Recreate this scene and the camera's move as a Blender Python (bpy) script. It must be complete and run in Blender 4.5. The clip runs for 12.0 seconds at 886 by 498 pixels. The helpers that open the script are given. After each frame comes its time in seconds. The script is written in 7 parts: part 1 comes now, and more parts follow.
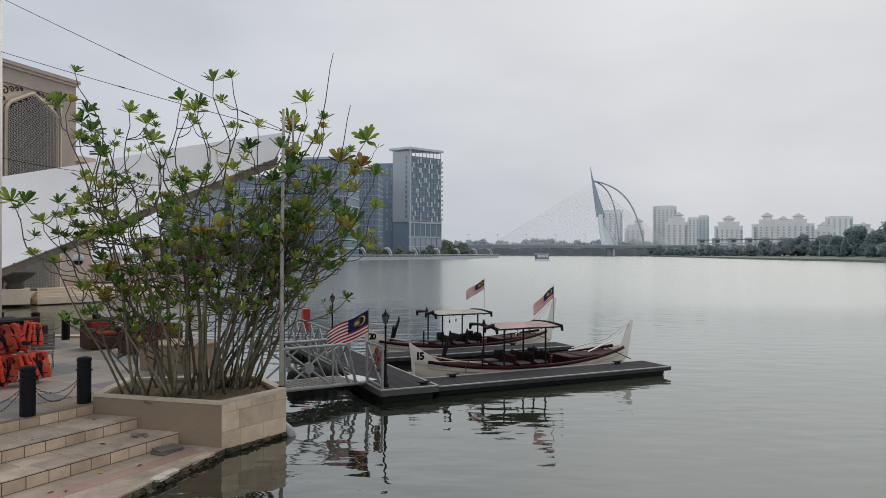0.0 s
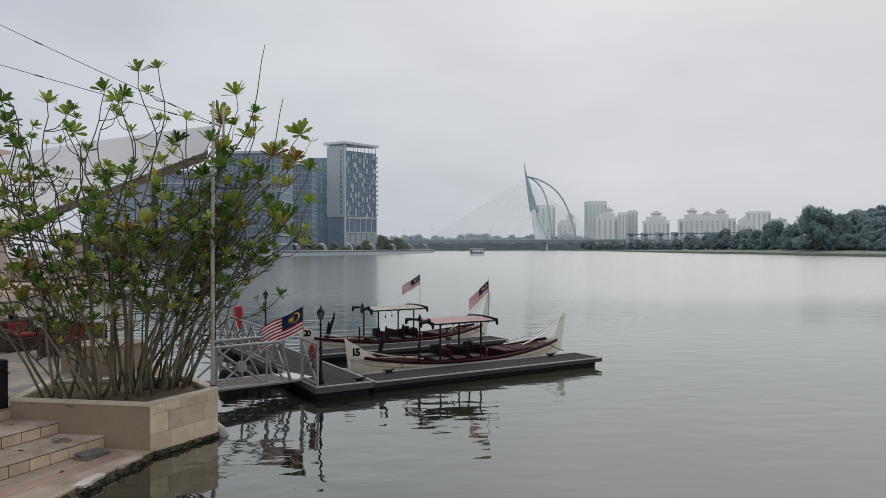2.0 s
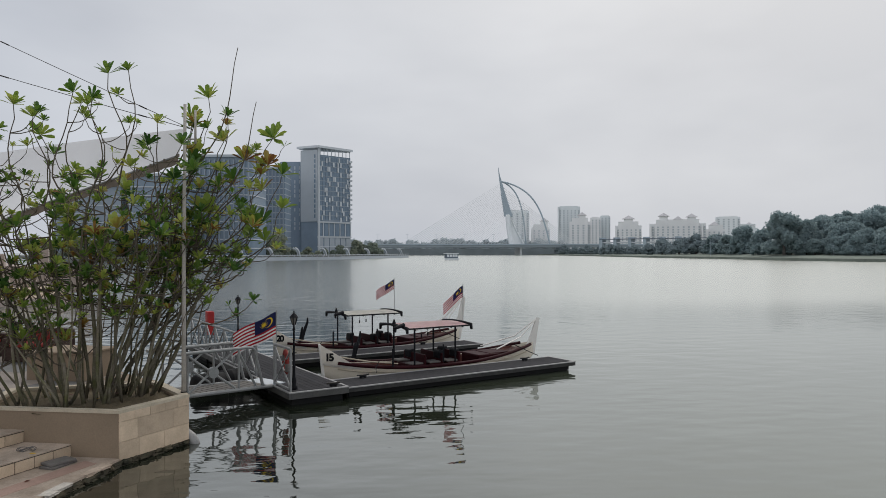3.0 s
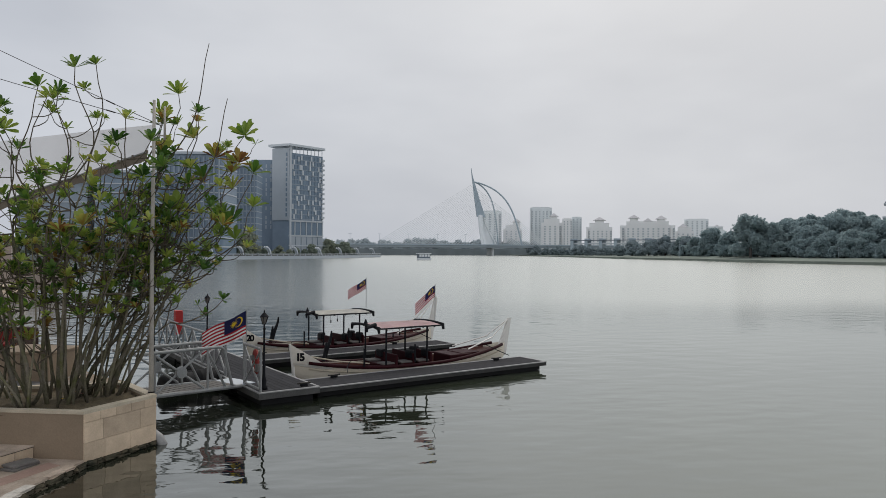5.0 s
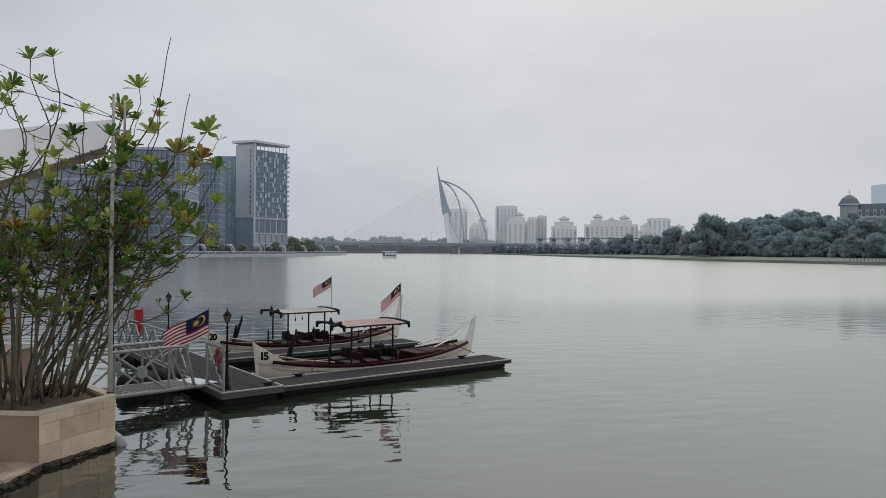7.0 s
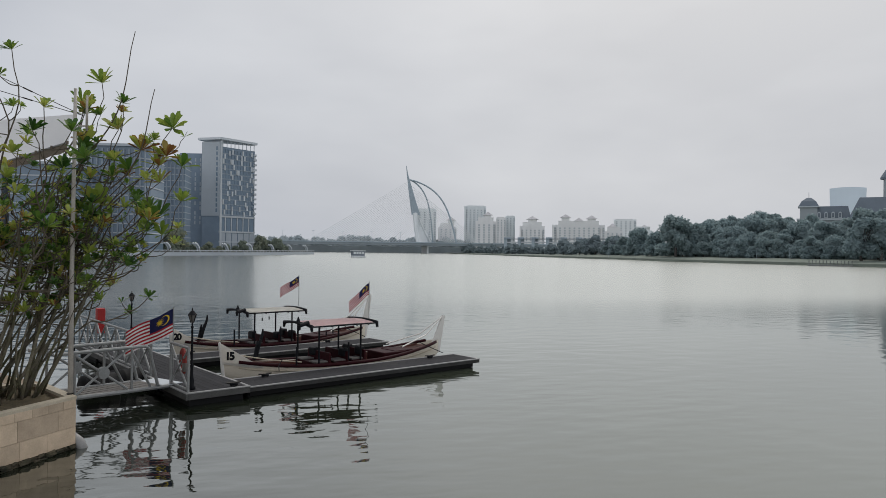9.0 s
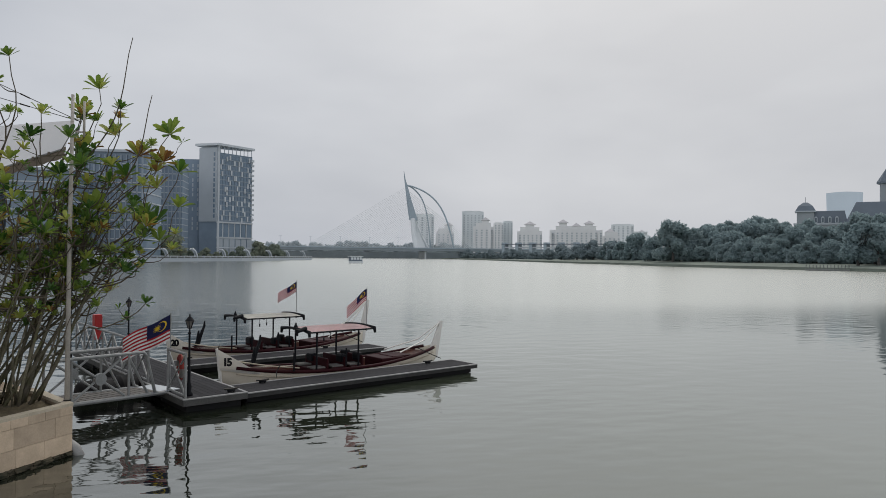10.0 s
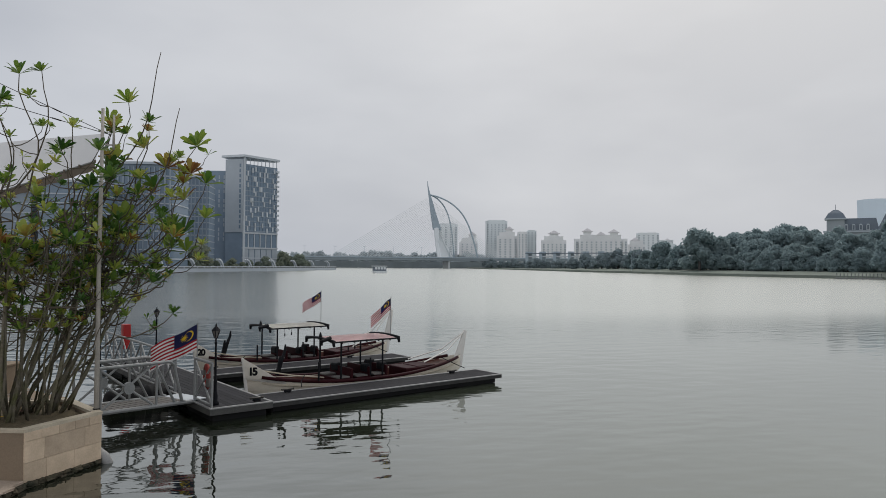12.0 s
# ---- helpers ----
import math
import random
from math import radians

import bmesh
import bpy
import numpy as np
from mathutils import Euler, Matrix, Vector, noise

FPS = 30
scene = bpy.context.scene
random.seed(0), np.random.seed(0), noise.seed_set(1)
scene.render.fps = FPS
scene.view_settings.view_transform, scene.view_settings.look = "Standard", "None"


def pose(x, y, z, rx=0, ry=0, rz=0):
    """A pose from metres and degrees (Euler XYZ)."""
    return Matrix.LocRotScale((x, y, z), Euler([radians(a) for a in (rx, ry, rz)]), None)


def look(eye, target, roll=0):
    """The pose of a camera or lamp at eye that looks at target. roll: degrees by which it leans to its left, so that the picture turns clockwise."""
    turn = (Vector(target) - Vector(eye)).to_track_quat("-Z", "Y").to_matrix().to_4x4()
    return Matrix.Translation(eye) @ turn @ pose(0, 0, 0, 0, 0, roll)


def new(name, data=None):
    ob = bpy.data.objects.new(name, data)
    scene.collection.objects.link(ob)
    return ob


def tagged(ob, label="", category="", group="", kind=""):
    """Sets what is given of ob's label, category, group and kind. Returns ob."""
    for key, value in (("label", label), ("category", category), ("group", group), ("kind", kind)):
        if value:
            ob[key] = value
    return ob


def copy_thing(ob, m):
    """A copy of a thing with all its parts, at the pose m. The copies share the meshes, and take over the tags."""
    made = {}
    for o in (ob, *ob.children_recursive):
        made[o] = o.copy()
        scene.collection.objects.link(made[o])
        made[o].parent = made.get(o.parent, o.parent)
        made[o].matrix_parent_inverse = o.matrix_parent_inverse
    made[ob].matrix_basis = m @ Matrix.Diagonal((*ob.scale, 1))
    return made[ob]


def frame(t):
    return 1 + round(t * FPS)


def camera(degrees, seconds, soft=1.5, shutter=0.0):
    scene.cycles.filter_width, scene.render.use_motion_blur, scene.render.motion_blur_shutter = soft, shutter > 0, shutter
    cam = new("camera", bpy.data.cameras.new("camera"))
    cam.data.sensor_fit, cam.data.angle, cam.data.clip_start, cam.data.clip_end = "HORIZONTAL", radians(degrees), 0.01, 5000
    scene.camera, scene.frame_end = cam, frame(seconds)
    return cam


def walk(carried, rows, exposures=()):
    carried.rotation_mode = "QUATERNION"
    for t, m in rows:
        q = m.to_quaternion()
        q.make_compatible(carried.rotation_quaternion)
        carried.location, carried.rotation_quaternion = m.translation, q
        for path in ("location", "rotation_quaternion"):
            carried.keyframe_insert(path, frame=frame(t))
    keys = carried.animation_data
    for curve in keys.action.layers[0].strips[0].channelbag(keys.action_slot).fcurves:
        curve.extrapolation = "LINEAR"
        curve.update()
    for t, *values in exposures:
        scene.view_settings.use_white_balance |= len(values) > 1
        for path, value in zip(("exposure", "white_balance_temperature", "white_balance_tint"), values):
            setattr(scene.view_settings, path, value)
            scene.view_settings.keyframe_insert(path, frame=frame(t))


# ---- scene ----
# ---------------------------------------------------------------- camera
cam = camera(64.5, 12.0, soft=0.6)
EYE = 3.6
TURNS = [
    (0.0, 0.00, 0.26, -0.15), (0.5, -1.25, 0.42, -0.06), (1.0, -2.58, 0.27, -0.02), (1.5, -3.91, 0.00, 0.02),
    (2.0, -5.25, -0.13, 0.14), (2.5, -6.48, 0.00, 0.13), (3.0, -7.34, 0.24, 0.11), (5.0, -9.59, 0.24, -0.29),
    (5.5, -10.48, 0.27, -0.38), (6.0, -11.34, 0.16, -0.37), (6.5, -11.84, -0.03, -0.43), (7.0, -12.37, 0.11, -0.43),
    (9.0, -14.92, 0.10, -0.69), (9.5, -15.03, 0.22, -0.64), (10.0, -15.11, 0.54, -0.57), (10.5, -14.81, 0.81, -0.28),
    (11.0, -13.96, 1.07, -0.17), (11.5, -13.20, 1.25, -0.21), (12.0, -13.18, 1.30, -0.38),
]
walk(cam, [(t, pose(0, 0, EYE, 90 + pitch, roll, yaw)) for t, yaw, pitch, roll in TURNS],
     [(0.0, 0.09), (3.0, 0.05), (6.0, 0.01), (9.0, -0.02), (12.0, -0.06)])

# ---------------------------------------------------------------- sky and sun
SUN_AZ, SUN_EL = radians(38), radians(52)
world = bpy.data.worlds.new("overcast_sky")
scene.world = world
world.use_nodes = True
wn, wl = world.node_tree.nodes, world.node_tree.links
wn.clear()
w_out, w_bg = wn.new("ShaderNodeOutputWorld"), wn.new("ShaderNodeBackground")
sky = wn.new("ShaderNodeTexSky")
sky.sky_type, sky.sun_disc = "NISHITA", False
sky.sun_elevation, sky.sun_rotation, sky.dust_density = SUN_EL, SUN_AZ, 6.0
dim = wn.new("ShaderNodeMix")
dim.data_type, dim.blend_type = "RGBA", "MULTIPLY"
dim.inputs[0].default_value = 1.0
dim.inputs[7].default_value = (0.09, 0.09, 0.09, 1)
coord = wn.new("ShaderNodeTexCoord")
sunward = wn.new("ShaderNodeVectorMath")
sunward.operation = "DOT_PRODUCT"
sunward.inputs[1].default_value = (math.sin(SUN_AZ) * math.cos(SUN_EL), math.cos(SUN_AZ) * math.cos(SUN_EL), math.sin(SUN_EL))
veil = wn.new("ShaderNodeValToRGB")
veil.color_ramp.elements[0].position, veil.color_ramp.elements[0].color = 0.0, (1.12, 1.12, 1.11, 1)
veil.color_ramp.elements[1].position, veil.color_ramp.elements[1].color = 1.0, (1.7, 1.65, 1.58, 1)
for place, tone in ((0.40, (0.78, 0.78, 0.81)), (0.60, (0.55, 0.58, 0.64)), (0.72, (0.563, 0.592, 0.65)), (0.86, (0.627, 0.642, 0.674)), (0.925, (0.72, 0.725, 0.738))):
    veil.color_ramp.elements.new(place).color = (*tone, 1)
puffs = wn.new("ShaderNodeTexNoise")
puffs.inputs["Scale"].default_value, puffs.inputs["Detail"].default_value = 2.2, 4.0
puff_mix = wn.new("ShaderNodeMix")
puff_mix.data_type, puff_mix.blend_type = "RGBA", "SOFT_LIGHT"
puff_mix.inputs[0].default_value = 0.42
blend = wn.new("ShaderNodeMix")
blend.data_type = "RGBA"
blend.inputs[0].default_value = 0.93
wl.new(coord.outputs["Generated"], sunward.inputs[0])
spread = wn.new("ShaderNodeMapRange")
spread.inputs[1].default_value, spread.inputs[2].default_value = -1.0, 1.0
wl.new(sunward.outputs["Value"], spread.inputs[0])
wl.new(spread.outputs[0], veil.inputs[0])
drawn_out = wn.new("ShaderNodeMapping")
drawn_out.inputs["Scale"].default_value = (1.0, 1.0, 2.6)
wl.new(coord.outputs["Generated"], drawn_out.inputs["Vector"])
wl.new(drawn_out.outputs[0], puffs.inputs["Vector"])
wl.new(veil.outputs[0], puff_mix.inputs[6])
deepen = wn.new("ShaderNodeMapRange")
deepen.inputs[1].default_value, deepen.inputs[2].default_value = 0.35, 0.65
deepen.inputs[3].default_value, deepen.inputs[4].default_value = 0.22, 0.78
wl.new(puffs.outputs["Fac"], deepen.inputs[0])
wl.new(deepen.outputs[0], puff_mix.inputs[7])
wl.new(sky.outputs[0], dim.inputs[6])
wl.new(dim.outputs[2], blend.inputs[6])
wl.new(puff_mix.outputs[2], blend.inputs[7])
wl.new(blend.outputs[2], w_bg.inputs[0])
w_bg.inputs[1].default_value = 1.0
wl.new(w_bg.outputs[0], w_out.inputs[0])

sun = new("sun", bpy.data.lights.new("sun", "SUN"))
sun.data.energy, sun.data.angle, sun.data.color = 0.6, radians(20), (1.0, 0.95, 0.88)
sun.matrix_world = look((60, 80, 120), (60 - math.sin(SUN_AZ), 80 - math.cos(SUN_AZ), 120 - math.tan(SUN_EL)))


# ---------------------------------------------------------------- materials
def material(name, colour, rough=0.7, metal=0.0, vary=0.25, scale=3.0, bump=0.15, grain=40.0, dark=None, per_object=0.0, spec=0.4):
    """A surface with broad stains, fine grain and fine relief, in real-world size."""
    m = bpy.data.materials.new(name)
    m.use_nodes = True
    n, l = m.node_tree.nodes, m.node_tree.links
    b = n["Principled BSDF"]
    b.inputs["Roughness"].default_value, b.inputs["Metallic"].default_value = rough, metal
    b.inputs["Specular IOR Level"].default_value = spec
    geo = n.new("ShaderNodeNewGeometry")
    big, fine = n.new("ShaderNodeTexNoise"), n.new("ShaderNodeTexNoise")
    big.inputs["Scale"].default_value, big.inputs["Detail"].default_value, big.inputs["Roughness"].default_value = scale, 5.0, 0.6
    fine.inputs["Scale"].default_value, fine.inputs["Detail"].default_value = grain, 3.0
    l.new(geo.outputs["Position"], big.inputs["Vector"])
    l.new(geo.outputs["Position"], fine.inputs["Vector"])
    c = (*colour, 1)
    d = (*dark, 1) if dark else (*[v * 0.55 for v in colour], 1)
    ramp = n.new("ShaderNodeMapRange")
    ramp.inputs[1].default_value, ramp.inputs[2].default_value = 0.35, 0.75
    ramp.inputs[3].default_value, ramp.inputs[4].default_value = 0.0, min(1.0, vary * 2)
    l.new(big.outputs["Fac"], ramp.inputs[0])
    mix = n.new("ShaderNodeMix")
    mix.data_type = "RGBA"
    mix.inputs[6].default_value, mix.inputs[7].default_value = c, d
    l.new(ramp.outputs[0], mix.inputs[0])
    speck = n.new("ShaderNodeMix")
    speck.data_type, speck.blend_type = "RGBA", "OVERLAY"
    speck.inputs[0].default_value = vary * 0.8
    l.new(mix.outputs[2], speck.inputs[6])
    l.new(fine.outputs["Fac"], speck.inputs[7])
    out = speck.outputs[2]
    if per_object:
        info = n.new("ShaderNodeObjectInfo")
        span = n.new("ShaderNodeMapRange")
        span.inputs[3].default_value, span.inputs[4].default_value = 1 - per_object, 1 + per_object
        l.new(info.outputs["Random"], span.inputs[0])
        hsv = n.new("ShaderNodeHueSaturation")
        l.new(span.outputs[0], hsv.inputs["Value"])
        l.new(out, hsv.inputs["Color"])
        out = hsv.outputs[0]
    l.new(out, b.inputs["Base Color"])
    if bump:
        bm_node = n.new("ShaderNodeBump")
        bm_node.inputs["Strength"].default_value, bm_node.inputs["Distance"].default_value = bump, 0.02
        l.new(fine.outputs["Fac"], bm_node.inputs["Height"])
        l.new(bm_node.outputs[0], b.inputs["Normal"])
    return m


def water_material():
    m = bpy.data.materials.new("lake_water")
    m.use_nodes = True
    n, l = m.node_tree.nodes, m.node_tree.links
    b = n["Principled BSDF"]
    b.inputs["Roughness"].default_value, b.inputs["IOR"].default_value = 0.04, 1.33
    geo = n.new("ShaderNodeNewGeometry")
    murk = n.new("ShaderNodeTexNoise")
    murk.inputs["Scale"].default_value, murk.inputs["Detail"].default_value = 0.06, 4.0
    ramp = n.new("ShaderNodeValToRGB")
    ramp.color_ramp.elements[0].position, ramp.color_ramp.elements[0].color = 0.35, (0.008, 0.011, 0.007, 1)
    ramp.color_ramp.elements[1].position, ramp.color_ramp.elements[1].color = 0.70, (0.014, 0.018, 0.012, 1)
    l.new(geo.outputs["Position"], murk.inputs["Vector"])
    l.new(murk.outputs["Fac"], ramp.inputs[0])
    # body colour darker by the quay, paler and greener farther out
    out_from_quay, paling, body_mix = n.new("ShaderNodeSeparateXYZ"), n.new("ShaderNodeMapRange"), n.new("ShaderNodeMix")
    paling.inputs[1].default_value, paling.inputs[2].default_value = -3.0, 9.0
    paling.interpolation_type = "SMOOTHSTEP"
    body_mix.data_type = "RGBA"
    body_mix.inputs[7].default_value = (0.068, 0.081, 0.056, 1)
    l.new(geo.outputs["Position"], out_from_quay.inputs[0])
    l.new(out_from_quay.outputs["X"], paling.inputs[0])
    l.new(paling.outputs[0], body_mix.inputs[0])
    l.new(ramp.outputs[0], body_mix.inputs[6])
    l.new(body_mix.outputs[2], b.inputs["Base Color"])
    stretch = n.new("ShaderNodeMapping")
    stretch.inputs["Scale"].default_value = (0.55, 1.0, 1.0)
    l.new(geo.outputs["Position"], stretch.inputs["Vector"])
    swell, ripple = n.new("ShaderNodeTexNoise"), n.new("ShaderNodeTexNoise")
    swell.inputs["Scale"].default_value, swell.inputs["Detail"].default_value = 1.5, 1.5
    ripple.inputs["Scale"].default_value, ripple.inputs["Detail"].default_value = 6.0, 2.5
    l.new(stretch.outputs[0], swell.inputs["Vector"])
    l.new(stretch.outputs[0], ripple.inputs["Vector"])
    calm = n.new("ShaderNodeTexNoise")
    calm.inputs["Scale"].default_value, calm.inputs["Detail"].default_value = 0.035, 3.0
    l.new(geo.outputs["Position"], calm.inputs["Vector"])
    gust = n.new("ShaderNodeMapRange")
    gust.inputs[1].default_value, gust.inputs[2].default_value = 0.42, 0.62
    gust.inputs[3].default_value, gust.inputs[4].default_value = 0.10, 0.5
    l.new(calm.outputs["Fac"], gust.inputs[0])
    breeze = n.new("ShaderNodeMapRange")
    breeze.inputs[1].default_value, breeze.inputs[2].default_value = 6.0, -8.0
    breeze.inputs[3].default_value, breeze.inputs[4].default_value = 0.25, 1.4
    away = n.new("ShaderNodeSeparateXYZ")
    l.new(geo.outputs["Position"], away.inputs[0])
    open_water = n.new("ShaderNodeMapRange")
    open_water.inputs[1].default_value, open_water.inputs[2].default_value = 22.0, 60.0
    sound = n.new("ShaderNodeMapRange")
    sound.inputs[1].default_value, sound.inputs[2].default_value = 4.0, 15.0
    sound.inputs[3].default_value, sound.inputs[4].default_value = 0.36, 0.15
    l.new(away.outputs["Y"], open_water.inputs[0])
    sheltered = n.new("ShaderNodeMapRange")
    sheltered.inputs[1].default_value, sheltered.inputs[2].default_value = -4.0, 22.0
    sheltered.inputs[3].default_value, sheltered.inputs[4].default_value = 0.95, 0.38
    l.new(away.outputs["X"], sheltered.inputs[0])
    l.new(sheltered.outputs[0], open_water.inputs[4])
    l.new(away.outputs["X"], sound.inputs[0])
    l.new(sound.outputs[0], open_water.inputs[3])
    l.new(away.outputs["X"], breeze.inputs[0])
    windy = n.new("ShaderNodeMath")
    windy.operation = "MULTIPLY"
    l.new(gust.outputs[0], windy.inputs[0])
    l.new(breeze.outputs[0], windy.inputs[1])
    chop = n.new("ShaderNodeMapRange")
    chop.inputs[1].default_value, chop.inputs[2].default_value = 12.0, 52.0
    chop.interpolation_type = "SMOOTHSTEP"
    chop.inputs[3].default_value = 0.012
    l.new(away.outputs["Y"], chop.inputs[0])
    lee = n.new("ShaderNodeMapRange")
    lee.interpolation_type = "SMOOTHSTEP"
    lee.inputs[1].default_value, lee.inputs[2].default_value = -4.0, 22.0
    lee.inputs[3].default_value, lee.inputs[4].default_value = 0.175, 0.24
    l.new(away.outputs["X"], lee.inputs[0])
    l.new(lee.outputs[0], chop.inputs[4])
    l.new(chop.outputs[0], b.inputs["Roughness"])
    b.inputs["Specular IOR Level"].default_value = 0.0
    gloss, share, both = n.new("ShaderNodeBsdfGlossy"), n.new("ShaderNodeFresnel"), n.new("ShaderNodeMixShader")
    share.inputs["IOR"].default_value = 1.33
    gloss.inputs["Color"].default_value = (0.90, 0.92, 0.895, 1)
    lift = n.new("ShaderNodeMath")
    lift.operation = "POWER"
    lift.inputs[1].default_value = 0.535
    l.new(share.outputs[0], lift.inputs[0])
    most = n.new("ShaderNodeMath")
    most.operation = "MINIMUM"
    most.inputs[1].default_value = 0.80
    l.new(lift.outputs[0], most.inputs[0])
    l.new(most.outputs[0], both.inputs[0])
    l.new(chop.outputs[0], gloss.inputs["Roughness"])
    l.new(b.outputs[0], both.inputs[1])
    l.new(gloss.outputs[0], both.inputs[2])
    l.new(both.outputs[0], n["Material Output"].inputs[0])
    b1, b2 = n.new("ShaderNodeBump"), n.new("ShaderNodeBump")
    b1.inputs["Distance"].default_value = 0.07
    l.new(open_water.outputs[0], b1.inputs["Strength"])
    b2.inputs["Distance"].default_value = 0.022
    l.new(swell.outputs["Fac"], b1.inputs["Height"])
    l.new(ripple.outputs["Fac"], b2.inputs["Height"])
    l.new(windy.outputs[0], b2.inputs["Strength"])
    l.new(b1.outputs[0], b2.inputs["Normal"])
    for taker in (b, gloss, share):
        l.new(b2.outputs[0], taker.inputs["Normal"])
    return m


def leaf_material(name, colours, vary=0.3, rough=0.45, spec=0.5, thin_share=0.42):
    m = bpy.data.materials.new(name)
    m.use_nodes = True
    n, l = m.node_tree.nodes, m.node_tree.links
    b = n["Principled BSDF"]
    b.inputs["Roughness"].default_value, b.inputs["Specular IOR Level"].default_value = rough, spec
    info, geo = n.new("ShaderNodeObjectInfo"), n.new("ShaderNodeNewGeometry")
    add = n.new("ShaderNodeMath")
    add.operation = "MULTIPLY_ADD"
    add.inputs[1].default_value = vary
    l.new(geo.outputs["Random Per Island"], add.inputs[0])
    part_of = n.new("ShaderNodeMath")
    part_of.operation = "MULTIPLY"
    part_of.inputs[1].default_value = 1 - vary
    l.new(info.outputs["Random"], part_of.inputs[0])
    l.new(part_of.outputs[0], add.inputs[2])
    ramp = n.new("ShaderNodeValToRGB")
    ramp.color_ramp.elements[0].color = (*colours[0][1], 1)
    ramp.color_ramp.elements[0].position = colours[0][0]
    ramp.color_ramp.elements[1].color = (*colours[-1][1], 1)
    ramp.color_ramp.elements[1].position = colours[-1][0]
    for at, c in colours[1:-1]:
        ramp.color_ramp.elements.new(at).color = (*c, 1)
    l.new(add.outputs[0], ramp.inputs[0])
    l.new(ramp.outputs[0], b.inputs["Base Color"])
    thin = n.new("ShaderNodeBsdfTranslucent")
    l.new(ramp.outputs[0], thin.inputs[0])
    both = n.new("ShaderNodeMixShader")
    both.inputs[0].default_value = thin_share
    l.new(b.outputs[0], both.inputs[1])
    l.new(thin.outputs[0], both.inputs[2])
    l.new(both.outputs[0], n["Material Output"].inputs[0])
    return m


M_WATER = water_material()
M_PAVE = material("paving", (0.50, 0.41, 0.335), 0.6, vary=0.42, scale=3.0, per_object=0.14, dark=(0.27, 0.215, 0.165))
M_PLAZA = material("plaza_paving", (0.305, 0.265, 0.23), 0.6, vary=0.35, scale=1.0, per_object=0.16)
M_PAVE_DARK = material("dark_paving", (0.17, 0.17, 0.17), 0.6, vary=0.3, scale=1.2, per_object=0.15)
M_TILE = material("cream_tile", (0.58, 0.46, 0.335), 0.45, vary=0.28, scale=2.5, per_object=0.22, dark=(0.22, 0.165, 0.11))
M_GROUT = material("grout", (0.085, 0.07, 0.052), 0.9)
M_RENDER = material("beige_render", (0.265, 0.203, 0.142), 0.75, vary=0.2, scale=1.5, bump=0.08)
M_COPING = material("cream_coping", (0.50, 0.44, 0.34), 0.7, vary=0.25, scale=3)
M_PINK = material("pink_granite", (0.40, 0.27, 0.22), 0.6, vary=0.3, scale=2)
M_STONE = material("mossy_stone", (0.08, 0.065, 0.042), 0.9, vary=0.5, scale=5, bump=0.6, grain=18, per_object=0.3, dark=(0.02, 0.025, 0.015))
M_WHITE_STONE = material("whitewashed_stone", (0.62, 0.58, 0.52), 0.8, vary=0.4, scale=6, bump=0.3)
M_SOIL = material("garden_soil", (0.12, 0.095, 0.055), 0.95, vary=0.5, scale=8, bump=0.7)
M_BLACK = material("black_paint", (0.008, 0.009, 0.012), 0.6, vary=0.2, spec=0.15)
M_CHAIN = material("dark_chain", (0.03, 0.028, 0.025), 0.5, metal=0.6)
M_WHITE = material("white_paint", (0.72, 0.70, 0.66), 0.45, vary=0.15, scale=3, bump=0.04)
M_POLE = material("weathered_pole_paint", (0.46, 0.43, 0.385), 0.55, vary=0.3, scale=4, bump=0.05)
M_GALV = material("galvanised_steel", (0.30, 0.31, 0.31), 0.5, metal=0.35, vary=0.3)
M_DECK = material("grey_deck", (0.040, 0.040, 0.044), 0.85, vary=0.3, scale=2, per_object=0.2, spec=0.15)
M_STRIP = material("pale_edge_strip", (0.33, 0.33, 0.325), 0.5, vary=0.35, scale=5)
M_TRIM = material("pontoon_fascia", (0.055, 0.055, 0.054), 0.75, vary=0.4, scale=3, spec=0.1)
M_FACE = material("grey_side_beam", (0.095, 0.095, 0.092), 0.7, vary=0.4, scale=3, spec=0.15)
M_RUBBER = material("black_float", (0.010, 0.010, 0.011), 0.7, spec=0.2)
M_CREAM = material("cream_hull", (0.66, 0.60, 0.50), 0.35, vary=0.15, scale=2, bump=0.03)
M_MAROON = material("varnished_maroon_wood", (0.034, 0.006, 0.009), 0.55, vary=0.3, scale=4, spec=0.1)
M_WOOD = material("red_brown_wood", (0.115, 0.032, 0.021), 0.45, vary=0.4, scale=5)
M_PINKROOF = material("faded_red_canopy", (0.82, 0.60, 0.60), 0.5, vary=0.35, scale=5, dark=(0.62, 0.42, 0.41))
M_CANOPY = material("cream_canopy", (0.78, 0.765, 0.70), 0.6, vary=0.2, scale=4)
M_TENT = material("white_membrane", (0.71, 0.71, 0.71), 0.55, vary=0.12, scale=0.5, bump=0.03)
M_TENT_EDGE = material("membrane_edge", (0.17, 0.14, 0.11), 0.7)
M_SAND = material("sandstone_cladding", (0.40, 0.338, 0.295), 0.7, vary=0.2, scale=0.6, bump=0.08)
M_SAND_PALE = material("pale_sandstone", (0.58, 0.49, 0.38), 0.7, vary=0.2, scale=1.5)
M_LATTICE = material("lattice_stone", (0.38, 0.36, 0.33), 0.75)
# near-black that stands in for the shade behind the gateway lattice
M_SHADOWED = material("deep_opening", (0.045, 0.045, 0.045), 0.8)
M_RED = material("red_enamel", (0.45, 0.02, 0.02), 0.4)
M_BLUE = material("blue_cloth", (0.006, 0.010, 0.07), 0.8)
M_FLAG_RED = material("red_cloth", (0.38, 0.012, 0.02), 0.8)
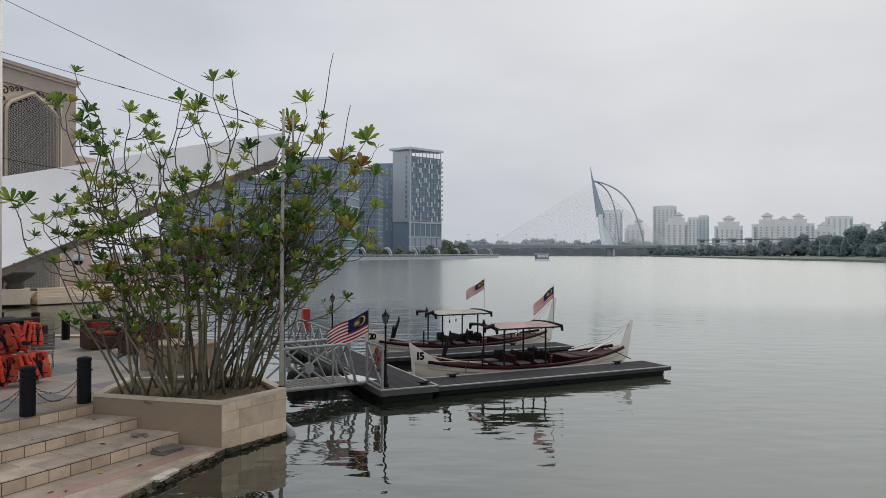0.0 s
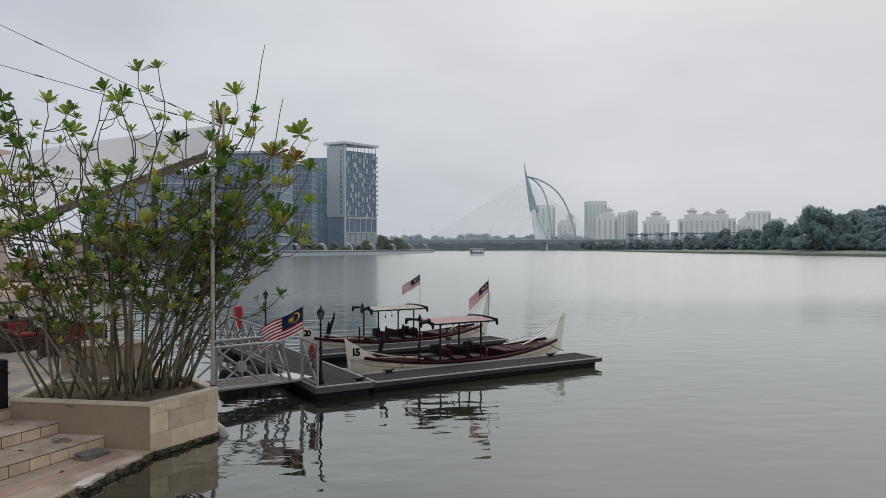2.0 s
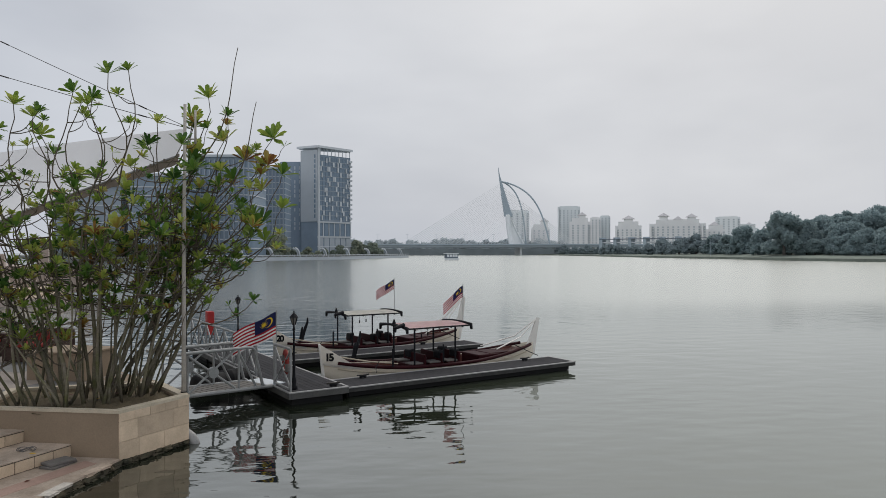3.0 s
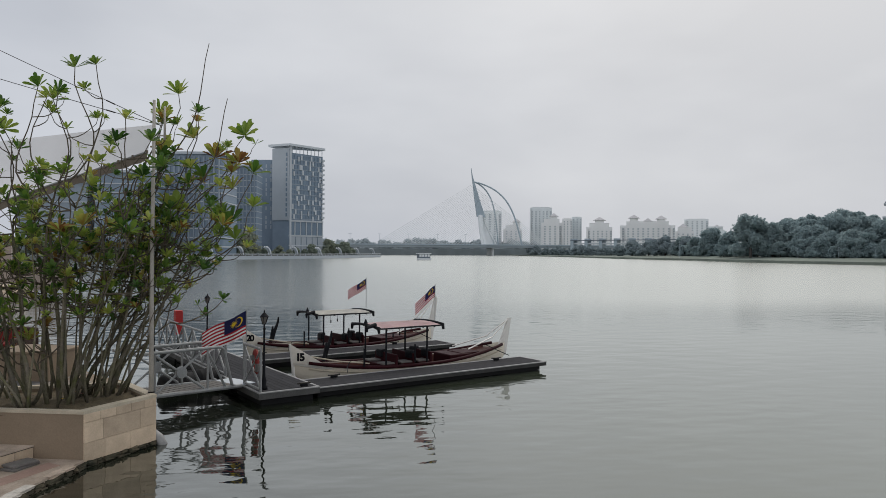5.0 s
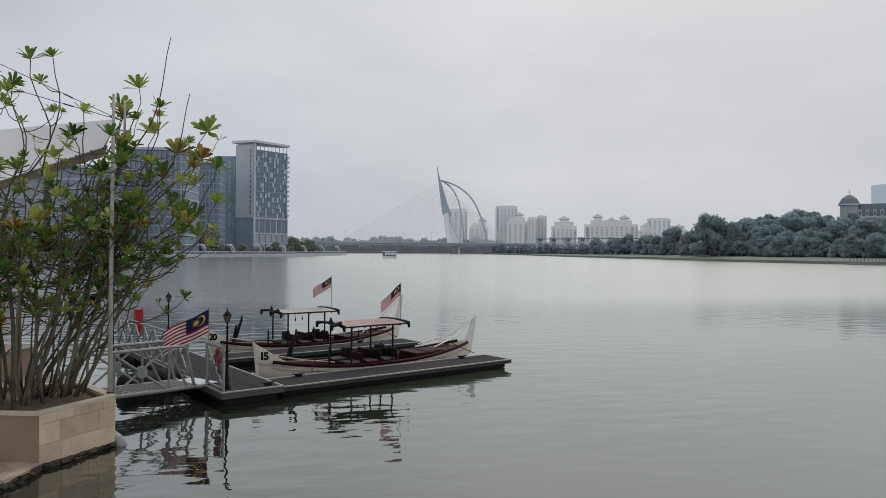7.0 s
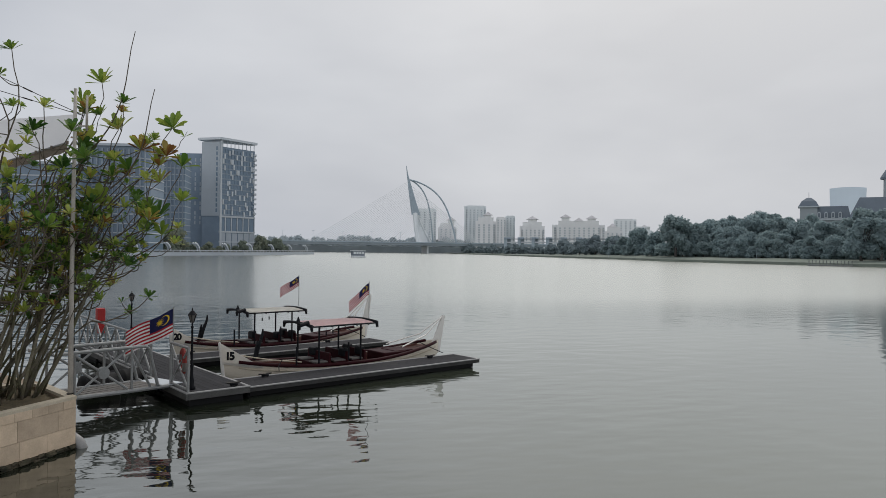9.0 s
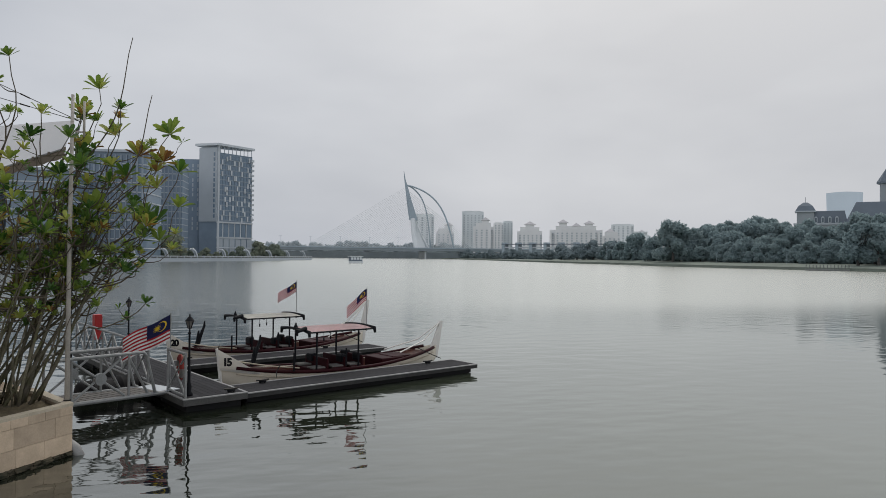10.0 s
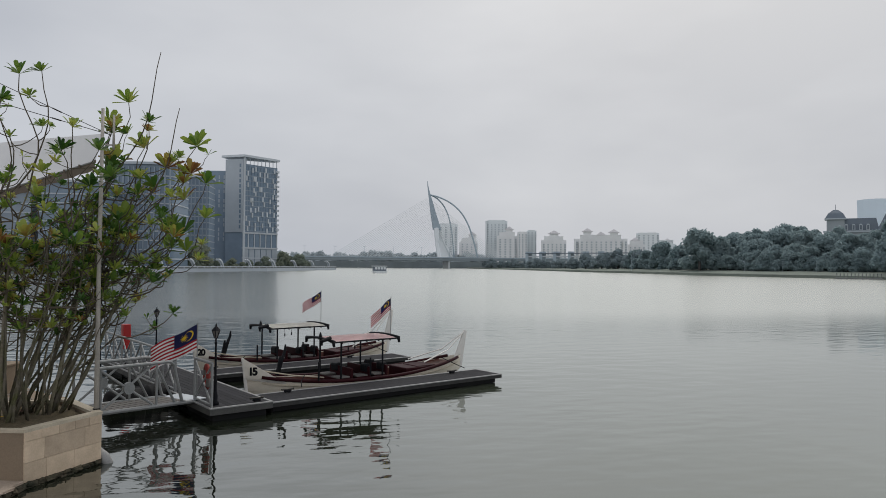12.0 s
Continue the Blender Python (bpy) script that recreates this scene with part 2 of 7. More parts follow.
M_FLAG_WHITE = material("white_cloth", (0.72, 0.70, 0.70), 0.8)
M_YELLOW = material("yellow_cloth", (0.75, 0.50, 0.03), 0.8)
M_ORANGE = material("orange_nylon", (0.66, 0.075, 0.035), 0.6, vary=0.4, scale=7, per_object=0.5)
M_WICKER = material("brown_wicker", (0.055, 0.03, 0.022), 0.7, vary=0.4, scale=20, bump=0.5)
M_CUSHION = material("red_cushion", (0.22, 0.025, 0.02), 0.8)
M_URN = material("dark_cast_stone", (0.075, 0.068, 0.06), 0.85, vary=0.4, scale=3)
M_GREYWOOD = material("weathered_wood", (0.17, 0.16, 0.15), 0.8, vary=0.35, scale=6)
# hotel and office colours lifted towards blue-grey to carry the haze
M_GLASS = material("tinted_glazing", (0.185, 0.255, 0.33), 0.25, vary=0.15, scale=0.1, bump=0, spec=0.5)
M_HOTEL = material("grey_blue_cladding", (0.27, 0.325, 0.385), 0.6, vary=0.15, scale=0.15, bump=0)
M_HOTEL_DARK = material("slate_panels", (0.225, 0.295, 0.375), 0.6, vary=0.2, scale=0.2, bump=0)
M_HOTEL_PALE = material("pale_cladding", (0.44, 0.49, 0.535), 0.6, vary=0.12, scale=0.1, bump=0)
M_PANEL = material("white_panel", (0.56, 0.60, 0.635), 0.5, vary=0.1, scale=0.3, bump=0, per_object=0.12)
# bridge and shore-wall tones pale and bluish, with distance haze mixed in
M_STEEL_W = material("white_steel", (0.74, 0.78, 0.80), 0.5, vary=0.1, scale=0.05, bump=0)
M_STEEL_B = material("blue_grey_steel", (0.38, 0.46, 0.52), 0.5, vary=0.1, scale=0.05, bump=0)
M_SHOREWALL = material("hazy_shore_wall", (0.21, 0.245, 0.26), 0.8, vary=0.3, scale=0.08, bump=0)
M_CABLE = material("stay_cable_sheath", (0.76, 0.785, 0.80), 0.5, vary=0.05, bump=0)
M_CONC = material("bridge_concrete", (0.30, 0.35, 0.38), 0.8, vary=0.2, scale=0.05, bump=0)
# distant blocks whitened and blued; their haze sits in the base colour
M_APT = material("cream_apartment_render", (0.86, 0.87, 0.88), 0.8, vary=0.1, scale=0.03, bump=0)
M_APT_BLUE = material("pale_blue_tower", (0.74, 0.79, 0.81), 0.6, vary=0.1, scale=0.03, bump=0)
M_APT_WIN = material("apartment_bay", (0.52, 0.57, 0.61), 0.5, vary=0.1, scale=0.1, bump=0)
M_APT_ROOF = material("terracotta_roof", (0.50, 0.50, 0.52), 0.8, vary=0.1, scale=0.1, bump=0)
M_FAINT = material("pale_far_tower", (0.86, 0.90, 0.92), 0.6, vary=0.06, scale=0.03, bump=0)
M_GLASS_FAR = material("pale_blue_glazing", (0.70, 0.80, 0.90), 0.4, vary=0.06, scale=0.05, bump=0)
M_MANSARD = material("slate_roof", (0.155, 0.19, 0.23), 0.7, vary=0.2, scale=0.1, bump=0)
# palace and bank greyed and blued as well, haze included in the colour
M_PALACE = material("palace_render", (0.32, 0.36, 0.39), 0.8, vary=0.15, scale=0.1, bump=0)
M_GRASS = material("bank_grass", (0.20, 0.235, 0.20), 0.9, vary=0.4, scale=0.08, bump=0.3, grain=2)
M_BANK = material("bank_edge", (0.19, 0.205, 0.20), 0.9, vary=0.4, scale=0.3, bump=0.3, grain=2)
M_BARK = material("grey_bark", (0.160, 0.140, 0.112), 0.85, vary=0.5, scale=4, bump=0.5, grain=30, dark=(0.085, 0.09, 0.03), per_object=0.35)
M_TWIG = material("dark_twig", (0.11, 0.092, 0.068), 0.85, vary=0.3, scale=8)
M_FARBARK = material("far_bark", (0.09, 0.085, 0.08), 0.9)
M_LEAF = leaf_material("glossy_leaf", [(0.0, (0.018, 0.060, 0.012)), (0.32, (0.078, 0.170, 0.027)), (0.56, (0.24, 0.335, 0.06)),
                                       (0.76, (0.41, 0.45, 0.10)), (0.90, (0.30, 0.17, 0.045)), (1.0, (0.15, 0.055, 0.025))], 0.30)
# far foliage paled towards blue-grey: haze painted into the leaf colours
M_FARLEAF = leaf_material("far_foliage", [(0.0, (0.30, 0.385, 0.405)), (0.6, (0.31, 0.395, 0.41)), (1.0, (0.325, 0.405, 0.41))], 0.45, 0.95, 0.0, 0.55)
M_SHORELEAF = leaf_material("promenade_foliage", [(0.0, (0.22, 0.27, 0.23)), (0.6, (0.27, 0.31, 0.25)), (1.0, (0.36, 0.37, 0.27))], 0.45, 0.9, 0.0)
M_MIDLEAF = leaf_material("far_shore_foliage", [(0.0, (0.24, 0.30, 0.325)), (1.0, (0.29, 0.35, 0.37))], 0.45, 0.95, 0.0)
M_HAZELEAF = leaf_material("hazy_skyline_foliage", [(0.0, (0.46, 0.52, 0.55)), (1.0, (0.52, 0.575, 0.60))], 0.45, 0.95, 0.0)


# ---------------------------------------------------------------- building helpers
def box(bm, lo, hi, m=None, bevel=0.0):
    """An axis-aligned block from corner lo to corner hi, turned by m."""
    c = [(a + b) / 2 for a, b in zip(lo, hi)]
    s = [abs(b - a) for a, b in zip(lo, hi)]
    mat = Matrix.Translation(c) @ Matrix.Diagonal((*s, 1))
    made = bmesh.ops.create_cube(bm, size=1, matrix=(m @ mat) if m else mat)
    if bevel:
        edges = {e for v in made["verts"] for e in v.link_edges}
        bmesh.ops.bevel(bm, geom=list(edges), offset=bevel, segments=2, affect="EDGES", profile=0.5)


def prism(bm, outline, z0, z1):
    low = [bm.verts.new((x, y, z0)) for x, y in outline]
    top = [bm.verts.new((x, y, z1)) for x, y in outline]
    k = len(outline)
    area = sum(outline[i][0] * outline[(i + 1) % k][1] - outline[(i + 1) % k][0] * outline[i][1] for i in range(k))
    if area < 0:
        low.reverse(), top.reverse()
    bm.faces.new(top), bm.faces.new(low[::-1])
    for i in range(k):
        bm.faces.new((low[i], low[(i + 1) % k], top[(i + 1) % k], top[i]))


def tube(bm, points, radii, sides=8, caps=True):
    """A round bar along points; radii: one number or one a point."""
    pts = [Vector(p) for p in points]
    if not hasattr(radii, "__len__"):
        radii = [radii] * len(pts)
    rings, ref = [], None
    for i, p in enumerate(pts):
        way = (pts[min(i + 1, len(pts) - 1)] - pts[max(i - 1, 0)]).normalized()
        if ref is None:
            ref = Vector((1, 0, 0)) if abs(way.x) < 0.8 else Vector((0, 1, 0))
        side = way.cross(ref).normalized()
        ref = side.cross(way).normalized()
        up = side.cross(way)
        rings.append([bm.verts.new(p + radii[i] * (math.cos(a) * side + math.sin(a) * up)) for a in (2 * math.pi * k / sides for k in range(sides))])
    for r0, r1 in zip(rings, rings[1:]):
        for k in range(sides):
            bm.faces.new((r0[k], r0[(k + 1) % sides], r1[(k + 1) % sides], r1[k]))
    if caps:
        bm.faces.new(rings[0][::-1]), bm.faces.new(rings[-1])


def lathe(bm, profile, sides=16, at=(0, 0, 0)):
    """A turned shape from (radius, height) pairs."""
    rings = [[bm.verts.new((at[0] + r * math.cos(a), at[1] + r * math.sin(a), at[2] + z)) for a in (2 * math.pi * k / sides for k in range(sides))] for r, z in profile]
    for r0, r1 in zip(rings, rings[1:]):
        for k in range(sides):
            bm.faces.new((r0[k], r0[(k + 1) % sides], r1[(k + 1) % sides], r1[k]))
    bm.faces.new(rings[0][::-1]), bm.faces.new(rings[-1])


def sheet(bm, grid):
    """A surface through rows of points."""
    vs = [[bm.verts.new(p) for p in row] for row in grid]
    for r0, r1 in zip(vs, vs[1:]):
        for a, b, c, d in zip(r0, r0[1:], r1[1:], r1):
            bm.faces.new((a, b, c, d))
    return vs


def mesh(name, bm, mat, smooth=False):
    bmesh.ops.recalc_face_normals(bm, faces=bm.faces)
    me = bpy.data.meshes.new(name)
    bm.to_mesh(me)
    bm.free()
    for one in mat if isinstance(mat, (list, tuple)) else [mat]:
        me.materials.append(one)
    if smooth:
        me.polygons.foreach_set("use_smooth", [True] * len(me.polygons))
    return me


def part(name, bm, mat, parent, label="", smooth=False):
    ob = new(name, mesh(name, bm, mat, smooth))
    ob.parent = parent
    return tagged(ob, label)


def again(ob, parent, m):
    """One more object on the mesh of ob, under parent."""
    o = new(ob.name.split(".")[0], ob.data)
    o.parent = parent
    o.matrix_basis = m
    return o


def thing(name, label, category, m=None, group="", kind=""):
    ob = new(name)
    ob.empty_display_size = 0.2
    if m:
        ob.matrix_basis = m
    return tagged(ob, label, category, group, kind)


def single(name, bm, mat, label, category, m=None, group="", kind="", smooth=False):
    ob = new(name, mesh(name, bm, mat, smooth))
    if m:
        ob.matrix_basis = m
    return tagged(ob, label, category, group, kind)


def polar(bearing, far, z=0.0):
    """A place from its bearing in degrees, clockwise from straight ahead, and its distance."""
    return Vector((far * math.sin(radians(bearing)), far * math.cos(radians(bearing)), z))


def facing(bearing, far, z=0.0, turn=0.0):
    """A pose whose x runs to the right along a facade that faces the eye."""
    x, y, _ = polar(bearing, far)
    return pose(x, y, z, 0, 0, -bearing + turn)


# ---------------------------------------------------------------- water
bm = bmesh.new()
sheet(bm, [[(x, y, 0) for x in (-3500, -200, 200, 3500)] for y in (-2500, -100, 200, 4200)])
single("water", bm, M_WATER, "calm grey-green lake water with light ripples", "water", pose(0, 0, 0.12), kind="structure")

# ---------------------------------------------------------------- far shore: promontory, hotel, offices
def land(name, outline, z1, mat, label, category="ground"):
    bm = bmesh.new()
    prism(bm, outline, -1.0, z1)
    return single(name, bm, mat, label, category, kind="structure")


land("ground_promontory", [polar(a, d)[:2] for a, d in ((-22, 250), (-14, 262), (-6.2, 305), (-1, 340), (4.5, 440), (4.0, 470), (-2, 600), (-24, 620))], 1.9,
     M_BANK, "grey paved promontory of the far shore with a low quay wall")
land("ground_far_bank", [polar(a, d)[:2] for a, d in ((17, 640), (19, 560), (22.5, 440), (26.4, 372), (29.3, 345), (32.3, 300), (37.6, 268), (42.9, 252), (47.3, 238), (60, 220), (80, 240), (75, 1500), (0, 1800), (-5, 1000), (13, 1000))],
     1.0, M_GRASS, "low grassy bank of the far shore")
land("ground_left_shore", [polar(a, d)[:2] for a, d in ((-40, 58), (-31, 52.5), (-24.5, 53.5), (-20.5, 55), (-21, 75), (-24, 250), (-60, 300), (-70, 60))], 0.55,
     M_SAND, "pale stone quay in front of the gateway")


def bank_edge(b):
    return float(np.interp(b, (17, 19, 22.5, 26.4, 29.3, 32.3, 37.6, 42.9, 47.3, 60, 76), (640, 560, 440, 372, 345, 300, 268, 252, 238, 220, 236)))


def bank_height(b, d):
    """Height of the far bank: a gentle grass slope, then the wooded rise."""
    back = d - bank_edge(b) - 2
    if back < 0:
        return 0.8
    rise = 4.0 * min(1.0, max(0.0, (b - 24) / 7)) + 11.0 * min(1.0, max(0.0, (b - 32) / 10))
    return 0.75 + 0.3 + 1.4 * min(1.0, back / 38) * min(1.0, max(0.0, (b - 20) / 9)) + rise * 0.5 * (1 - math.cos(math.pi * min(1.0, max(0.0, (back - 38) / 110))))


bm = bmesh.new()
rows = []
for i in range(22):
    rows.append([polar(b, bank_edge(b) + 2 + i * 11.0, bank_height(b, bank_edge(b) + 2 + i * 11.0)) for b in [19 + 1.5 * q for q in range(38)]])
sheet(bm, rows)
single("ground_hill", bm, M_GRASS, "grass slope rising into woods behind the far bank", "ground", kind="structure", smooth=True)


def hotel():
    h = thing("hotel", "tall grey-blue hotel tower with staggered white panels", "building", facing(-2.78, 392, 0, 0))
    # plan: the corner stands at the origin, the glazed face runs to the right and back, the pale face to the left and back
    a, b = Vector((18.5, 14.0, 0)), Vector((-9.0, 6.0, 0))
    bm = bmesh.new()
    prism(bm, [(0, 0), a[:2], (a + b)[:2], b[:2]], 1.0, 57.5)
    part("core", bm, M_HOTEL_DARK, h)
    bm = bmesh.new()
    n = Vector((-b.y, b.x, 0)).normalized()
    n = n if n.y < 0 else -n
    prism(bm, [(n * 0.5 + b * 0.0)[:2], (b + n * 0.5)[:2], (b + b * 0.06 - n * 0.4)[:2], (-b * 0.02 - n * 0.4)[:2]], 20.5, 60.0)
    part("wall", bm, M_HOTEL_PALE, h, "pale grey end wall")
    bm = bmesh.new()
    nf = Vector((a.y, -a.x, 0)).normalized()
    au = a.normalized()
    prism(bm, [(nf * 0.7)[:2], (nf * 0.7 + au * 1.0)[:2], (au * 1.0)[:2], (0, 0)], 2.0, 61.0)
    part("corner_pier", bm, M_PANEL, h)
    # crown
    bm = bmesh.new()
    prism(bm, [(b * 1.2 + n * 1.2)[:2], (n * 1.2 + nf * 1.4)[:2], (a * 1.03 + nf * 1.4)[:2], (a * 1.03 - nf * 4)[:2], (b * 1.2 - n * 5)[:2]], 61.0, 62.2)
    part("roof", bm, M_PANEL, h, "flat overhanging roof slab")
    for k in range(9):
        bm = bmesh.new()
        p = au * (1.5 + k * 2.6) + nf * 0.4
        tube(bm, [(p.x, p.y, 57.4), (p.x, p.y, 61.1)], 0.22, 6)
        part("roof_post", bm, M_HOTEL_PALE, h)
    # slit windows down the pale wall's edge
    slit = None
    for k in range(13):
        z = 22.5 + k * 2.75
        p = b * 0.14 + n * 0.58
        m = Matrix.Translation((p.x, p.y, z)) @ pose(0, 0, 0, 0, 0, math.degrees(math.atan2(b.y, b.x)))
        if slit is None:
            bm = bmesh.new()
            box(bm, (-0.45, -0.1, 0), (0.45, 0.1, 1.9))
            slit = part("window", bm, M_GLASS, h, "narrow dark window")
            slit.matrix_basis = m
        else:
            again(slit, h, m)
    # glazed face: recessed panes, pale panels and floor bands
    rnd = random.Random(11)
    turn = math.degrees(math.atan2(a.y, a.x))
    bm = bmesh.new()
    box(bm, (-0.68, -0.12, 0), (0.68, 0.12, 2.1))
    pane_me = mesh("window", bm, M_GLASS)
    bm = bmesh.new()
    box(bm, (-0.48, -0.35, 0), (0.48, 0.12, 2.6))
    panel_me = mesh("panel", bm, M_PANEL)
    bm = bmesh.new()
    box(bm, (0, -0.16, 0), (23.0, 0.0, 0.5))
    band_me = mesh("floor_band", bm, M_HOTEL)
    for row in range(13):
        z = 21.6 + row * 2.72
        o = new("floor_band", band_me)
        o.parent, o.matrix_basis = h, Matrix.Translation((nf * 0.0 + Vector((0, 0, z - 0.5)))[:]) @ pose(0, 0, 0, 0, 0, turn)
        for col in range(11):
            p = au * (2.0 + col * 2.0) + nf * 0.05
            m = Matrix.Translation((p.x, p.y, z)) @ pose(0, 0, 0, 0, 0, turn)
            o = new("window", pane_me)
            o.parent, o.matrix_basis = h, m
            if (row * 3 + col * 5 + (row // 2) * 2) % 7 in (0, 1) or rnd.random() < 0.10:
                p2 = p + au * (0.9 if rnd.random() < 0.5 else 0.0) + nf * 0.1
                o = new("panel", panel_me)
                o.parent, o.matrix_basis = h, Matrix.Translation((p2.x, p2.y, z - 0.3 - (0.8 if rnd.random() < 0.3 else 0))) @ pose(0, 0, 0, 0, 0, turn)
    for k in range(13):
        p = a - au * 0.3 + nf * 0.5
        bm = bmesh.new()
        box(bm, (-0.8, -0.7, 0), (0.8, 0.6, 1.1), Matrix.Translation((p.x, p.y, 22.0 + k * 2.72)) @ pose(0, 0, 0, 0, 0, turn))
        part("balcony", bm, M_PANEL, h)
    # podium storeys
    for z, t in ((19.8, 0.9), (11.6, 0.9), (6.4, 0.5)):
        bm = bmesh.new()
        box(bm, (-0.3, -0.6, z), (23.5, 0.1, z + t), pose(0, 0, 0, 0, 0, turn))
        part("ledge", bm, M_PANEL, h)
    for k in range(6):
        bm = bmesh.new()
        box(bm, (3.4 + k * 3.9, -0.4, 11.9), (3.9 + k * 3.9, 0.1, 20), pose(0, 0, 0, 0, 0, turn))
        part("pier", bm, M_PANEL, h)
        bm = bmesh.new()
        box(bm, (0.6 + k * 3.9, -0.12, 12.6), (3.3 + k * 3.9, 0.1, 19.6), pose(0, 0, 0, 0, 0, turn))
        part("window", bm, M_GLASS, h)
        bm = bmesh.new()
        box(bm, (0.4 + k * 3.9, -0.3, 2.0), (3.7 + k * 3.9, 0.1, 11.4), pose(0, 0, 0, 0, 0, turn))
        part("shopfront", bm, M_HOTEL_PALE, h, "pale louvred ground storey")
    # the long wing behind, to the left
    bm = bmesh.new()
    prism(bm, [(-7.5, 8), (-7.0, 22), (-23, 30), (-20.5, 11)], 1.0, 54.2)
    wing = part("wing", bm, M_HOTEL_DARK, h, "darker slate wing")
    for row in range(14):
        for col in range(3):
            if rnd.random() < 0.7:
                bm = bmesh.new()
                x = -15.5 + col * 2.6
                box(bm, (x, 9.2 - 0.23 * (x + 7.5) - 1.35, 16 + row * 2.6), (x + 0.8, 9.2 - 0.23 * (x + 7.5), 17.9 + row * 2.6))
                part("window_panel", bm, M_HOTEL_PALE, wing)
    return h


hotel()


def office(bearing, far, width, depth, top, turn, floors, mat, label, ribs=0, round_end=False):
    o = thing("office_block", label, "building", facing(bearing, far, 0, turn), "far shore offices")
    bm = bmesh.new()
    outline = [(-width / 2, 0), (width / 2, 0), (width / 2, depth), (-width / 2, depth)]
    if round_end:
        outline = [(-width / 2, 0)] + [(width / 2 - 6 + 6 * math.sin(t), 6 - 6 * math.cos(t)) for t in (k * math.pi / 16 for k in range(9))] + [(width / 2, depth), (-width / 2, depth)]
    prism(bm, outline, 0.5, top)
    part("wall", bm, mat, o)
    step = (top - 6) / floors
    for k in range(floors):
        bm = bmesh.new()
        grow = [(x * 1.015, y - 0.25) for x, y in outline]
        prism(bm, grow, 5 + k * step, 5 + k * step + step * 0.14)
        part("floor_band", bm, M_HOTEL_PALE, o)
    for k in range(ribs):
        bm = bmesh.new()
        x = -width / 2 + (k + 0.5) * width / ribs
        box(bm, (x - 0.25, -0.7, 4), (x + 0.25, 0, top - 1))
        part("rib", bm, M_HOTEL, o)
    bm = bmesh.new()
    prism(bm, [(x * 1.06, y - 1.2) for x, y in outline], top, top + 1.0)
    part("roof", bm, M_HOTEL_PALE, o)
    return o


office(-6.6, 372, 17, 16, 46.5, -12, 13, M_HOTEL_DARK, "slate office slab with pale vertical ribs", ribs=9)
office(-10.3, 305, 26, 24, 43.0, -18, 10, M_GLASS, "glazed office block with a rounded corner and pale floor bands", ribs=13, round_end=True)
office(-14.8, 292, 22, 24, 33.0, -18, 8, M_GLASS, "lower glazed office wing with pale bands")
office(-19.5, 300, 24, 24, 29.0, -18, 7, M_HOTEL, "low grey office block among trees")


def promenade():
    p = thing("promenade_wall", "low white quay wall with a rail along the far promenade", "wall", kind="structure")
    line = [polar(a, d) for a, d in ((-13, 264), (-6.2, 304), (-1, 339), (4.45, 438))]
    for a, b in zip(line, line[1:]):
        m = Matrix.Translation(a) @ pose(0, 0, 0, 0, 0, math.degrees(math.atan2((b - a).y, (b - a).x)))
        long = (b - a).length
        bm = bmesh.new()
        box(bm, (0, -0.6, -0.5), (long, 0, 1.5), m)
        part("base", bm, M_HOTEL_PALE, p)
        bm = bmesh.new()
        box(bm, (0, -0.75, 2.2), (long, -0.1, 2.45), m)
        part("rail", bm, M_PANEL, p)
        for k in range(int(long / 4)):
            bm = bmesh.new()
            box(bm, (k * 4 + 0.2, -0.5, 1.5), (k * 4 + 0.5, -0.2, 2.25), m)
            part("post", bm, M_HOTEL_PALE, p)
    for k, (b, d) in enumerate(((-6.5, 306), (-4.4, 320), (-2.3, 333), (-0.45, 350), (1.2, 378), (2.6, 404), (3.85, 428), (-8.8, 294), (-11.3, 280))):
        a = thing("shade_arch", "white curved shade arch on the promenade", "pavilion", facing(b, d, 1.8, 30), "promenade arches")
        for s in (-0.9, 0.9):
            bm = bmesh.new()
            tube(bm, [(2.4 * math.sin(t) - 1.5, s, 3.4 * math.cos(t) + 0.1) for t in (q * 1.57 / 8 for q in range(9))], [0.45 - 0.02 * q for q in range(9)], 6)
            part("rib", bm, M_PANEL, a)
        bm = bmesh.new()
        g = [[(2.3 * math.sin(t) - 1.5, s, 3.35 * math.cos(t) + 0.1) for t in (0.1 + q * 1.2 / 6 for q in range(7))] for s in (-0.9, 0.9)]
        sheet(bm, g)
        bmesh.ops.solidify(bm, geom=bm.faces[:], thickness=0.1)
        part("canopy", bm, M_HOTEL_PALE, a)


promenade()


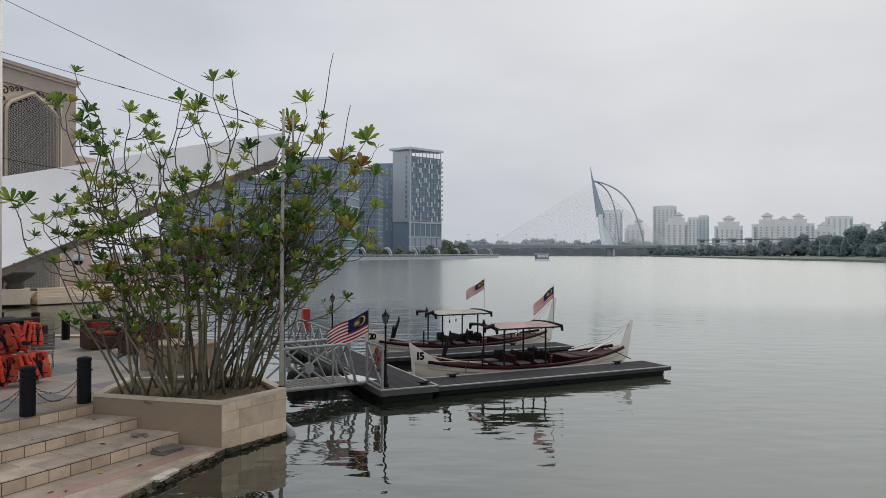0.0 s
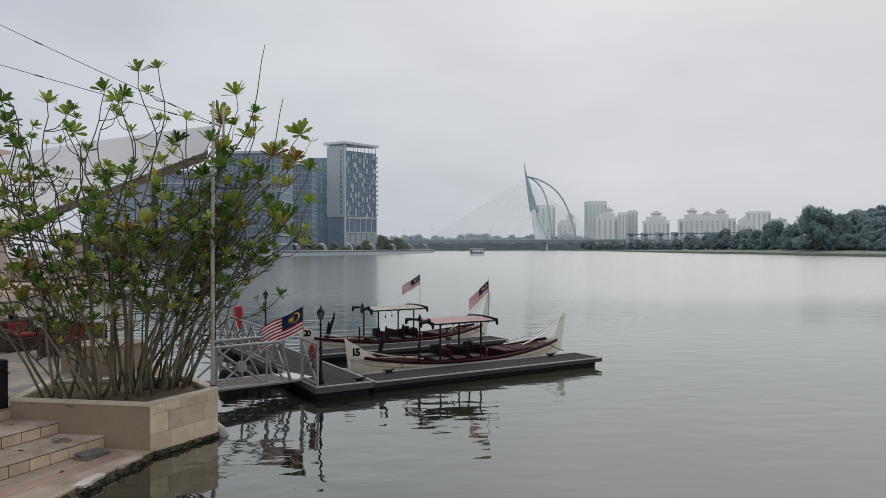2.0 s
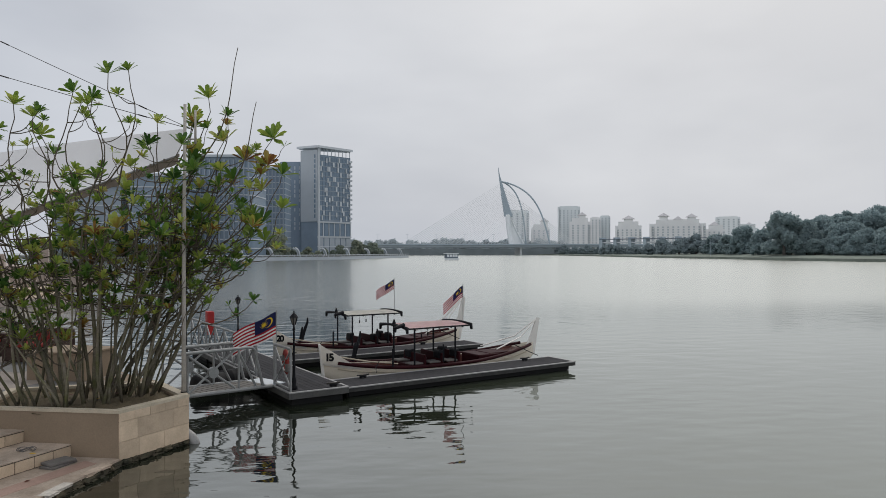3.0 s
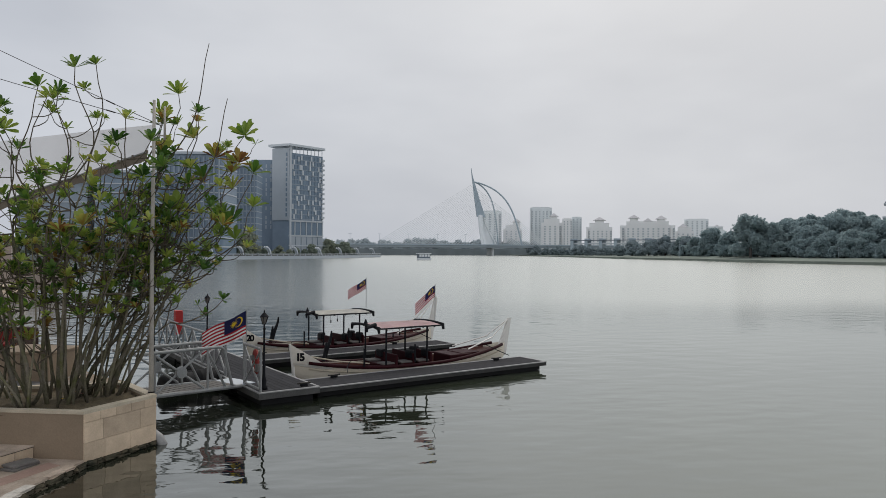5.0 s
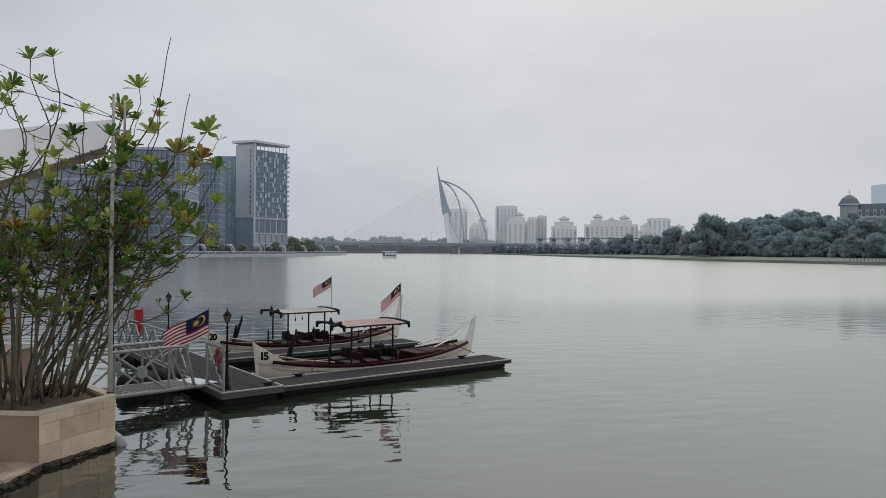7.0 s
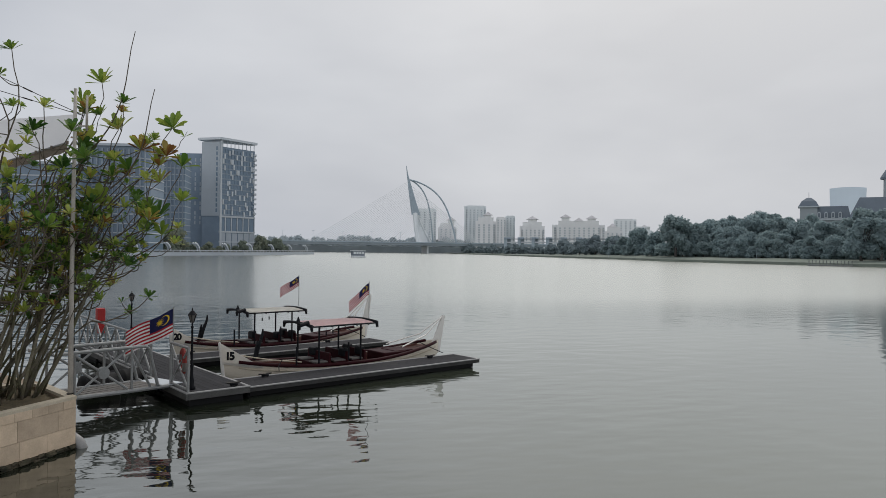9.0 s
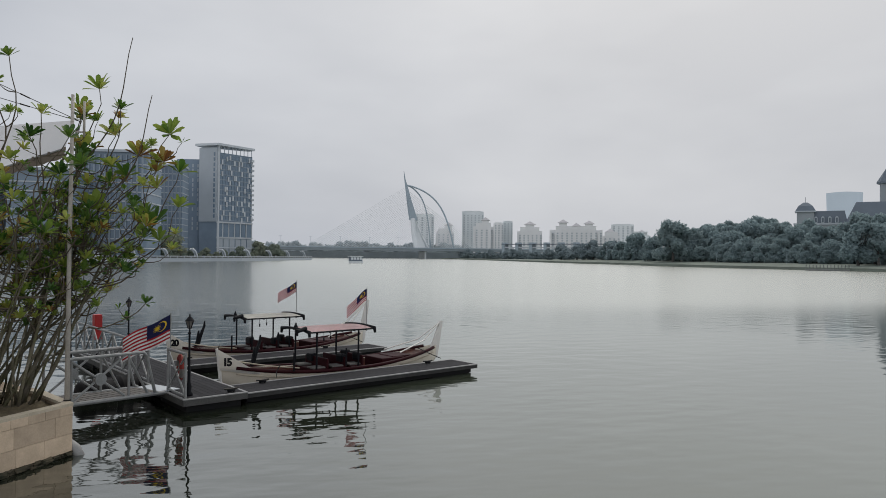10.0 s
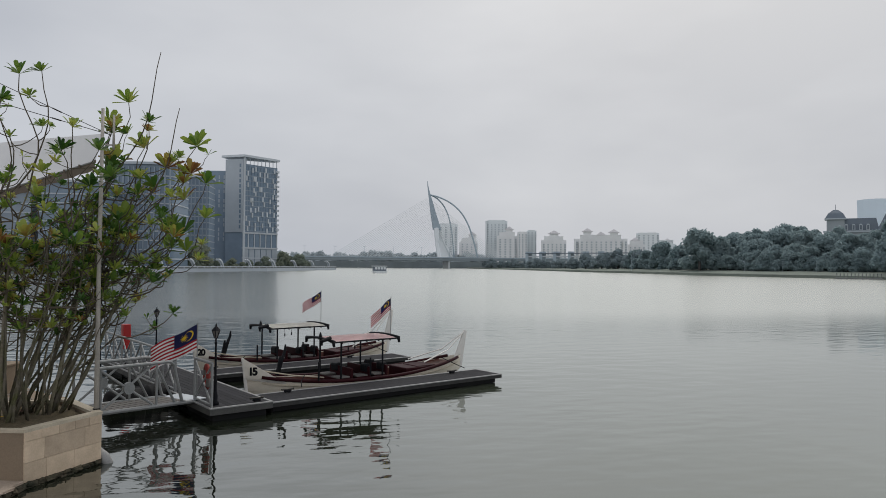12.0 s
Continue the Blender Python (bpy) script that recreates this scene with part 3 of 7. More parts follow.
# ---------------------------------------------------------------- trees on the far shores
def crown_mesh(name, mat, width, height, seed, count, leaf):
    """Many small leaf clumps scattered over lobes, with an uneven outline and gaps."""
    rnd = random.Random(seed)
    lobes = []
    for k in range(20):
        a, r = rnd.uniform(0, 6.28), rnd.uniform(0.10, 0.38) * width * (1.1 - 0.7 * (k / 19))
        lobes.append((r * math.cos(a), r * math.sin(a), height * (0.18 + 0.70 * (k / 19)), width * rnd.uniform(0.12, 0.21)))
    verts, faces = [], []
    for k in range(count):
        cx, cy, cz, r = rnd.choice(lobes)
        v = Vector((rnd.gauss(0, 1), rnd.gauss(0, 1), rnd.gauss(0, 1))).normalized() * r * rnd.uniform(0.65, 1.08)
        c = Vector((cx + v.x, cy + v.y, cz + v.z * 0.8))
        if c.z < height * 0.06:
            c.z = height * rnd.uniform(0.06, 0.25)
        u = Vector((rnd.gauss(0, 1), rnd.gauss(0, 1), rnd.gauss(0, 0.6))).normalized() * leaf * rnd.uniform(0.6, 1.3)
        w = v.cross(u).normalized() * leaf * rnd.uniform(0.4, 0.9)
        i = len(verts)
        verts += [(c - u)[:], (c + w)[:], (c + u)[:], (c - w + v.normalized() * leaf * 0.4)[:]]
        faces.append((i, i + 1, i + 2, i + 3))
    # solid core added to each lobe, so leaf gaps don't show deep shade
    for cx, cy, cz, r in lobes:
        i = len(verts)
        for row in range(1, 6):
            th = math.pi * row / 6
            for col in range(8):
                ph = math.pi * col / 4
                d = Vector((math.sin(th) * math.cos(ph), math.sin(th) * math.sin(ph), math.cos(th)))
                q = r * 0.76 * (1 + 0.22 * noise.noise(d * 2.4 + Vector((cx, cy, cz))))
                verts.append((cx + d.x * q, cy + d.y * q, max(height * 0.05, cz + d.z * q * 0.8)))
        for row in range(4):
            for col in range(8):
                a, b = i + row * 8 + col, i + row * 8 + (col + 1) % 8
                faces.append((a, a + 8, b + 8, b))
        faces += [tuple(i + c for c in range(8)), tuple(i + 32 + c for c in range(7, -1, -1))]
    me = bpy.data.meshes.new(name)
    me.from_pydata(verts, [], faces)
    me.materials.append(mat)
    return me


def far_tree(mat, width, height, seed, label, count=1500, leaf=0.55):
    t = thing("tree", label, "tree", pose(0, 0, -500))
    bm = bmesh.new()
    rnd = random.Random(seed)
    tube(bm, [(0, 0, -0.5), (0.1, 0, height * 0.25), (0.2, 0.1, height * 0.6)], [width * 0.03 + 0.15, width * 0.022 + 0.1, 0.08], 7)
    for k in range(5):
        a = rnd.uniform(0, 6.28)
        tube(bm, [(0.1, 0, height * 0.25), (width * 0.16 * math.cos(a), width * 0.16 * math.sin(a), height * 0.5), (width * 0.28 * math.cos(a), width * 0.28 * math.sin(a), height * 0.72)], [0.16, 0.1, 0.05], 5)
    part("trunk", bm, M_FARBARK, t)
    c = new("crown", crown_mesh("crown", mat, width, height, seed, count, leaf))
    c.parent = t
    return t


BIG = "dense dark green broadleaf tree on the grassy bank"
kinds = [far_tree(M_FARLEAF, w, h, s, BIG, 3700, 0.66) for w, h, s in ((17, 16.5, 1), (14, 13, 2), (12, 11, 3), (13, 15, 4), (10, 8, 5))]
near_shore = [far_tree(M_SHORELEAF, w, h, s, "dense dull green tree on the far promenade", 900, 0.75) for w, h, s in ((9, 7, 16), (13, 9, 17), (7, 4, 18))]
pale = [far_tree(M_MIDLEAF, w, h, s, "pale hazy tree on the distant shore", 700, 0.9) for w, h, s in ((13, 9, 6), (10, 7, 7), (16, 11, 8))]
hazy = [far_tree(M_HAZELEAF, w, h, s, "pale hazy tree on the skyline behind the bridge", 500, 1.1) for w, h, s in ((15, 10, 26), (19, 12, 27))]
rnd = random.Random(21)


def plant_tree(src, bearing, far, scale, z=0.9):
    x, y, _ = polar(bearing, far)
    t = copy_thing(src, pose(x, y, z, 0, 0, rnd.uniform(0, 360)))
    t.scale = (scale, scale, scale * rnd.uniform(0.92, 1.08))
    tagged(t, group="trees of the far bank")


def bank_tree(src, b, back, scale):
    d = bank_edge(b) + back
    plant_tree(src, b, d, scale, bank_height(b, d) - 0.15)


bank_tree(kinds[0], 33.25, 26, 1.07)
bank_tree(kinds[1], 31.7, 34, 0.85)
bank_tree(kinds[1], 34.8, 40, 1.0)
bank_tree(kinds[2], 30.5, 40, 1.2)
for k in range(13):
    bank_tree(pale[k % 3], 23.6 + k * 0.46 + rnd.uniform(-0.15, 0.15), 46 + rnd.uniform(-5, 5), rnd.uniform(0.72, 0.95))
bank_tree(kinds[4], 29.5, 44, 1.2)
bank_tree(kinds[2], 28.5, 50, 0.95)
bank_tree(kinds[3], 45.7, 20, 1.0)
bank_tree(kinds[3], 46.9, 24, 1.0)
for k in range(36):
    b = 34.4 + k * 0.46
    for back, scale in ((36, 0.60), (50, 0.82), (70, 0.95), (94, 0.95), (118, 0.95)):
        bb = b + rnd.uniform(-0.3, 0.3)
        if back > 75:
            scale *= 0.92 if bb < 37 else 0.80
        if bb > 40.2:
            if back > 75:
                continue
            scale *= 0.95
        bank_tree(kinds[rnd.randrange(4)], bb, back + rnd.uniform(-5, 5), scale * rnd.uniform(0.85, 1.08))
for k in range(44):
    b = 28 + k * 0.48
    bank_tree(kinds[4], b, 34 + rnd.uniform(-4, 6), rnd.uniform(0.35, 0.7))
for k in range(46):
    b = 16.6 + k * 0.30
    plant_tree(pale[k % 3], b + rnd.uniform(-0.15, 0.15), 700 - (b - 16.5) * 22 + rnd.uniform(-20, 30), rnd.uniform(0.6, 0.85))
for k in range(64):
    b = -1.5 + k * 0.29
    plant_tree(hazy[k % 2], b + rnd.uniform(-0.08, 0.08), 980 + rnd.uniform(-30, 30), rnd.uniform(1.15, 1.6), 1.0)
for k in range(40):
    b = -22 + k * 0.62
    d = 272 + max(0, b + 13) * 7.5
    plant_tree(near_shore[(0, 2, 1, 2)[k % 4]], b + rnd.uniform(-0.2, 0.2), d + rnd.uniform(8, 20), rnd.uniform(0.45, 0.85), 1.6)
plant_tree(near_shore[0], 0.35, 398, 1.1, 1.8)
plant_tree(near_shore[0], 1.0, 405, 0.9, 1.8)
plant_tree(near_shore[1], -6.0, 350, 1.15, 1.8)
plant_tree(near_shore[1], -7.0, 345, 1.0, 1.8)
for t in kinds + pale + near_shore + hazy:
    for o in (*t.children, t):
        bpy.data.objects.remove(o)


# ---------------------------------------------------------------- cable-stayed bridge
def bridge():
    b = thing("cable_stayed_bridge", "white cable-stayed bridge with a leaning pylon and curved back ties", "bridge")
    Y = 690.0

    def at(bearing, z, dy=0.0):
        return Vector(((Y + dy) * math.tan(radians(bearing)), Y + dy, z))
    bm = bmesh.new()
    for dy in (-16,):
        box(bm, (-140, Y - 18, 7.9), (300, Y + 18, 10.2))
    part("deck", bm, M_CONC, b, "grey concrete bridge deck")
    bm = bmesh.new()
    box(bm, (-140, Y - 18.6, 10.2), (300, Y - 18, 11.2))
    part("parapet", bm, M_STEEL_B, b)
    for x in (-60, 20, 165, 240):
        bm = bmesh.new()
        box(bm, (x - 0.8, Y - 12, -1), (x + 0.8, Y + 12, 8))
        part("pier", bm, M_STEEL_W, b)
    # one long wall in a hazy grey stands for the band under the deck
    bm = bmesh.new()
    box(bm, (-140, Y + 60, -1), (310, Y + 66, 7))
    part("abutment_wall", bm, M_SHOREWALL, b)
    # pylon blade and its two legs
    bm = bmesh.new()
    blade = [(11.85, 88.0, 0.3), (11.93, 80, 0.9), (12.06, 72, 1.9), (12.28, 58, 3.6), (12.62, 39, 6.0)]
    rings = []
    for az, z, w in blade:
        c = at(az, z)
        rings.append([(c.x - w * 0.55, c.y - w * 0.4, z), (c.x + w * 0.75, c.y - w * 0.4, z), (c.x + w * 0.75, c.y + w * 0.4, z), (c.x - w * 0.55, c.y + w * 0.4, z), (c.x - w * 0.55, c.y - w * 0.4, z)])
    sheet(bm, rings)
    part("pylon", bm, M_STEEL_B, b, "blue-grey tapered pylon")
    for s in (-1, 1):
        bm = bmesh.new()
        foot = at(12.95 if s < 0 else 13.85, 9.0, 15 * s)
        top = at(12.62, 40.0, 1.6 * s)
        tube(bm, [top, top.lerp(foot, 0.5) + Vector((-1, 0, 0)), foot], [2.6, 2.3, 2.7], 8)
        part("pylon_leg", bm, M_STEEL_W, b)
    bm = bmesh.new()
    f0, f1, t0 = at(12.95, 9, -14), at(13.85, 9, 14), at(12.62, 38)
    sheet(bm, [[f0, f1], [t0 - Vector((2, 1, 0)), t0 + Vector((2, 1, 0))]])
    part("pylon_infill", bm, M_STEEL_W, b)
    # curved ties behind the pylon
    for name, foot_az, swell, dy, r in (("back_arch", 16.05, 11.0, -14, 0.8), ("back_arch", 14.1, 7.0, 14, 0.75)):
        p0, p1 = at(12.12, 74.0), at(foot_az, 8.5, dy)
        pts = []
        for k in range(17):
            u = k / 16
            p = p0.lerp(p1, u) + Vector((swell * math.sin(math.pi * u ** 0.8), 0, 10.0 * math.sin(math.pi * u ** 0.9)))
            pts.append(p)
        bm = bmesh.new()
        tube(bm, pts, r, 8)
        part(name, bm, M_STEEL_B, b)
    # back stays and main stays
    for k in range(16):
        for s in (-1, 1):
            bm = bmesh.new()
            z = 30 + k * 2.6
            top = at(12.62 - (z - 39) * 0.0155, z)
            low = at(18.2 - (15 - k) * 0.19, 10.0, 12 * s)
            tube(bm, [top, low], 0.17, 4, False)
            part("back_stay", bm, M_CABLE, b)
    for k in range(34):
        for s in (-1, 1):
            bm = bmesh.new()
            z = 26 + k * 1.37
            top = at(12.66 - (z - 26) * 0.0165, z)
            low = at(12.15 - (k + 1) * 0.245, 10.2, 10 * s)
            tube(bm, [top, low], 0.075, 4, False)
            part("stay_cable", bm, M_CABLE, b)
    for k in range(9):
        x = -60 + k * 28
        lamp = thing("street_lamp", "slim grey bridge street lamp with twin arms", "street lamp", pose(x, Y - 17.6, 10.2), "bridge lamps")
        bm = bmesh.new()
        tube(bm, [(0, 0, 0), (0, 0, 10.5)], [0.16, 0.1], 5)
        part("post", bm, M_STEEL_B, lamp)
        bm = bmesh.new()
        box(bm, (-1.5, -0.12, 10.4), (1.5, 0.12, 10.6))
        part("arm", bm, M_STEEL_B, lamp)
    return b


bridge()


# ---------------------------------------------------------------- apartments, viaduct, palace
def apartment(az0, az1, far, top, roofs, mat, label, bays=5, base=0.0, roof_h=10.0):
    mid_az = (az0 + az1) / 2
    w = far * (math.tan(radians(az1 - mid_az)) * 2)
    o = thing("apartment_block", label, "building", facing(mid_az, far), "far apartments")
    wing_top = top - 4.5 if roofs else top
    bm = bmesh.new()
    box(bm, (-w / 2, 2.0, base), (w / 2, 18, wing_top))
    part("wall", bm, mat, o)
    bm = bmesh.new()
    box(bm, (-w * 0.38, 0.0, base), (w * 0.38, 16, top))
    part("centre", bm, mat, o)
    step = w / bays
    for k in range(bays):
        x = -w / 2 + (k + 0.5) * step
        bm = bmesh.new()
        box(bm, (x - step * 0.36, -1.6, base), (x - step * 0.05, 2.1, (top if abs(x) < w * 0.36 else wing_top) - 1.0 - 2.5 * (k % 2)))
        part("bay", bm, mat, o)
        for q in range(int((top - base) / 3.4)):
            bm = bmesh.new()
            z = base + 1.0 + q * 3.4
            if z + 2.2 < wing_top - 2:
                box(bm, (x + step * 0.02, -0.35, z), (x + step * 0.36, 2.1, z + 2.0))
                part("window", bm, M_APT_WIN, o)
    for az, z, rw in roofs:
        x = far * math.tan(radians(az - mid_az))
        bm = bmesh.new()
        box(bm, (x - rw * 0.36, 1, top - 0.1), (x + rw * 0.36, 1 + rw * 0.72, z - roof_h * 0.5))
        tur = part("turret", bm, mat, o)
        bm = bmesh.new()
        ring = [(x - rw * 0.5, 1 - rw * 0.14), (x + rw * 0.5, 1 - rw * 0.14), (x + rw * 0.5, 1 + rw * 0.86), (x - rw * 0.5, 1 + rw * 0.86)]
        vs = [bm.verts.new((px, py, z - roof_h * 0.5)) for px, py in ring]
        tip = bm.verts.new((x, 1 + rw * 0.36, z))
        bm.faces.new(vs)
        for q in range(4):
            bm.faces.new((vs[q], vs[(q + 1) % 4], tip))
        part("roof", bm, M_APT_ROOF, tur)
    bm = bmesh.new()
    box(bm, (-w * 0.385, -0.3, top), (w * 0.385, 16.3, top + 0.8))
    part("parapet", bm, mat, o)
    return o


APT = "cream apartment block with hipped roof turrets and recessed bays"
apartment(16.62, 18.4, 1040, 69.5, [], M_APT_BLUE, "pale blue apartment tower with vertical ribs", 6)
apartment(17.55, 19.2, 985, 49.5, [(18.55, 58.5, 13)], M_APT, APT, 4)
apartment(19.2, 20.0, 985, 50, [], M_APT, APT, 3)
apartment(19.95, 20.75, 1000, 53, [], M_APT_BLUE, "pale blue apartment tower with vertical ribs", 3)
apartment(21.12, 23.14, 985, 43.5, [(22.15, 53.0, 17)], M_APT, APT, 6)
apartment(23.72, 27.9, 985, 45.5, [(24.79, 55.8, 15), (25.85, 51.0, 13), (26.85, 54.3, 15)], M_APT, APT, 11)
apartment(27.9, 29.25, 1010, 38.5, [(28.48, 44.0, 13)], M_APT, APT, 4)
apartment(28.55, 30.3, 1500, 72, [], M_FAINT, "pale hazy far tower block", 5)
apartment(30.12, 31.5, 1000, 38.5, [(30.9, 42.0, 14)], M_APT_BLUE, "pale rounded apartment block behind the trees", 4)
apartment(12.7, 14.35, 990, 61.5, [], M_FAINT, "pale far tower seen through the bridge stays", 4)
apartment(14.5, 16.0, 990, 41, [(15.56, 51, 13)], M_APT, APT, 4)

v = thing("viaduct", "long low white covered walkway above the shore trees", "walkway", kind="structure")
p0, p1 = polar(19.9, 640), polar(29.6, 590)
m = Matrix.Translation(p0) @ pose(0, 0, 0, 0, 0, math.degrees(math.atan2((p1 - p0).y, (p1 - p0).x)))
long = (p1 - p0).length
bm = bmesh.new()
box(bm, (0, 0, 11.0), (long, 6, 12.0), m)
part("deck", bm, M_PANEL, v)
bm = bmesh.new()
box(bm, (0, -1, 14.2), (long, 7, 14.8), m)
part("roof", bm, M_MANSARD, v)
for k in range(9):
    bm = bmesh.new()
    box(bm, (k * long / 8.2, -0.5, 0), (k * long / 8.2 + 3, 6.5, 16), m)
    part("tower", bm, M_STEEL_B, v)


def palace():
    p = thing("mansard_palace", "long grey mansion with dark mansard roofs and dormers", "building", facing(43.2, 430, 0, 0))
    bm = bmesh.new()
    box(bm, (-11, 0, 0), (44, 18, 23.0))
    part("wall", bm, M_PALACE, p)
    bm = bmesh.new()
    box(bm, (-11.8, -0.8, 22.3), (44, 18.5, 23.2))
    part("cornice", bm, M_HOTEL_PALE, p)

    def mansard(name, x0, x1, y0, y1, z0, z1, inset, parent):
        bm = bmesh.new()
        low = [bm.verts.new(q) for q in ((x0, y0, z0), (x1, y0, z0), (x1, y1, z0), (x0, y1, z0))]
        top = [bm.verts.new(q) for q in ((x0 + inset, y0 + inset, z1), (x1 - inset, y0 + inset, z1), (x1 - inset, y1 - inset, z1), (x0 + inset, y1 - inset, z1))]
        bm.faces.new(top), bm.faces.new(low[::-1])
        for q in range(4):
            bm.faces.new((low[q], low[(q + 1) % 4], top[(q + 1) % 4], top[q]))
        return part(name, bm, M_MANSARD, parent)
    mansard("roof", -9, 14, 0, 18, 23.2, 29.8, 1.4, p)
    mansard("roof", 13, 46, -2, 20, 23.2, 34.3, 5.0, p)
    bm = bmesh.new()
    box(bm, (-10.2, -1.0, 23.2), (-1.8, 7.4, 29.2))
    cup = part("pavilion", bm, M_PALACE, p)
    bm = bmesh.new()
    box(bm, (-11.2, -2.0, 29.2), (-0.8, 8.4, 29.9))
    part("eave", bm, M_HOTEL_PALE, cup)
    mansard("pavilion_roof", -10.9, -1.1, -1.7, 8.1, 29.9, 32.6, 1.4, cup)
    mansard("pavilion_top", -9.5, -2.5, -0.3, 6.7, 32.6, 34.6, 2.4, cup)
    bm = bmesh.new()
    tube(bm, [(-6, 3, 34.6), (-6, 3, 37.5)], 0.12, 5)
    part("finial", bm, M_MANSARD, cup)
    for k in range(6):
        bm = bmesh.new()
        x = -7.6 + k * 3.3
        box(bm, (x - 0.8, -0.5, 23.4), (x + 0.8, 2, 26.0))
        tube(bm, [(x, -0.5, 26.0), (x, 2, 26.0)], 0.8, 8)
        d = part("dormer", bm, M_HOTEL_PALE, p)
        bm = bmesh.new()
        box(bm, (x - 0.45, -0.6, 23.7), (x + 0.45, -0.45, 26.0))
        part("window", bm, M_MANSARD, d)
    for row in range(2):
        for k in range(15):
            bm = bmesh.new()
            x = -9.5 + k * 3.3
            box(bm, (x - 0.55, -0.2, 11.6 + row * 5.2), (x + 0.55, 0.1, 15.0 + row * 5.2))
            part("window", bm, M_MANSARD, p)
    bm = bmesh.new()
    box(bm, (29.2, 6, 23), (35, 12, 44))
    tw = part("tower", bm, M_PALACE, p)
    bm = bmesh.new()
    lathe(bm, [(4.6, 44), (4.6, 45), (2.8, 48), (0.4, 52)], 8, (32.1, 9, 0))
    part("tower_roof", bm, M_MANSARD, tw)


palace()
bm = bmesh.new()
rows = []
for z, grow in ((0.5, 0.90), (20, 0.92), (60, 0.97), (78, 1.0)):
    ring = [(x * grow, y, z + (1.2 * math.cos(x / 13) if z > 70 else 0)) for x, y in ((-18, 3), (-12, 0.5), (-6, -0.6), (0, -1), (6, -0.6), (12, 0.5), (18, 3), (18, 20), (-18, 20), (-18, 3))]
    rows.append(ring)
vs = sheet(bm, rows)
bm.faces.new(vs[-1][:-1])
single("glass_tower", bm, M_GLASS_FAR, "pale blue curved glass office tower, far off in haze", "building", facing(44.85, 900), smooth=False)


def ferry():
    f = thing("ferry", "small white lake ferry with a dark cabin", "boat", facing(8.1, 300, 0, 8) @ Matrix.Scale(1.25, 4))
    bm = bmesh.new()
    prism(bm, [(-2.2, 0), (-1.6, -0.4), (2.2, -0.4), (2.6, 3), (2.2, 6.4), (-1.6, 6.4), (-2.3, 3)], -0.2, 0.7)
    part("hull", bm, M_STEEL_W, f)
    bm = bmesh.new()
    box(bm, (-2.0, 0.2, 0.7), (2.0, 5.6, 2.2))
    cab = part("cabin", bm, M_MANSARD, f)
    for k in range(4):
        bm = bmesh.new()
        box(bm, (-1.8 + k * 0.95, 0.1, 1.2), (-1.05 + k * 0.95, 0.25, 2.0))
        part("window", bm, M_STEEL_W, cab, "bright open cabin side")
    bm = bmesh.new()
    box(bm, (-2.3, -0.1, 2.2), (2.3, 6.0, 2.45))
    part("roof", bm, M_STEEL_W, f)


ferry()
j = thing("far_jetty", "dark low jetty with posts on the far bank", "jetty")
bm = bmesh.new()
g = Matrix(facing(43.8, 244))
box(bm, (-6, -2, -0.5), (6, 2, 0.55), g)
part("deck", bm, M_BANK, j)
for k in range(13):
    bm = bmesh.new()
    box(bm, (-5.8 + k * 0.95, -1.9, 0.5), (-5.55 + k * 0.95, -1.7, 1.9), g)
    part("post", bm, M_BANK, j)
for b, d, h in ((28.2, 362, 8.0), (36.4, 296, 4), (39.0, 286, 4), (41.2, 280, 4)):
    lamp = thing("street_lamp", "slim pale lamp post on the grassy bank", "street lamp", facing(b, d, bank_height(b, d) - 0.1), "bank lamps")
    bm = bmesh.new()
    tube(bm, [(0, 0, 0), (0, 0, h)], 0.055, 5)
    part("post", bm, M_STEEL_B, lamp)
    bm = bmesh.new()
    box(bm, (-0.3, -0.15, h), (0.3, 0.15, h + 0.18))
    part("head", bm, M_STEEL_B, lamp)

# ---------------------------------------------------------------- quay: walkway, steps, plaza
QS, QN = Vector((0.47, 0.883, 0)), Vector((0.883, -0.47, 0))
PLANTER = [Vector(p) for p in ((-3.79, 12.05, 0), (-2.97, 13.28, 0), (-3.85, 14.70, 0), (-6.45, 14.35, 0), (-6.33, 12.73, 0))]
WALK_Z, STEP_Z, STEP2_Z, PLAZA_Z, PLANTER_Z = 0.24, 0.45, 0.655, 0.86, 1.02
C1, C2, C3 = -9.83, -10.66, -11.56
QUAY_TURN = math.degrees(math.atan2(QS.y, QS.x))


def quay(c, s, z=0.0):
    p = QN * c + QS * s
    return Vector((p.x, p.y, z))


def meets_planter(c):
    """How far along the quay the line at c runs into the planter's front."""
    a, e = PLANTER[0], PLANTER[4]
    ca, ce = a.dot(QN) / QN.length_squared, e.dot(QN) / QN.length_squared
    p = a.lerp(e, (c - ca) / (ce - ca))
    return p.dot(QS) / QS.length_squared


EDGE = [PLANTER[0] + Vector((0.02, -0.02, 0)), Vector((-4.45, 9.6, 0)), Vector((-5.05, 7.3, 0)), Vector((-5.9, 4.0, 0))]
s1, s2, s3 = meets_planter(C1), meets_planter(C2), meets_planter(C3)

bm = bmesh.new()
prism(bm, [p[:2] for p in EDGE] + [quay(C1 - 0.3, 0)[:2], quay(C1 - 0.3, s1 + 0.1)[:2]], -1.2, WALK_Z)
walkway = single("pavement_walkway", bm, M_PAVE, "lower stone walkway along the water with a pink granite band", "pavement", kind="structure")
bm = bmesh.new()
prism(bm, [quay(C1 + 0.42, 0)[:2], quay(C1 + 0.42, s1 - 0.1)[:2], quay(C1 + 0.72, s1 - 0.15)[:2], quay(C1 + 0.72, 0)[:2]], WALK_Z - 0.02, WALK_Z + 0.004)
part("granite_band", bm, M_PINK, walkway)


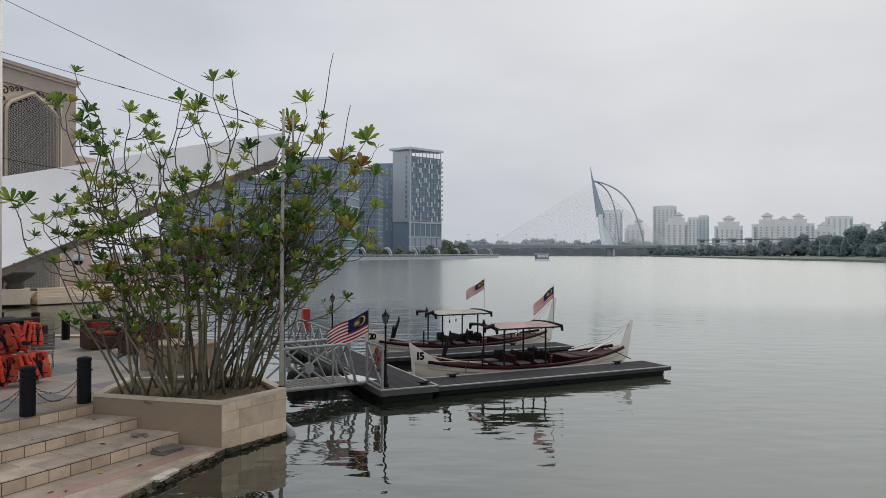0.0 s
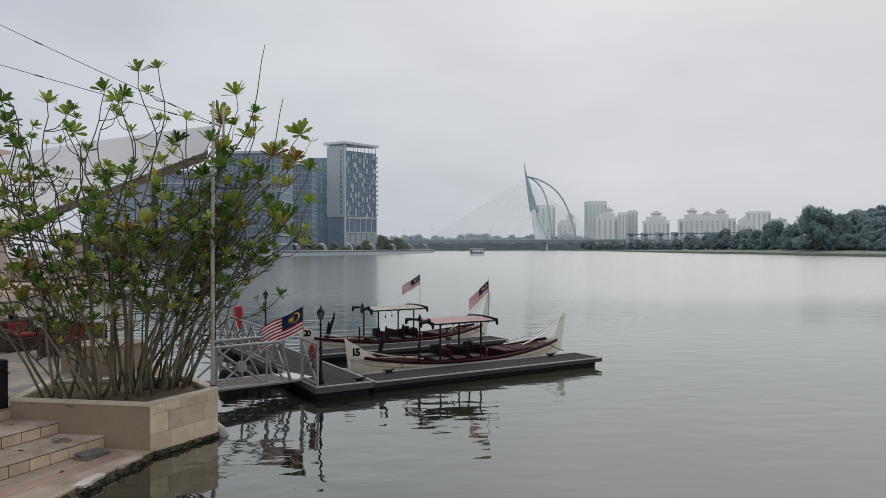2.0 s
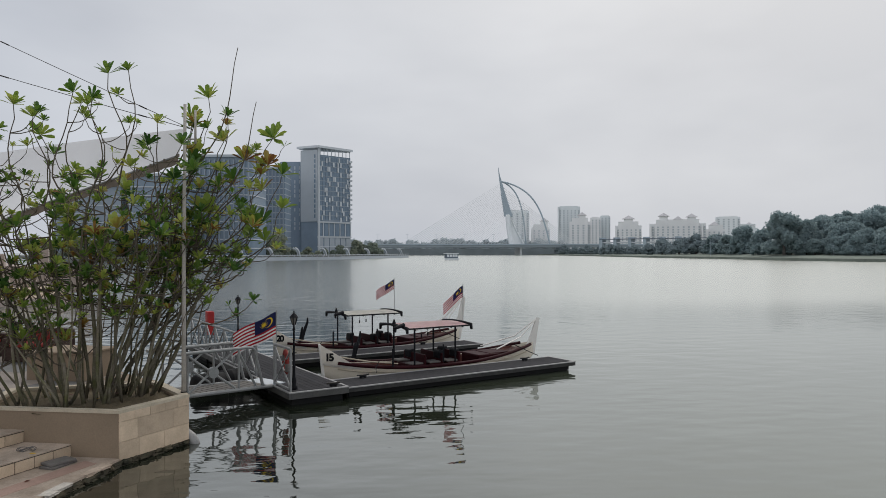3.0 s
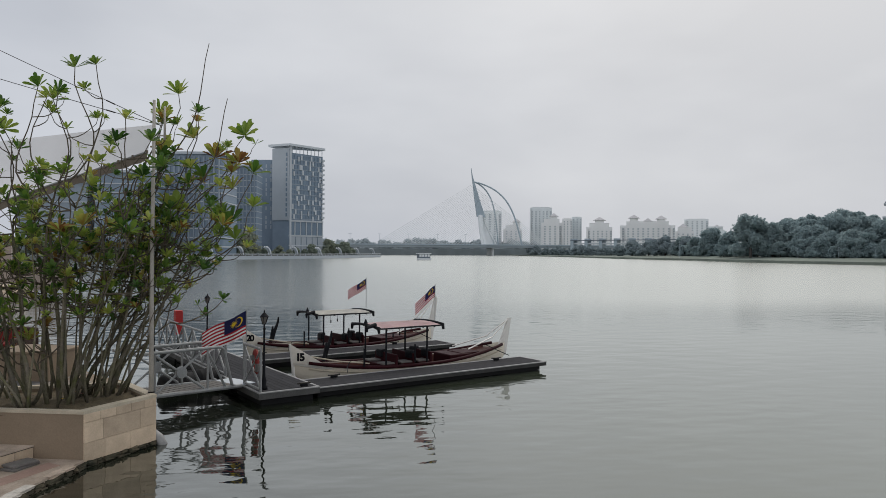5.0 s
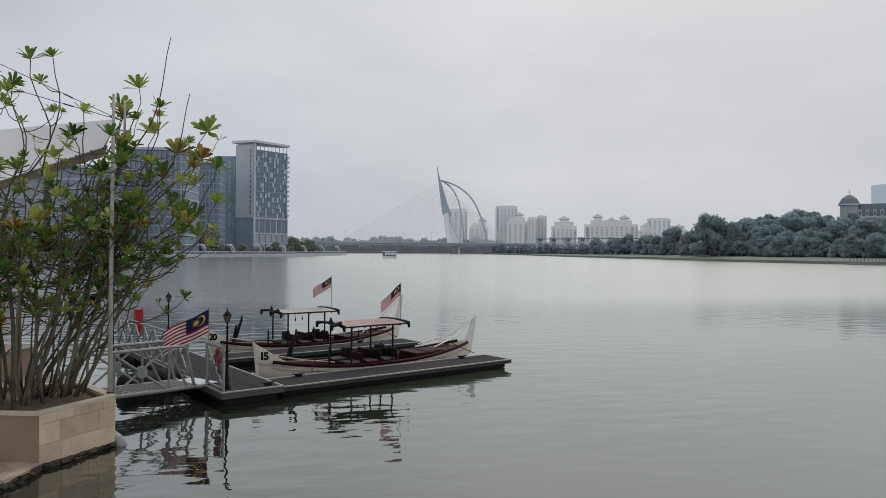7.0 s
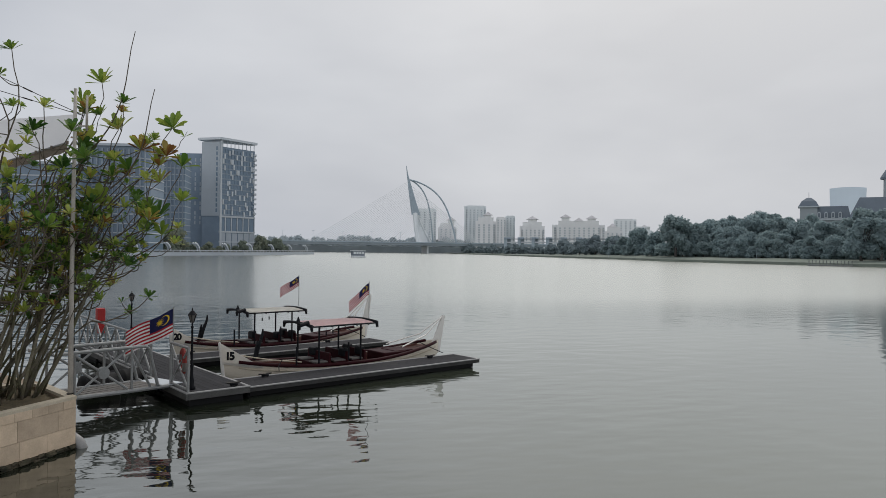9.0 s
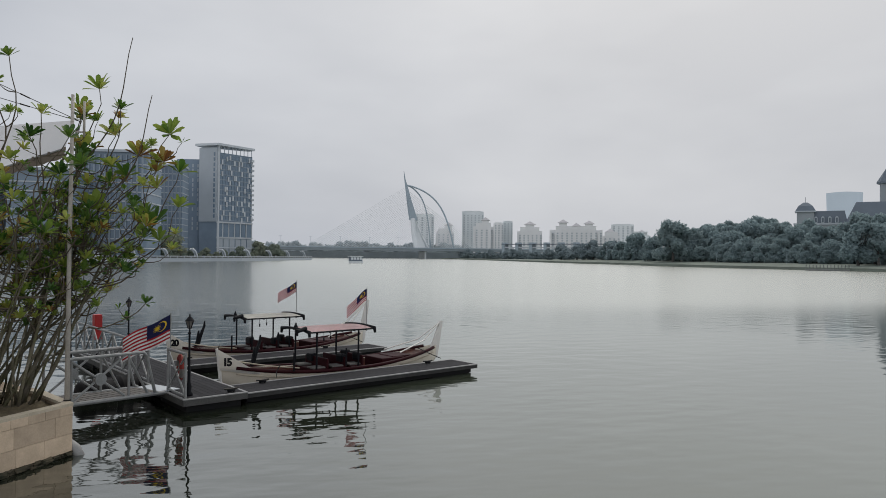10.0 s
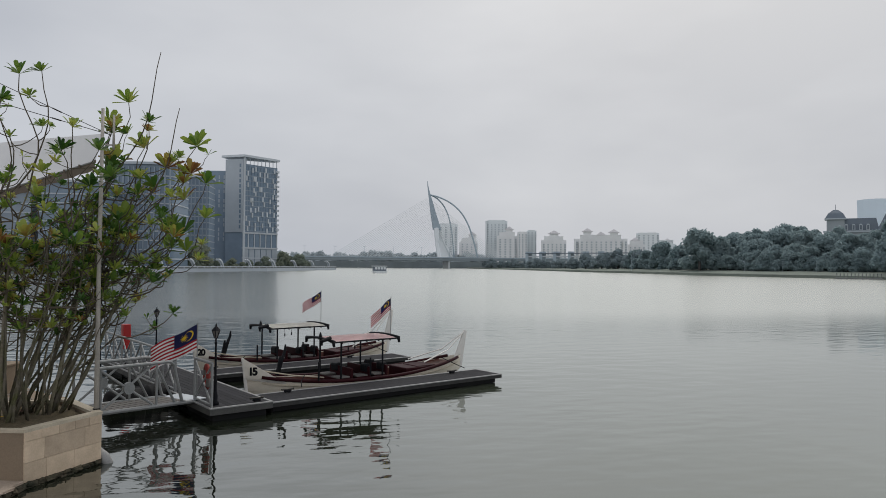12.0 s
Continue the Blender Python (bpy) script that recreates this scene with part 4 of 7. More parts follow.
def step_flight(name, c, s_end, z0, z1, back, label):
    bm = bmesh.new()
    prism(bm, [quay(c, 0)[:2], quay(c, s_end + 0.05)[:2], quay(back, meets_planter(back) + 0.05)[:2], quay(back, 0)[:2]], z0 - 0.3, z1 - 0.012)
    st = single(name, bm, M_GROUT, label, "step", kind="structure")
    w = 0.335
    bm = bmesh.new()
    box(bm, (0.006, -0.010, 0.008), (w - 0.006, 0.014, z1 - z0 - 0.034), bevel=0.004)
    riser = mesh("tile", bm, M_TILE)
    k = 0
    while s_end - (k + 1) * w > 1.5:
        o = new("tile", riser)
        o.parent = st
        o.matrix_basis = Matrix.Translation(quay(c, s_end - (k + 1) * w, z0)) @ pose(0, 0, 0, 0, 0, QUAY_TURN)
        k += 1
    dep, w2 = c - back, 0.67
    bm = bmesh.new()
    box(bm, (0.005, -0.010, -0.02), (w2 - 0.005, dep / 2 - 0.005, 0.0), bevel=0.004)
    near_me = mesh("paving_slab", bm, M_PAVE)
    k = 0
    while s_end + 0.30 - (k + 1) * w2 > 1.5:
        for half in (0, 1):
            o = new("paving_slab", near_me)
            o.parent = st
            o.matrix_basis = Matrix.Translation(quay(c - half * dep / 2, s_end + 0.30 - (k + 1) * w2 - half * 0.12, z1)) @ pose(0, 0, 0, 0, 0, QUAY_TURN)
        k += 1
    return st


step_flight("step_1", C1, s1, WALK_Z, STEP_Z, C2 - 0.02, "lowest quay step with cream riser tiles and worn grey slabs")
step_flight("step_2", C2, s2, STEP_Z, STEP2_Z, C3 - 0.02, "middle quay step with cream riser tiles and worn grey slabs")

PLAZA = [quay(C3, -2)[:2], quay(C3, s3)[:2], (-6.30, 12.80), (-6.40, 14.30), (-3.88, 14.66), (-3.78, 14.95), (-3.98, 15.55), (-4.9, 16.5), (-9.35, 22.7), (-45, 24.3), (-45, -6)]
bm = bmesh.new()
prism(bm, PLAZA, -1.2, PLAZA_Z - 0.012)
plaza = single("pavement_plaza", bm, M_RENDER, "broad waterside plaza of pale and dark stone slabs", "pavement", kind="structure")
bm = bmesh.new()
box(bm, (0.006, -0.010, 0.008), (0.329, 0.014, PLAZA_Z - STEP2_Z - 0.04), bevel=0.004)
riser = mesh("tile", bm, M_TILE)
for k in range(22):
    o = new("tile", riser)
    o.parent = plaza
    o.matrix_basis = Matrix.Translation(quay(C3, s3 - (k + 1) * 0.335, STEP2_Z)) @ pose(0, 0, 0, 0, 0, QUAY_TURN)


def inside(x, y, outline):
    hit, k = False, len(outline)
    for i in range(k):
        (x0, y0), (x1, y1) = outline[i][:2], outline[(i + 1) % k][:2]
        if (y0 > y) != (y1 > y) and x < (x1 - x0) * (y - y0) / (y1 - y0) + x0:
            hit = not hit
    return hit


SLAB = 0.8
bm = bmesh.new()
box(bm, (0.004, 0.004, -0.03), (SLAB - 0.004, SLAB - 0.004, 0), bevel=0.004)
slab_me = mesh("paving_slab", bm, M_PLAZA)
dark_me = slab_me.copy()
dark_me.materials[0] = M_PAVE_DARK
bm = bmesh.new()
count = 0
rnd = random.Random(8)
for i in range(34):
    for q in range(34):
        c, s = C3 - 0.0 - (i + 1) * SLAB, 2.0 + q * SLAB
        pts = [quay(c + a * SLAB, s + b * SLAB) for a in (0.02, 0.98) for b in (0.02, 0.98)]
        if not all(inside(p.x, p.y, PLAZA) for p in pts):
            continue
        x, y, _ = quay(c + SLAB / 2, s + SLAB / 2)
        dark = i in (1, 4, 5, 9, 10) and (q + i // 4) % 4 != 0
        if x > -16 and y > 6 and count < 290:
            o = new("paving_slab", dark_me if dark else slab_me)
            o.parent = plaza
            o.matrix_basis = Matrix.Translation((*quay(c + SLAB, s)[:2], PLAZA_Z)) @ pose(0, 0, 0, 0, 0, QUAY_TURN)
            count += 1
        else:
            box(bm, (0.004, 0.004, -0.03), (SLAB - 0.004, SLAB - 0.004, 0), Matrix.Translation((*quay(c + SLAB, s)[:2], PLAZA_Z)) @ pose(0, 0, 0, 0, 0, QUAY_TURN))
# border strips where no whole slab fits
prism(bm, [quay(C3 - 0.002, 0)[:2], quay(C3 - 0.002, s3 - 0.01)[:2], quay(C3 - 0.02, s3 - 0.01)[:2], quay(C3 - 0.02, 0)[:2]], PLAZA_Z - 0.03, PLAZA_Z - 0.002)
far_paving = part("outer_paving", bm, M_PLAZA, plaza)
far_paving["kind"] = "stuff"
bm = bmesh.new()
prism(bm, [(x, y) for x, y in ((-9.42, 22.62), (-9.9, 22.2), (-45, 23.75), (-45, 24.25))], PLAZA_Z - 0.03, PLAZA_Z + 0.05)
part("kerb", bm, M_PAVE, plaza, "pale kerb along the far quay edge")

# rough stones under the walkway and planter
edge_wall = thing("quay_wall", "rough dark mossy stone quay edge with whitewashed patches", "wall", kind="structure")
rnd = random.Random(4)
for a, b in [(PLANTER[1], PLANTER[0])] + list(zip(EDGE, EDGE[1:])):
    long, way = (b - a).length, (b - a).normalized()
    turn = math.degrees(math.atan2(way.y, way.x))
    for row, (z0, z1) in enumerate(((-0.3, -0.03), (-0.03, 0.05), (0.05, 0.13), (0.13, 0.205))):
        t = 0.0
        while t < long:
            w = rnd.uniform(0.09, 0.26)
            bm = bmesh.new()
            box(bm, (0, -0.10, z0), (w * 0.97, 0.06 + rnd.uniform(0.0, 0.06) - 0.012 * row, z1), bevel=0.025)
            for v in bm.verts:
                v.co += Vector((rnd.uniform(-1, 1), rnd.uniform(-1, 1), rnd.uniform(-1, 1))) * 0.016
            o = part("stone", bm, M_STONE, edge_wall)
            o.matrix_basis = Matrix.Translation(a + way * t) @ pose(0, 0, 0, 0, 0, turn)
            t += w
    t = 0.3 if a != PLANTER[1] else long
    while t < long - 0.5:
        w = rnd.uniform(0.14, 0.38)
        if rnd.random() < 0.7:
            bm = bmesh.new()
            box(bm, (0, -0.10, 0.205), (w * 0.96, 0.06 + rnd.uniform(-0.04, 0.05), 0.248), bevel=0.012)
            for v in bm.verts:
                v.co += Vector((rnd.uniform(-1, 1), rnd.uniform(-1, 1), 0)) * 0.03
            o = part("capstone", bm, M_WHITE_STONE if rnd.random() < 0.6 else M_PAVE, edge_wall)
            o.matrix_basis = Matrix.Translation(a + way * t) @ pose(0, 0, 0, 0, 0, turn)
        t += w

# ---------------------------------------------------------------- planter
planter = thing("planter", "large raised planter of beige render and cream tiles", "planter")
k = len(PLANTER)
mid_p = sum(PLANTER, Vector()) / k
inner = [p + (mid_p - p).normalized() * 0.16 for p in PLANTER]
for i in range(k):
    a, b, c, d = PLANTER[i], PLANTER[(i + 1) % k], inner[(i + 1) % k], inner[i]
    bm = bmesh.new()
    prism(bm, [a[:2], b[:2], c[:2], d[:2]], 0.20, PLANTER_Z - 0.05)
    part("wall", bm, M_RENDER if i != 0 else M_GROUT, planter)
    bm = bmesh.new()
    out = [p + (p - mid_p).normalized() * 0.025 for p in (a, b)]
    prism(bm, [out[0][:2], out[1][:2], c[:2], d[:2]], PLANTER_Z - 0.05, PLANTER_Z)
    part("coping", bm, M_COPING, planter)
bm = bmesh.new()
prism(bm, [p[:2] for p in PLANTER], -1.2, 0.20)
part("footing", bm, M_STONE, planter, "dark wet stone footing")
bm = bmesh.new()
gx = [-6.6 + i * 0.22 for i in range(18)]
rows = []
for yy in [12.0 + j * 0.2 for j in range(15)]:
    rows.append([(x, yy, 0.93 + 0.07 * noise.noise((x * 1.4, yy * 1.4, 0)) + 0.03 * noise.noise((x * 5, yy * 5, 2))) for x in gx])
sheet(bm, rows)
inner_xy = [p[:2] for p in [q + (mid_p - q).normalized() * 0.10 for q in PLANTER]]
bmesh.ops.delete(bm, geom=[f for f in bm.faces if not inside(*f.calc_center_median()[:2], inner_xy)], context="FACES")
part("soil", bm, M_SOIL, planter, "dry brown soil", smooth=True)
a, b = PLANTER[0], PLANTER[1]
way = (b - a).normalized()
turn = math.degrees(math.atan2(way.y, way.x))
rnd = random.Random(6)
for z0, z1, cuts in ((0.20, 0.50, (0, 0.40, 0.92, 1.478)), (0.50, 0.83, (0, 0.36, 1.13, 1.478)), (0.83, 0.972, (0, 0.30, 0.62, 0.93, 1.22, 1.478))):
    for t0, t1 in zip(cuts, cuts[1:]):
        bm = bmesh.new()
        box(bm, (t0 + 0.002, -0.022, z0 + 0.002), (t1 - 0.002, 0.01, z1 - 0.002), bevel=0.003)
        o = part("tile", bm, M_TILE, planter)
        o.matrix_basis = Matrix.Translation(a) @ pose(0, 0, 0, 0, 0, turn)

back_box = thing("planter_box", "second beige planter block behind the shrubs", "planter", pose(-5.65, 15.75, PLAZA_Z, 0, 0, 162))
bm = bmesh.new()
box(bm, (0, -1.1, -0.05), (1.4, 0, 0.56), bevel=0.015)
part("wall", bm, M_RENDER, back_box)
bm = bmesh.new()
box(bm, (-0.02, -1.12, 0.56), (1.42, 0.02, 0.61), bevel=0.012)
part("coping", bm, M_RENDER, back_box)

# small things on the walkway
slabs = thing("loose_slabs", "two loose grey stone slabs stacked by the planter", "slab", Matrix.Translation(quay(C1 + 0.22, s1 - 0.42, WALK_Z)) @ pose(0, 0, 0, 0, 0, QUAY_TURN))
for z, sx, tw in ((0.0, 0.24, 4), (0.042, 0.21, -8)):
    bm = bmesh.new()
    box(bm, (-sx, -0.14, z), (sx, 0.14, z + 0.04), pose(0, 0, 0, 0, 0, tw), bevel=0.01)
    part("slab", bm, M_GREYWOOD, slabs)
rope = bmesh.new()
tube(rope, [(0.12 * math.cos(t) + 0.05 * math.sin(t * 0.37), 0.07 * math.sin(t * 1.7) + 0.03 * math.cos(t * 0.6), 0.008 + 0.035 * abs(math.sin(t * 0.9))) for t in (q * 0.25 for q in range(70))], 0.006, 6)
single("rope_coil", rope, M_GREYWOOD, "small tangled grey rope lying on the step", "rope", Matrix.Translation(quay(C1 - 0.32, s1 - 0.55, STEP_Z)), smooth=True)


def bollard(m):
    b = thing("bollard", "round black steel bollard with ring grooves", "bollard", m, "plaza bollards")
    bm = bmesh.new()
    lathe(bm, [(0.12, -0.005), (0.12, 0.62), (0.112, 0.63), (0.112, 0.645), (0.12, 0.655), (0.12, 0.72), (0.112, 0.73), (0.112, 0.745), (0.127, 0.755), (0.127, 0.79), (0.11, 0.815), (0.05, 0.83)], 20)
    part("post", bm, M_BLACK, b, smooth=False)
    bm = bmesh.new()
    for s in (-1, 1):
        tube(bm, [(0.12 * s, 0, 0.60), (0.15 * s, 0, 0.585)], 0.014, 6)
    part("chain_eye", bm, M_CHAIN, b)
    return b


first = bollard(pose(-6.50, 12.74, PLAZA_Z))
spots = [Vector((-6.50, 12.74, 0)), Vector((-6.92, 11.72, 0)), Vector((-7.42, 10.60, 0)), Vector((-7.9, 9.5, 0))]
for p in spots[1:]:
    copy_thing(first, pose(p.x, p.y, PLAZA_Z))
back_row = [Vector((-10.6, 21.5, 0)), Vector((-11.7, 21.8, 0)), Vector((-12.75, 22.0, 0)), Vector((-14.0, 22.2, 0)), Vector((-9.35, 20.9, 0))]
for p in back_row:
    copy_thing(first, pose(p.x, p.y, PLAZA_Z))


def chain(p, q, z0, sag):
    bm = bmesh.new()
    n = 22
    pts = [(p.lerp(q, i / n).x, p.lerp(q, i / n).y, z0 - sag * 4 * (i / n) * (1 - i / n)) for i in range(n + 1)]
    for i, (a, b) in enumerate(zip(pts, pts[1:])):
        a, b = Vector(a), Vector(b)
        way = (b - a)
        side = Vector((0, 0, 1)) if i % 2 else way.cross(Vector((0, 0, 1))).normalized()
        ring = [(a + b) / 2 + way * 0.66 * math.cos(t) + side * 0.012 * math.sin(t) for t in (k * 2 * math.pi / 8 for k in range(9))]
        tube(bm, ring, 0.0038, 4)
    return single("chain", bm, M_CHAIN, "dark sagging chain strung between black bollards", "chain", group="bollard chains")


for p, q in zip(spots, spots[1:]):
    chain(p, q, PLAZA_Z + 0.59, 0.46)
    chain(p, q, PLAZA_Z + 0.55, 0.27)
for p, q in zip(back_row, back_row[1:4]):
    chain(p, q, PLAZA_Z + 0.59, 0.3)
chain(back_row[4], back_row[0], PLAZA_Z + 0.59, 0.3)

# ---------------------------------------------------------------- poles, wires, pipe
pole = thing("flag_pole", "slim weathered pale metal pole fixed to the planter corner", "pole", pose(-3.09, 13.47, 0))
bm = bmesh.new()
tube(bm, [(0, 0, 0.55), (0, 0, 3.2), (0.022, 0, 6.34)], [0.045, 0.038, 0.028], 12)
part("shaft", bm, M_POLE, pole, smooth=True)
bm = bmesh.new()
box(bm, (-0.06, -0.11, 0.62), (0.055, -0.03, 0.98), bevel=0.008)
part("bracket", bm, M_POLE, pole)
bm = bmesh.new()
tube(bm, [(0, 0, 0.99), (0, 0, 1.04)], 0.06, 12)
part("collar", bm, M_CHAIN, pole)
bm = bmesh.new()
tube(bm, [(0.20, 0.03, 5.62), (0.20, 0.03, 6.24)], [0.022, 0.02], 10)
part("spigot", bm, M_POLE, pole, "short upright spigot that holds the wires", smooth=True)
bm = bmesh.new()
tube(bm, [(0.0, 0.03, 5.70), (0.22, 0.03, 5.70)], 0.014, 6)
part("arm", bm, M_POLE, pole)
post = thing("lamp_mast", "tall white round mast on the plaza", "mast", pose(-9.66, 15.2, PLAZA_Z))
bm = bmesh.new()
tube(bm, [(0, 0, 0), (0, 0, 8.6)], [0.10, 0.08], 14)
part("shaft", bm, M_WHITE, post, smooth=True)
bm = bmesh.new()
lathe(bm, [(0.2, 0), (0.2, 0.03), (0.12, 0.06), (0.11, 0.2)], 14)
part("base_plate", bm, M_WHITE, post)
for z in (9.10, 7.93):
    bm = bmesh.new()
    a, b = Vector((-9.62, 15.2, z)), Vector((-2.95, 13.48, 5.88))
    tube(bm, [a.lerp(b, i / 20) - Vector((0, 0, 0.03 * 4 * (i / 20) * (1 - i / 20))) for i in range(21)], 0.0065, 5)
    w = single("stay_wire", bm, M_CHAIN, "thin dark stay wire between masts", "wire", group="stay wires")
    for u in (0.45, 0.86):
        p = a.lerp(b, u) - Vector((0, 0, 0.03 * 4 * u * (1 - u)))
        d = (b - a).normalized() * 0.09
        bm = bmesh.new()
        tube(bm, [p - d, p + d], 0.012, 6)
        part("turnbuckle", bm, M_CHAIN, w)
bm = bmesh.new()
a, b = Vector((-9.62, 15.2, 5.63)), polar(-24, 19.4, 5.5)
tube(bm, [a.lerp(b, i / 12) - Vector((0, 0, 0.06 * 4 * (i / 12) * (1 - i / 12))) for i in range(13)], 0.0065, 5)
single("stay_wire", bm, M_CHAIN, "thin dark cable from the mast to the membrane roof", "wire", group="stay wires")
bm = bmesh.new()
tube(bm, [(-3.12, 13.42, 0.36), (-2.92, 13.36, 0.22), (-2.82, 13.30, 0.05)], 0.085, 14)
single("drain_pipe", bm, M_STRIP, "short grey drain pipe sticking out of the quay", "pipe", smooth=True)

# ---------------------------------------------------------------- tensile roof
tent = thing("tensile_roof", "white tensile membrane roof with a dark scalloped edge", "canopy")
low = [(-46, 22.5, 2.25), (-39, 21.2, 2.62), (-32.3, 20.0, 3.12), (-27.5, 19.0, 3.86), (-23.3, 18.2, 4.54), (-18.0, 17.1, 5.18), (-13.3, 16.05, 5.66)]
high = [(-46, 28.5, 4.7), (-39, 27.2, 5.35), (-32.3, 26.0, 5.92), (-27.1, 23.6, 6.22), (-22.5, 21.0, 6.36), (-17.5, 18.5, 6.38), (-12.75, 16.15, 6.28)]
rows = []
for i in range(9):
    u = i / 8
    row = []
    for a, b in zip(low, high):
        p = polar(*a).lerp(polar(*b), u)
        p.z -= 0.28 * 4 * u * (1 - u) * (1 if a[0] < -14 else 0)
        row.append(p)
    rows.append(row)
bm = bmesh.new()
sheet(bm, rows)
bmesh.ops.subdivide_edges(bm, edges=bm.edges[:], cuts=1, use_grid_fill=True, smooth=0.6)
part("membrane", bm, M_TENT, tent, smooth=True)
bm = bmesh.new()
fine = []
for a, b in zip(low, low[1:]):
    fine += [polar(*a).lerp(polar(*b), k / 10) for k in range(10)]
fine.append(polar(*low[-1]))
sheet(bm, [[p + Vector((0, 0, 0.02)) for p in fine], [p - Vector((0, 0, 0.15 + 0.025 * (i % 2))) for i, p in enumerate(fine)]])
part("edge_band", bm, M_TENT_EDGE, tent, "dark scalloped edge band")
bm = bmesh.new()
tube(bm, [p + Vector((0, 0, 0.02)) for p in fine], 0.02, 6)
part("edge_cable", bm, M_GALV, tent)
bm = bmesh.new()
for i in range(0, len(fine), 2):
    p = fine[i]
    box(bm, (p.x - 0.02, p.y - 0.03, p.z - 0.02), (p.x + 0.02, p.y + 0.01, p.z + 0.05))
part("clamp", bm, M_TENT_EDGE, tent)
dome = thing("dome_camera", "white dome camera with a dark glass bowl under the roof edge", "camera", Matrix.Translation(polar(-27.45, 18.98, 3.42)) @ Matrix.Diagonal((0.88, 0.88, 0.9, 1)))
bm = bmesh.new()
tube(bm, [(0, 0, 0.10), (0, 0, 0.48)], 0.018, 8)
part("stem", bm, M_GALV, dome)
bm = bmesh.new()
lathe(bm, [(0.05, 0.13), (0.12, 0.10), (0.145, 0.0), (0.14, -0.05)], 16)
part("housing", bm, M_PANEL, dome, smooth=True)
bm = bmesh.new()
lathe(bm, [(0.125, -0.05), (0.115, -0.10), (0.08, -0.15), (0.02, -0.17)], 16)
part("bowl", bm, M_BLACK, dome, smooth=True)

# ---------------------------------------------------------------- gateway across the water
gate = thing("gateway", "tall beige stone gateway with a pointed lattice arch", "building", pose(-26.2, 49.7, 0, 0, 0, 74.3 + 180))
# x runs along the facade towards the eye, -y out of it
GX = Matrix.Diagonal((1, -1, 1, 1))


def gbox(name, lo, hi, mat, label="", bevel=0.0):
    bm = bmesh.new()
    box(bm, lo, hi, GX, bevel)
    return part(name, bm, mat, gate, label)


gbox("pier", (0, -0.2, 0.5), (1.35, 3.0, 15.2), M_SAND)
gbox("pier", (6.1, -0.2, 0.5), (9.0, 3.0, 15.2), M_SAND)
gbox("lintel", (1.35, -0.2, 14.25), (6.1, 3.0, 15.2), M_SAND)
gbox("cornice", (-0.06, -0.32, 15.2), (9.1, 3.1, 15.38), M_SAND_PALE)
gbox("cornice", (-0.16, -0.45, 15.38), (9.2, 3.2, 15.62), M_SAND)
# the recess's shade is put into this wall's colour
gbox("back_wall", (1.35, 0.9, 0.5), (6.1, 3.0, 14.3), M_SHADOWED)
gbox("side_wall", (-2.4, 0.6, 0.5), (0.0, 3.0, 10.1), M_SAND)
gbox("side_cornice", (-2.6, 0.4, 10.1), (0.0, 3.2, 10.5), M_SAND_PALE)
gbox("plinth", (-6.5, -0.9, 0.5), (9.0, 3.0, 1.0), M_SAND_PALE)
for x in (1.35, 6.0):
    gbox("frame_post", (x, -0.32, 0.9), (x + 0.12, 0.4, 14.3), M_SAND_PALE)
def arch_rise(u):
    """Height of the arch, from the rounded shoulder (0) to the point (1)."""
    return 12.55 + 0.35 * min(1.0, u / 0.16) ** 0.5 + 1.05 * u


# pointed arch: two raised ribs and spandrels with curls
arch = []
for i in range(13):
    u = i / 12
    arch.append((1.75 + 2.0 * u ** 1.4, arch_rise(u ** 1.4)))
for side in (0, 1):
    pts = [((x if not side else 7.5 - x), 0.28, z) for x, z in arch]
    bm = bmesh.new()
    tube(bm, [(pts[0][0], 0.28, 0.9)] + pts, 0.14, 6)
    part("arch_rib", bm, M_SAND_PALE, gate)
    bm = bmesh.new()
    edge = 1.47 if not side else 6.03
    low_row = [(x, 0.05, z + 0.1) for x, _, z in pts]
    top_row = [(edge + (x - edge) * 1.0, 0.05, 14.25) for x, _, z in pts]
    sheet(bm, [low_row, top_row])
    part("spandrel", bm, M_SAND_PALE, gate, "tan carved spandrel")
    bm = bmesh.new()
    for cx, cz, r in ((1.86, 13.75, 0.32), (2.35, 13.92, 0.22), (2.75, 14.0, 0.17), (1.75, 13.2, 0.16), (3.1, 14.06, 0.13)):
        cx = cx if not side else 7.5 - cx
        tube(bm, [(cx + r * (1 - t / 9) * math.cos(t), 0.085, cz + r * (1 - t / 9) * math.sin(t)) for t in (q * 0.5 for q in range(16))], 0.035, 4)
    # the curls share the near-black of the recess
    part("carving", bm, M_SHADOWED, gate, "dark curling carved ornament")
# lattice of crossing bars
bm = bmesh.new()


def arch_top(x):
    return arch_rise(min(1.0, max(0.0, ((x if x < 3.75 else 7.5 - x) - 1.75) / 2.0)))


step = 0.235
for kx in range(17):
    x = 1.8 + kx * step
    for kz in range(55):
        z = 1.1 + kz * step
        if x > 5.6 or z + step > arch_top(x + step / 2):
            continue
        c = (x + step / 2, 0.55, z + step / 2)
        for a in range(6):
            t0, t1 = a * math.pi / 3, (a + 1) * math.pi / 3
            p, q = (c[0] + 0.075 * math.cos(t0), c[1], c[2] + 0.075 * math.sin(t0)), (c[0] + 0.075 * math.cos(t1), c[1], c[2] + 0.075 * math.sin(t1))
            tube(bm, [p, q], 0.019, 3, False)
            tube(bm, [p, (c[0] + 0.150 * math.cos(t0 + 0.3), c[1], c[2] + 0.150 * math.sin(t0 + 0.3))], 0.019, 3, False)
part("lattice", bm, M_LATTICE, gate, "pale pierced stone lattice")

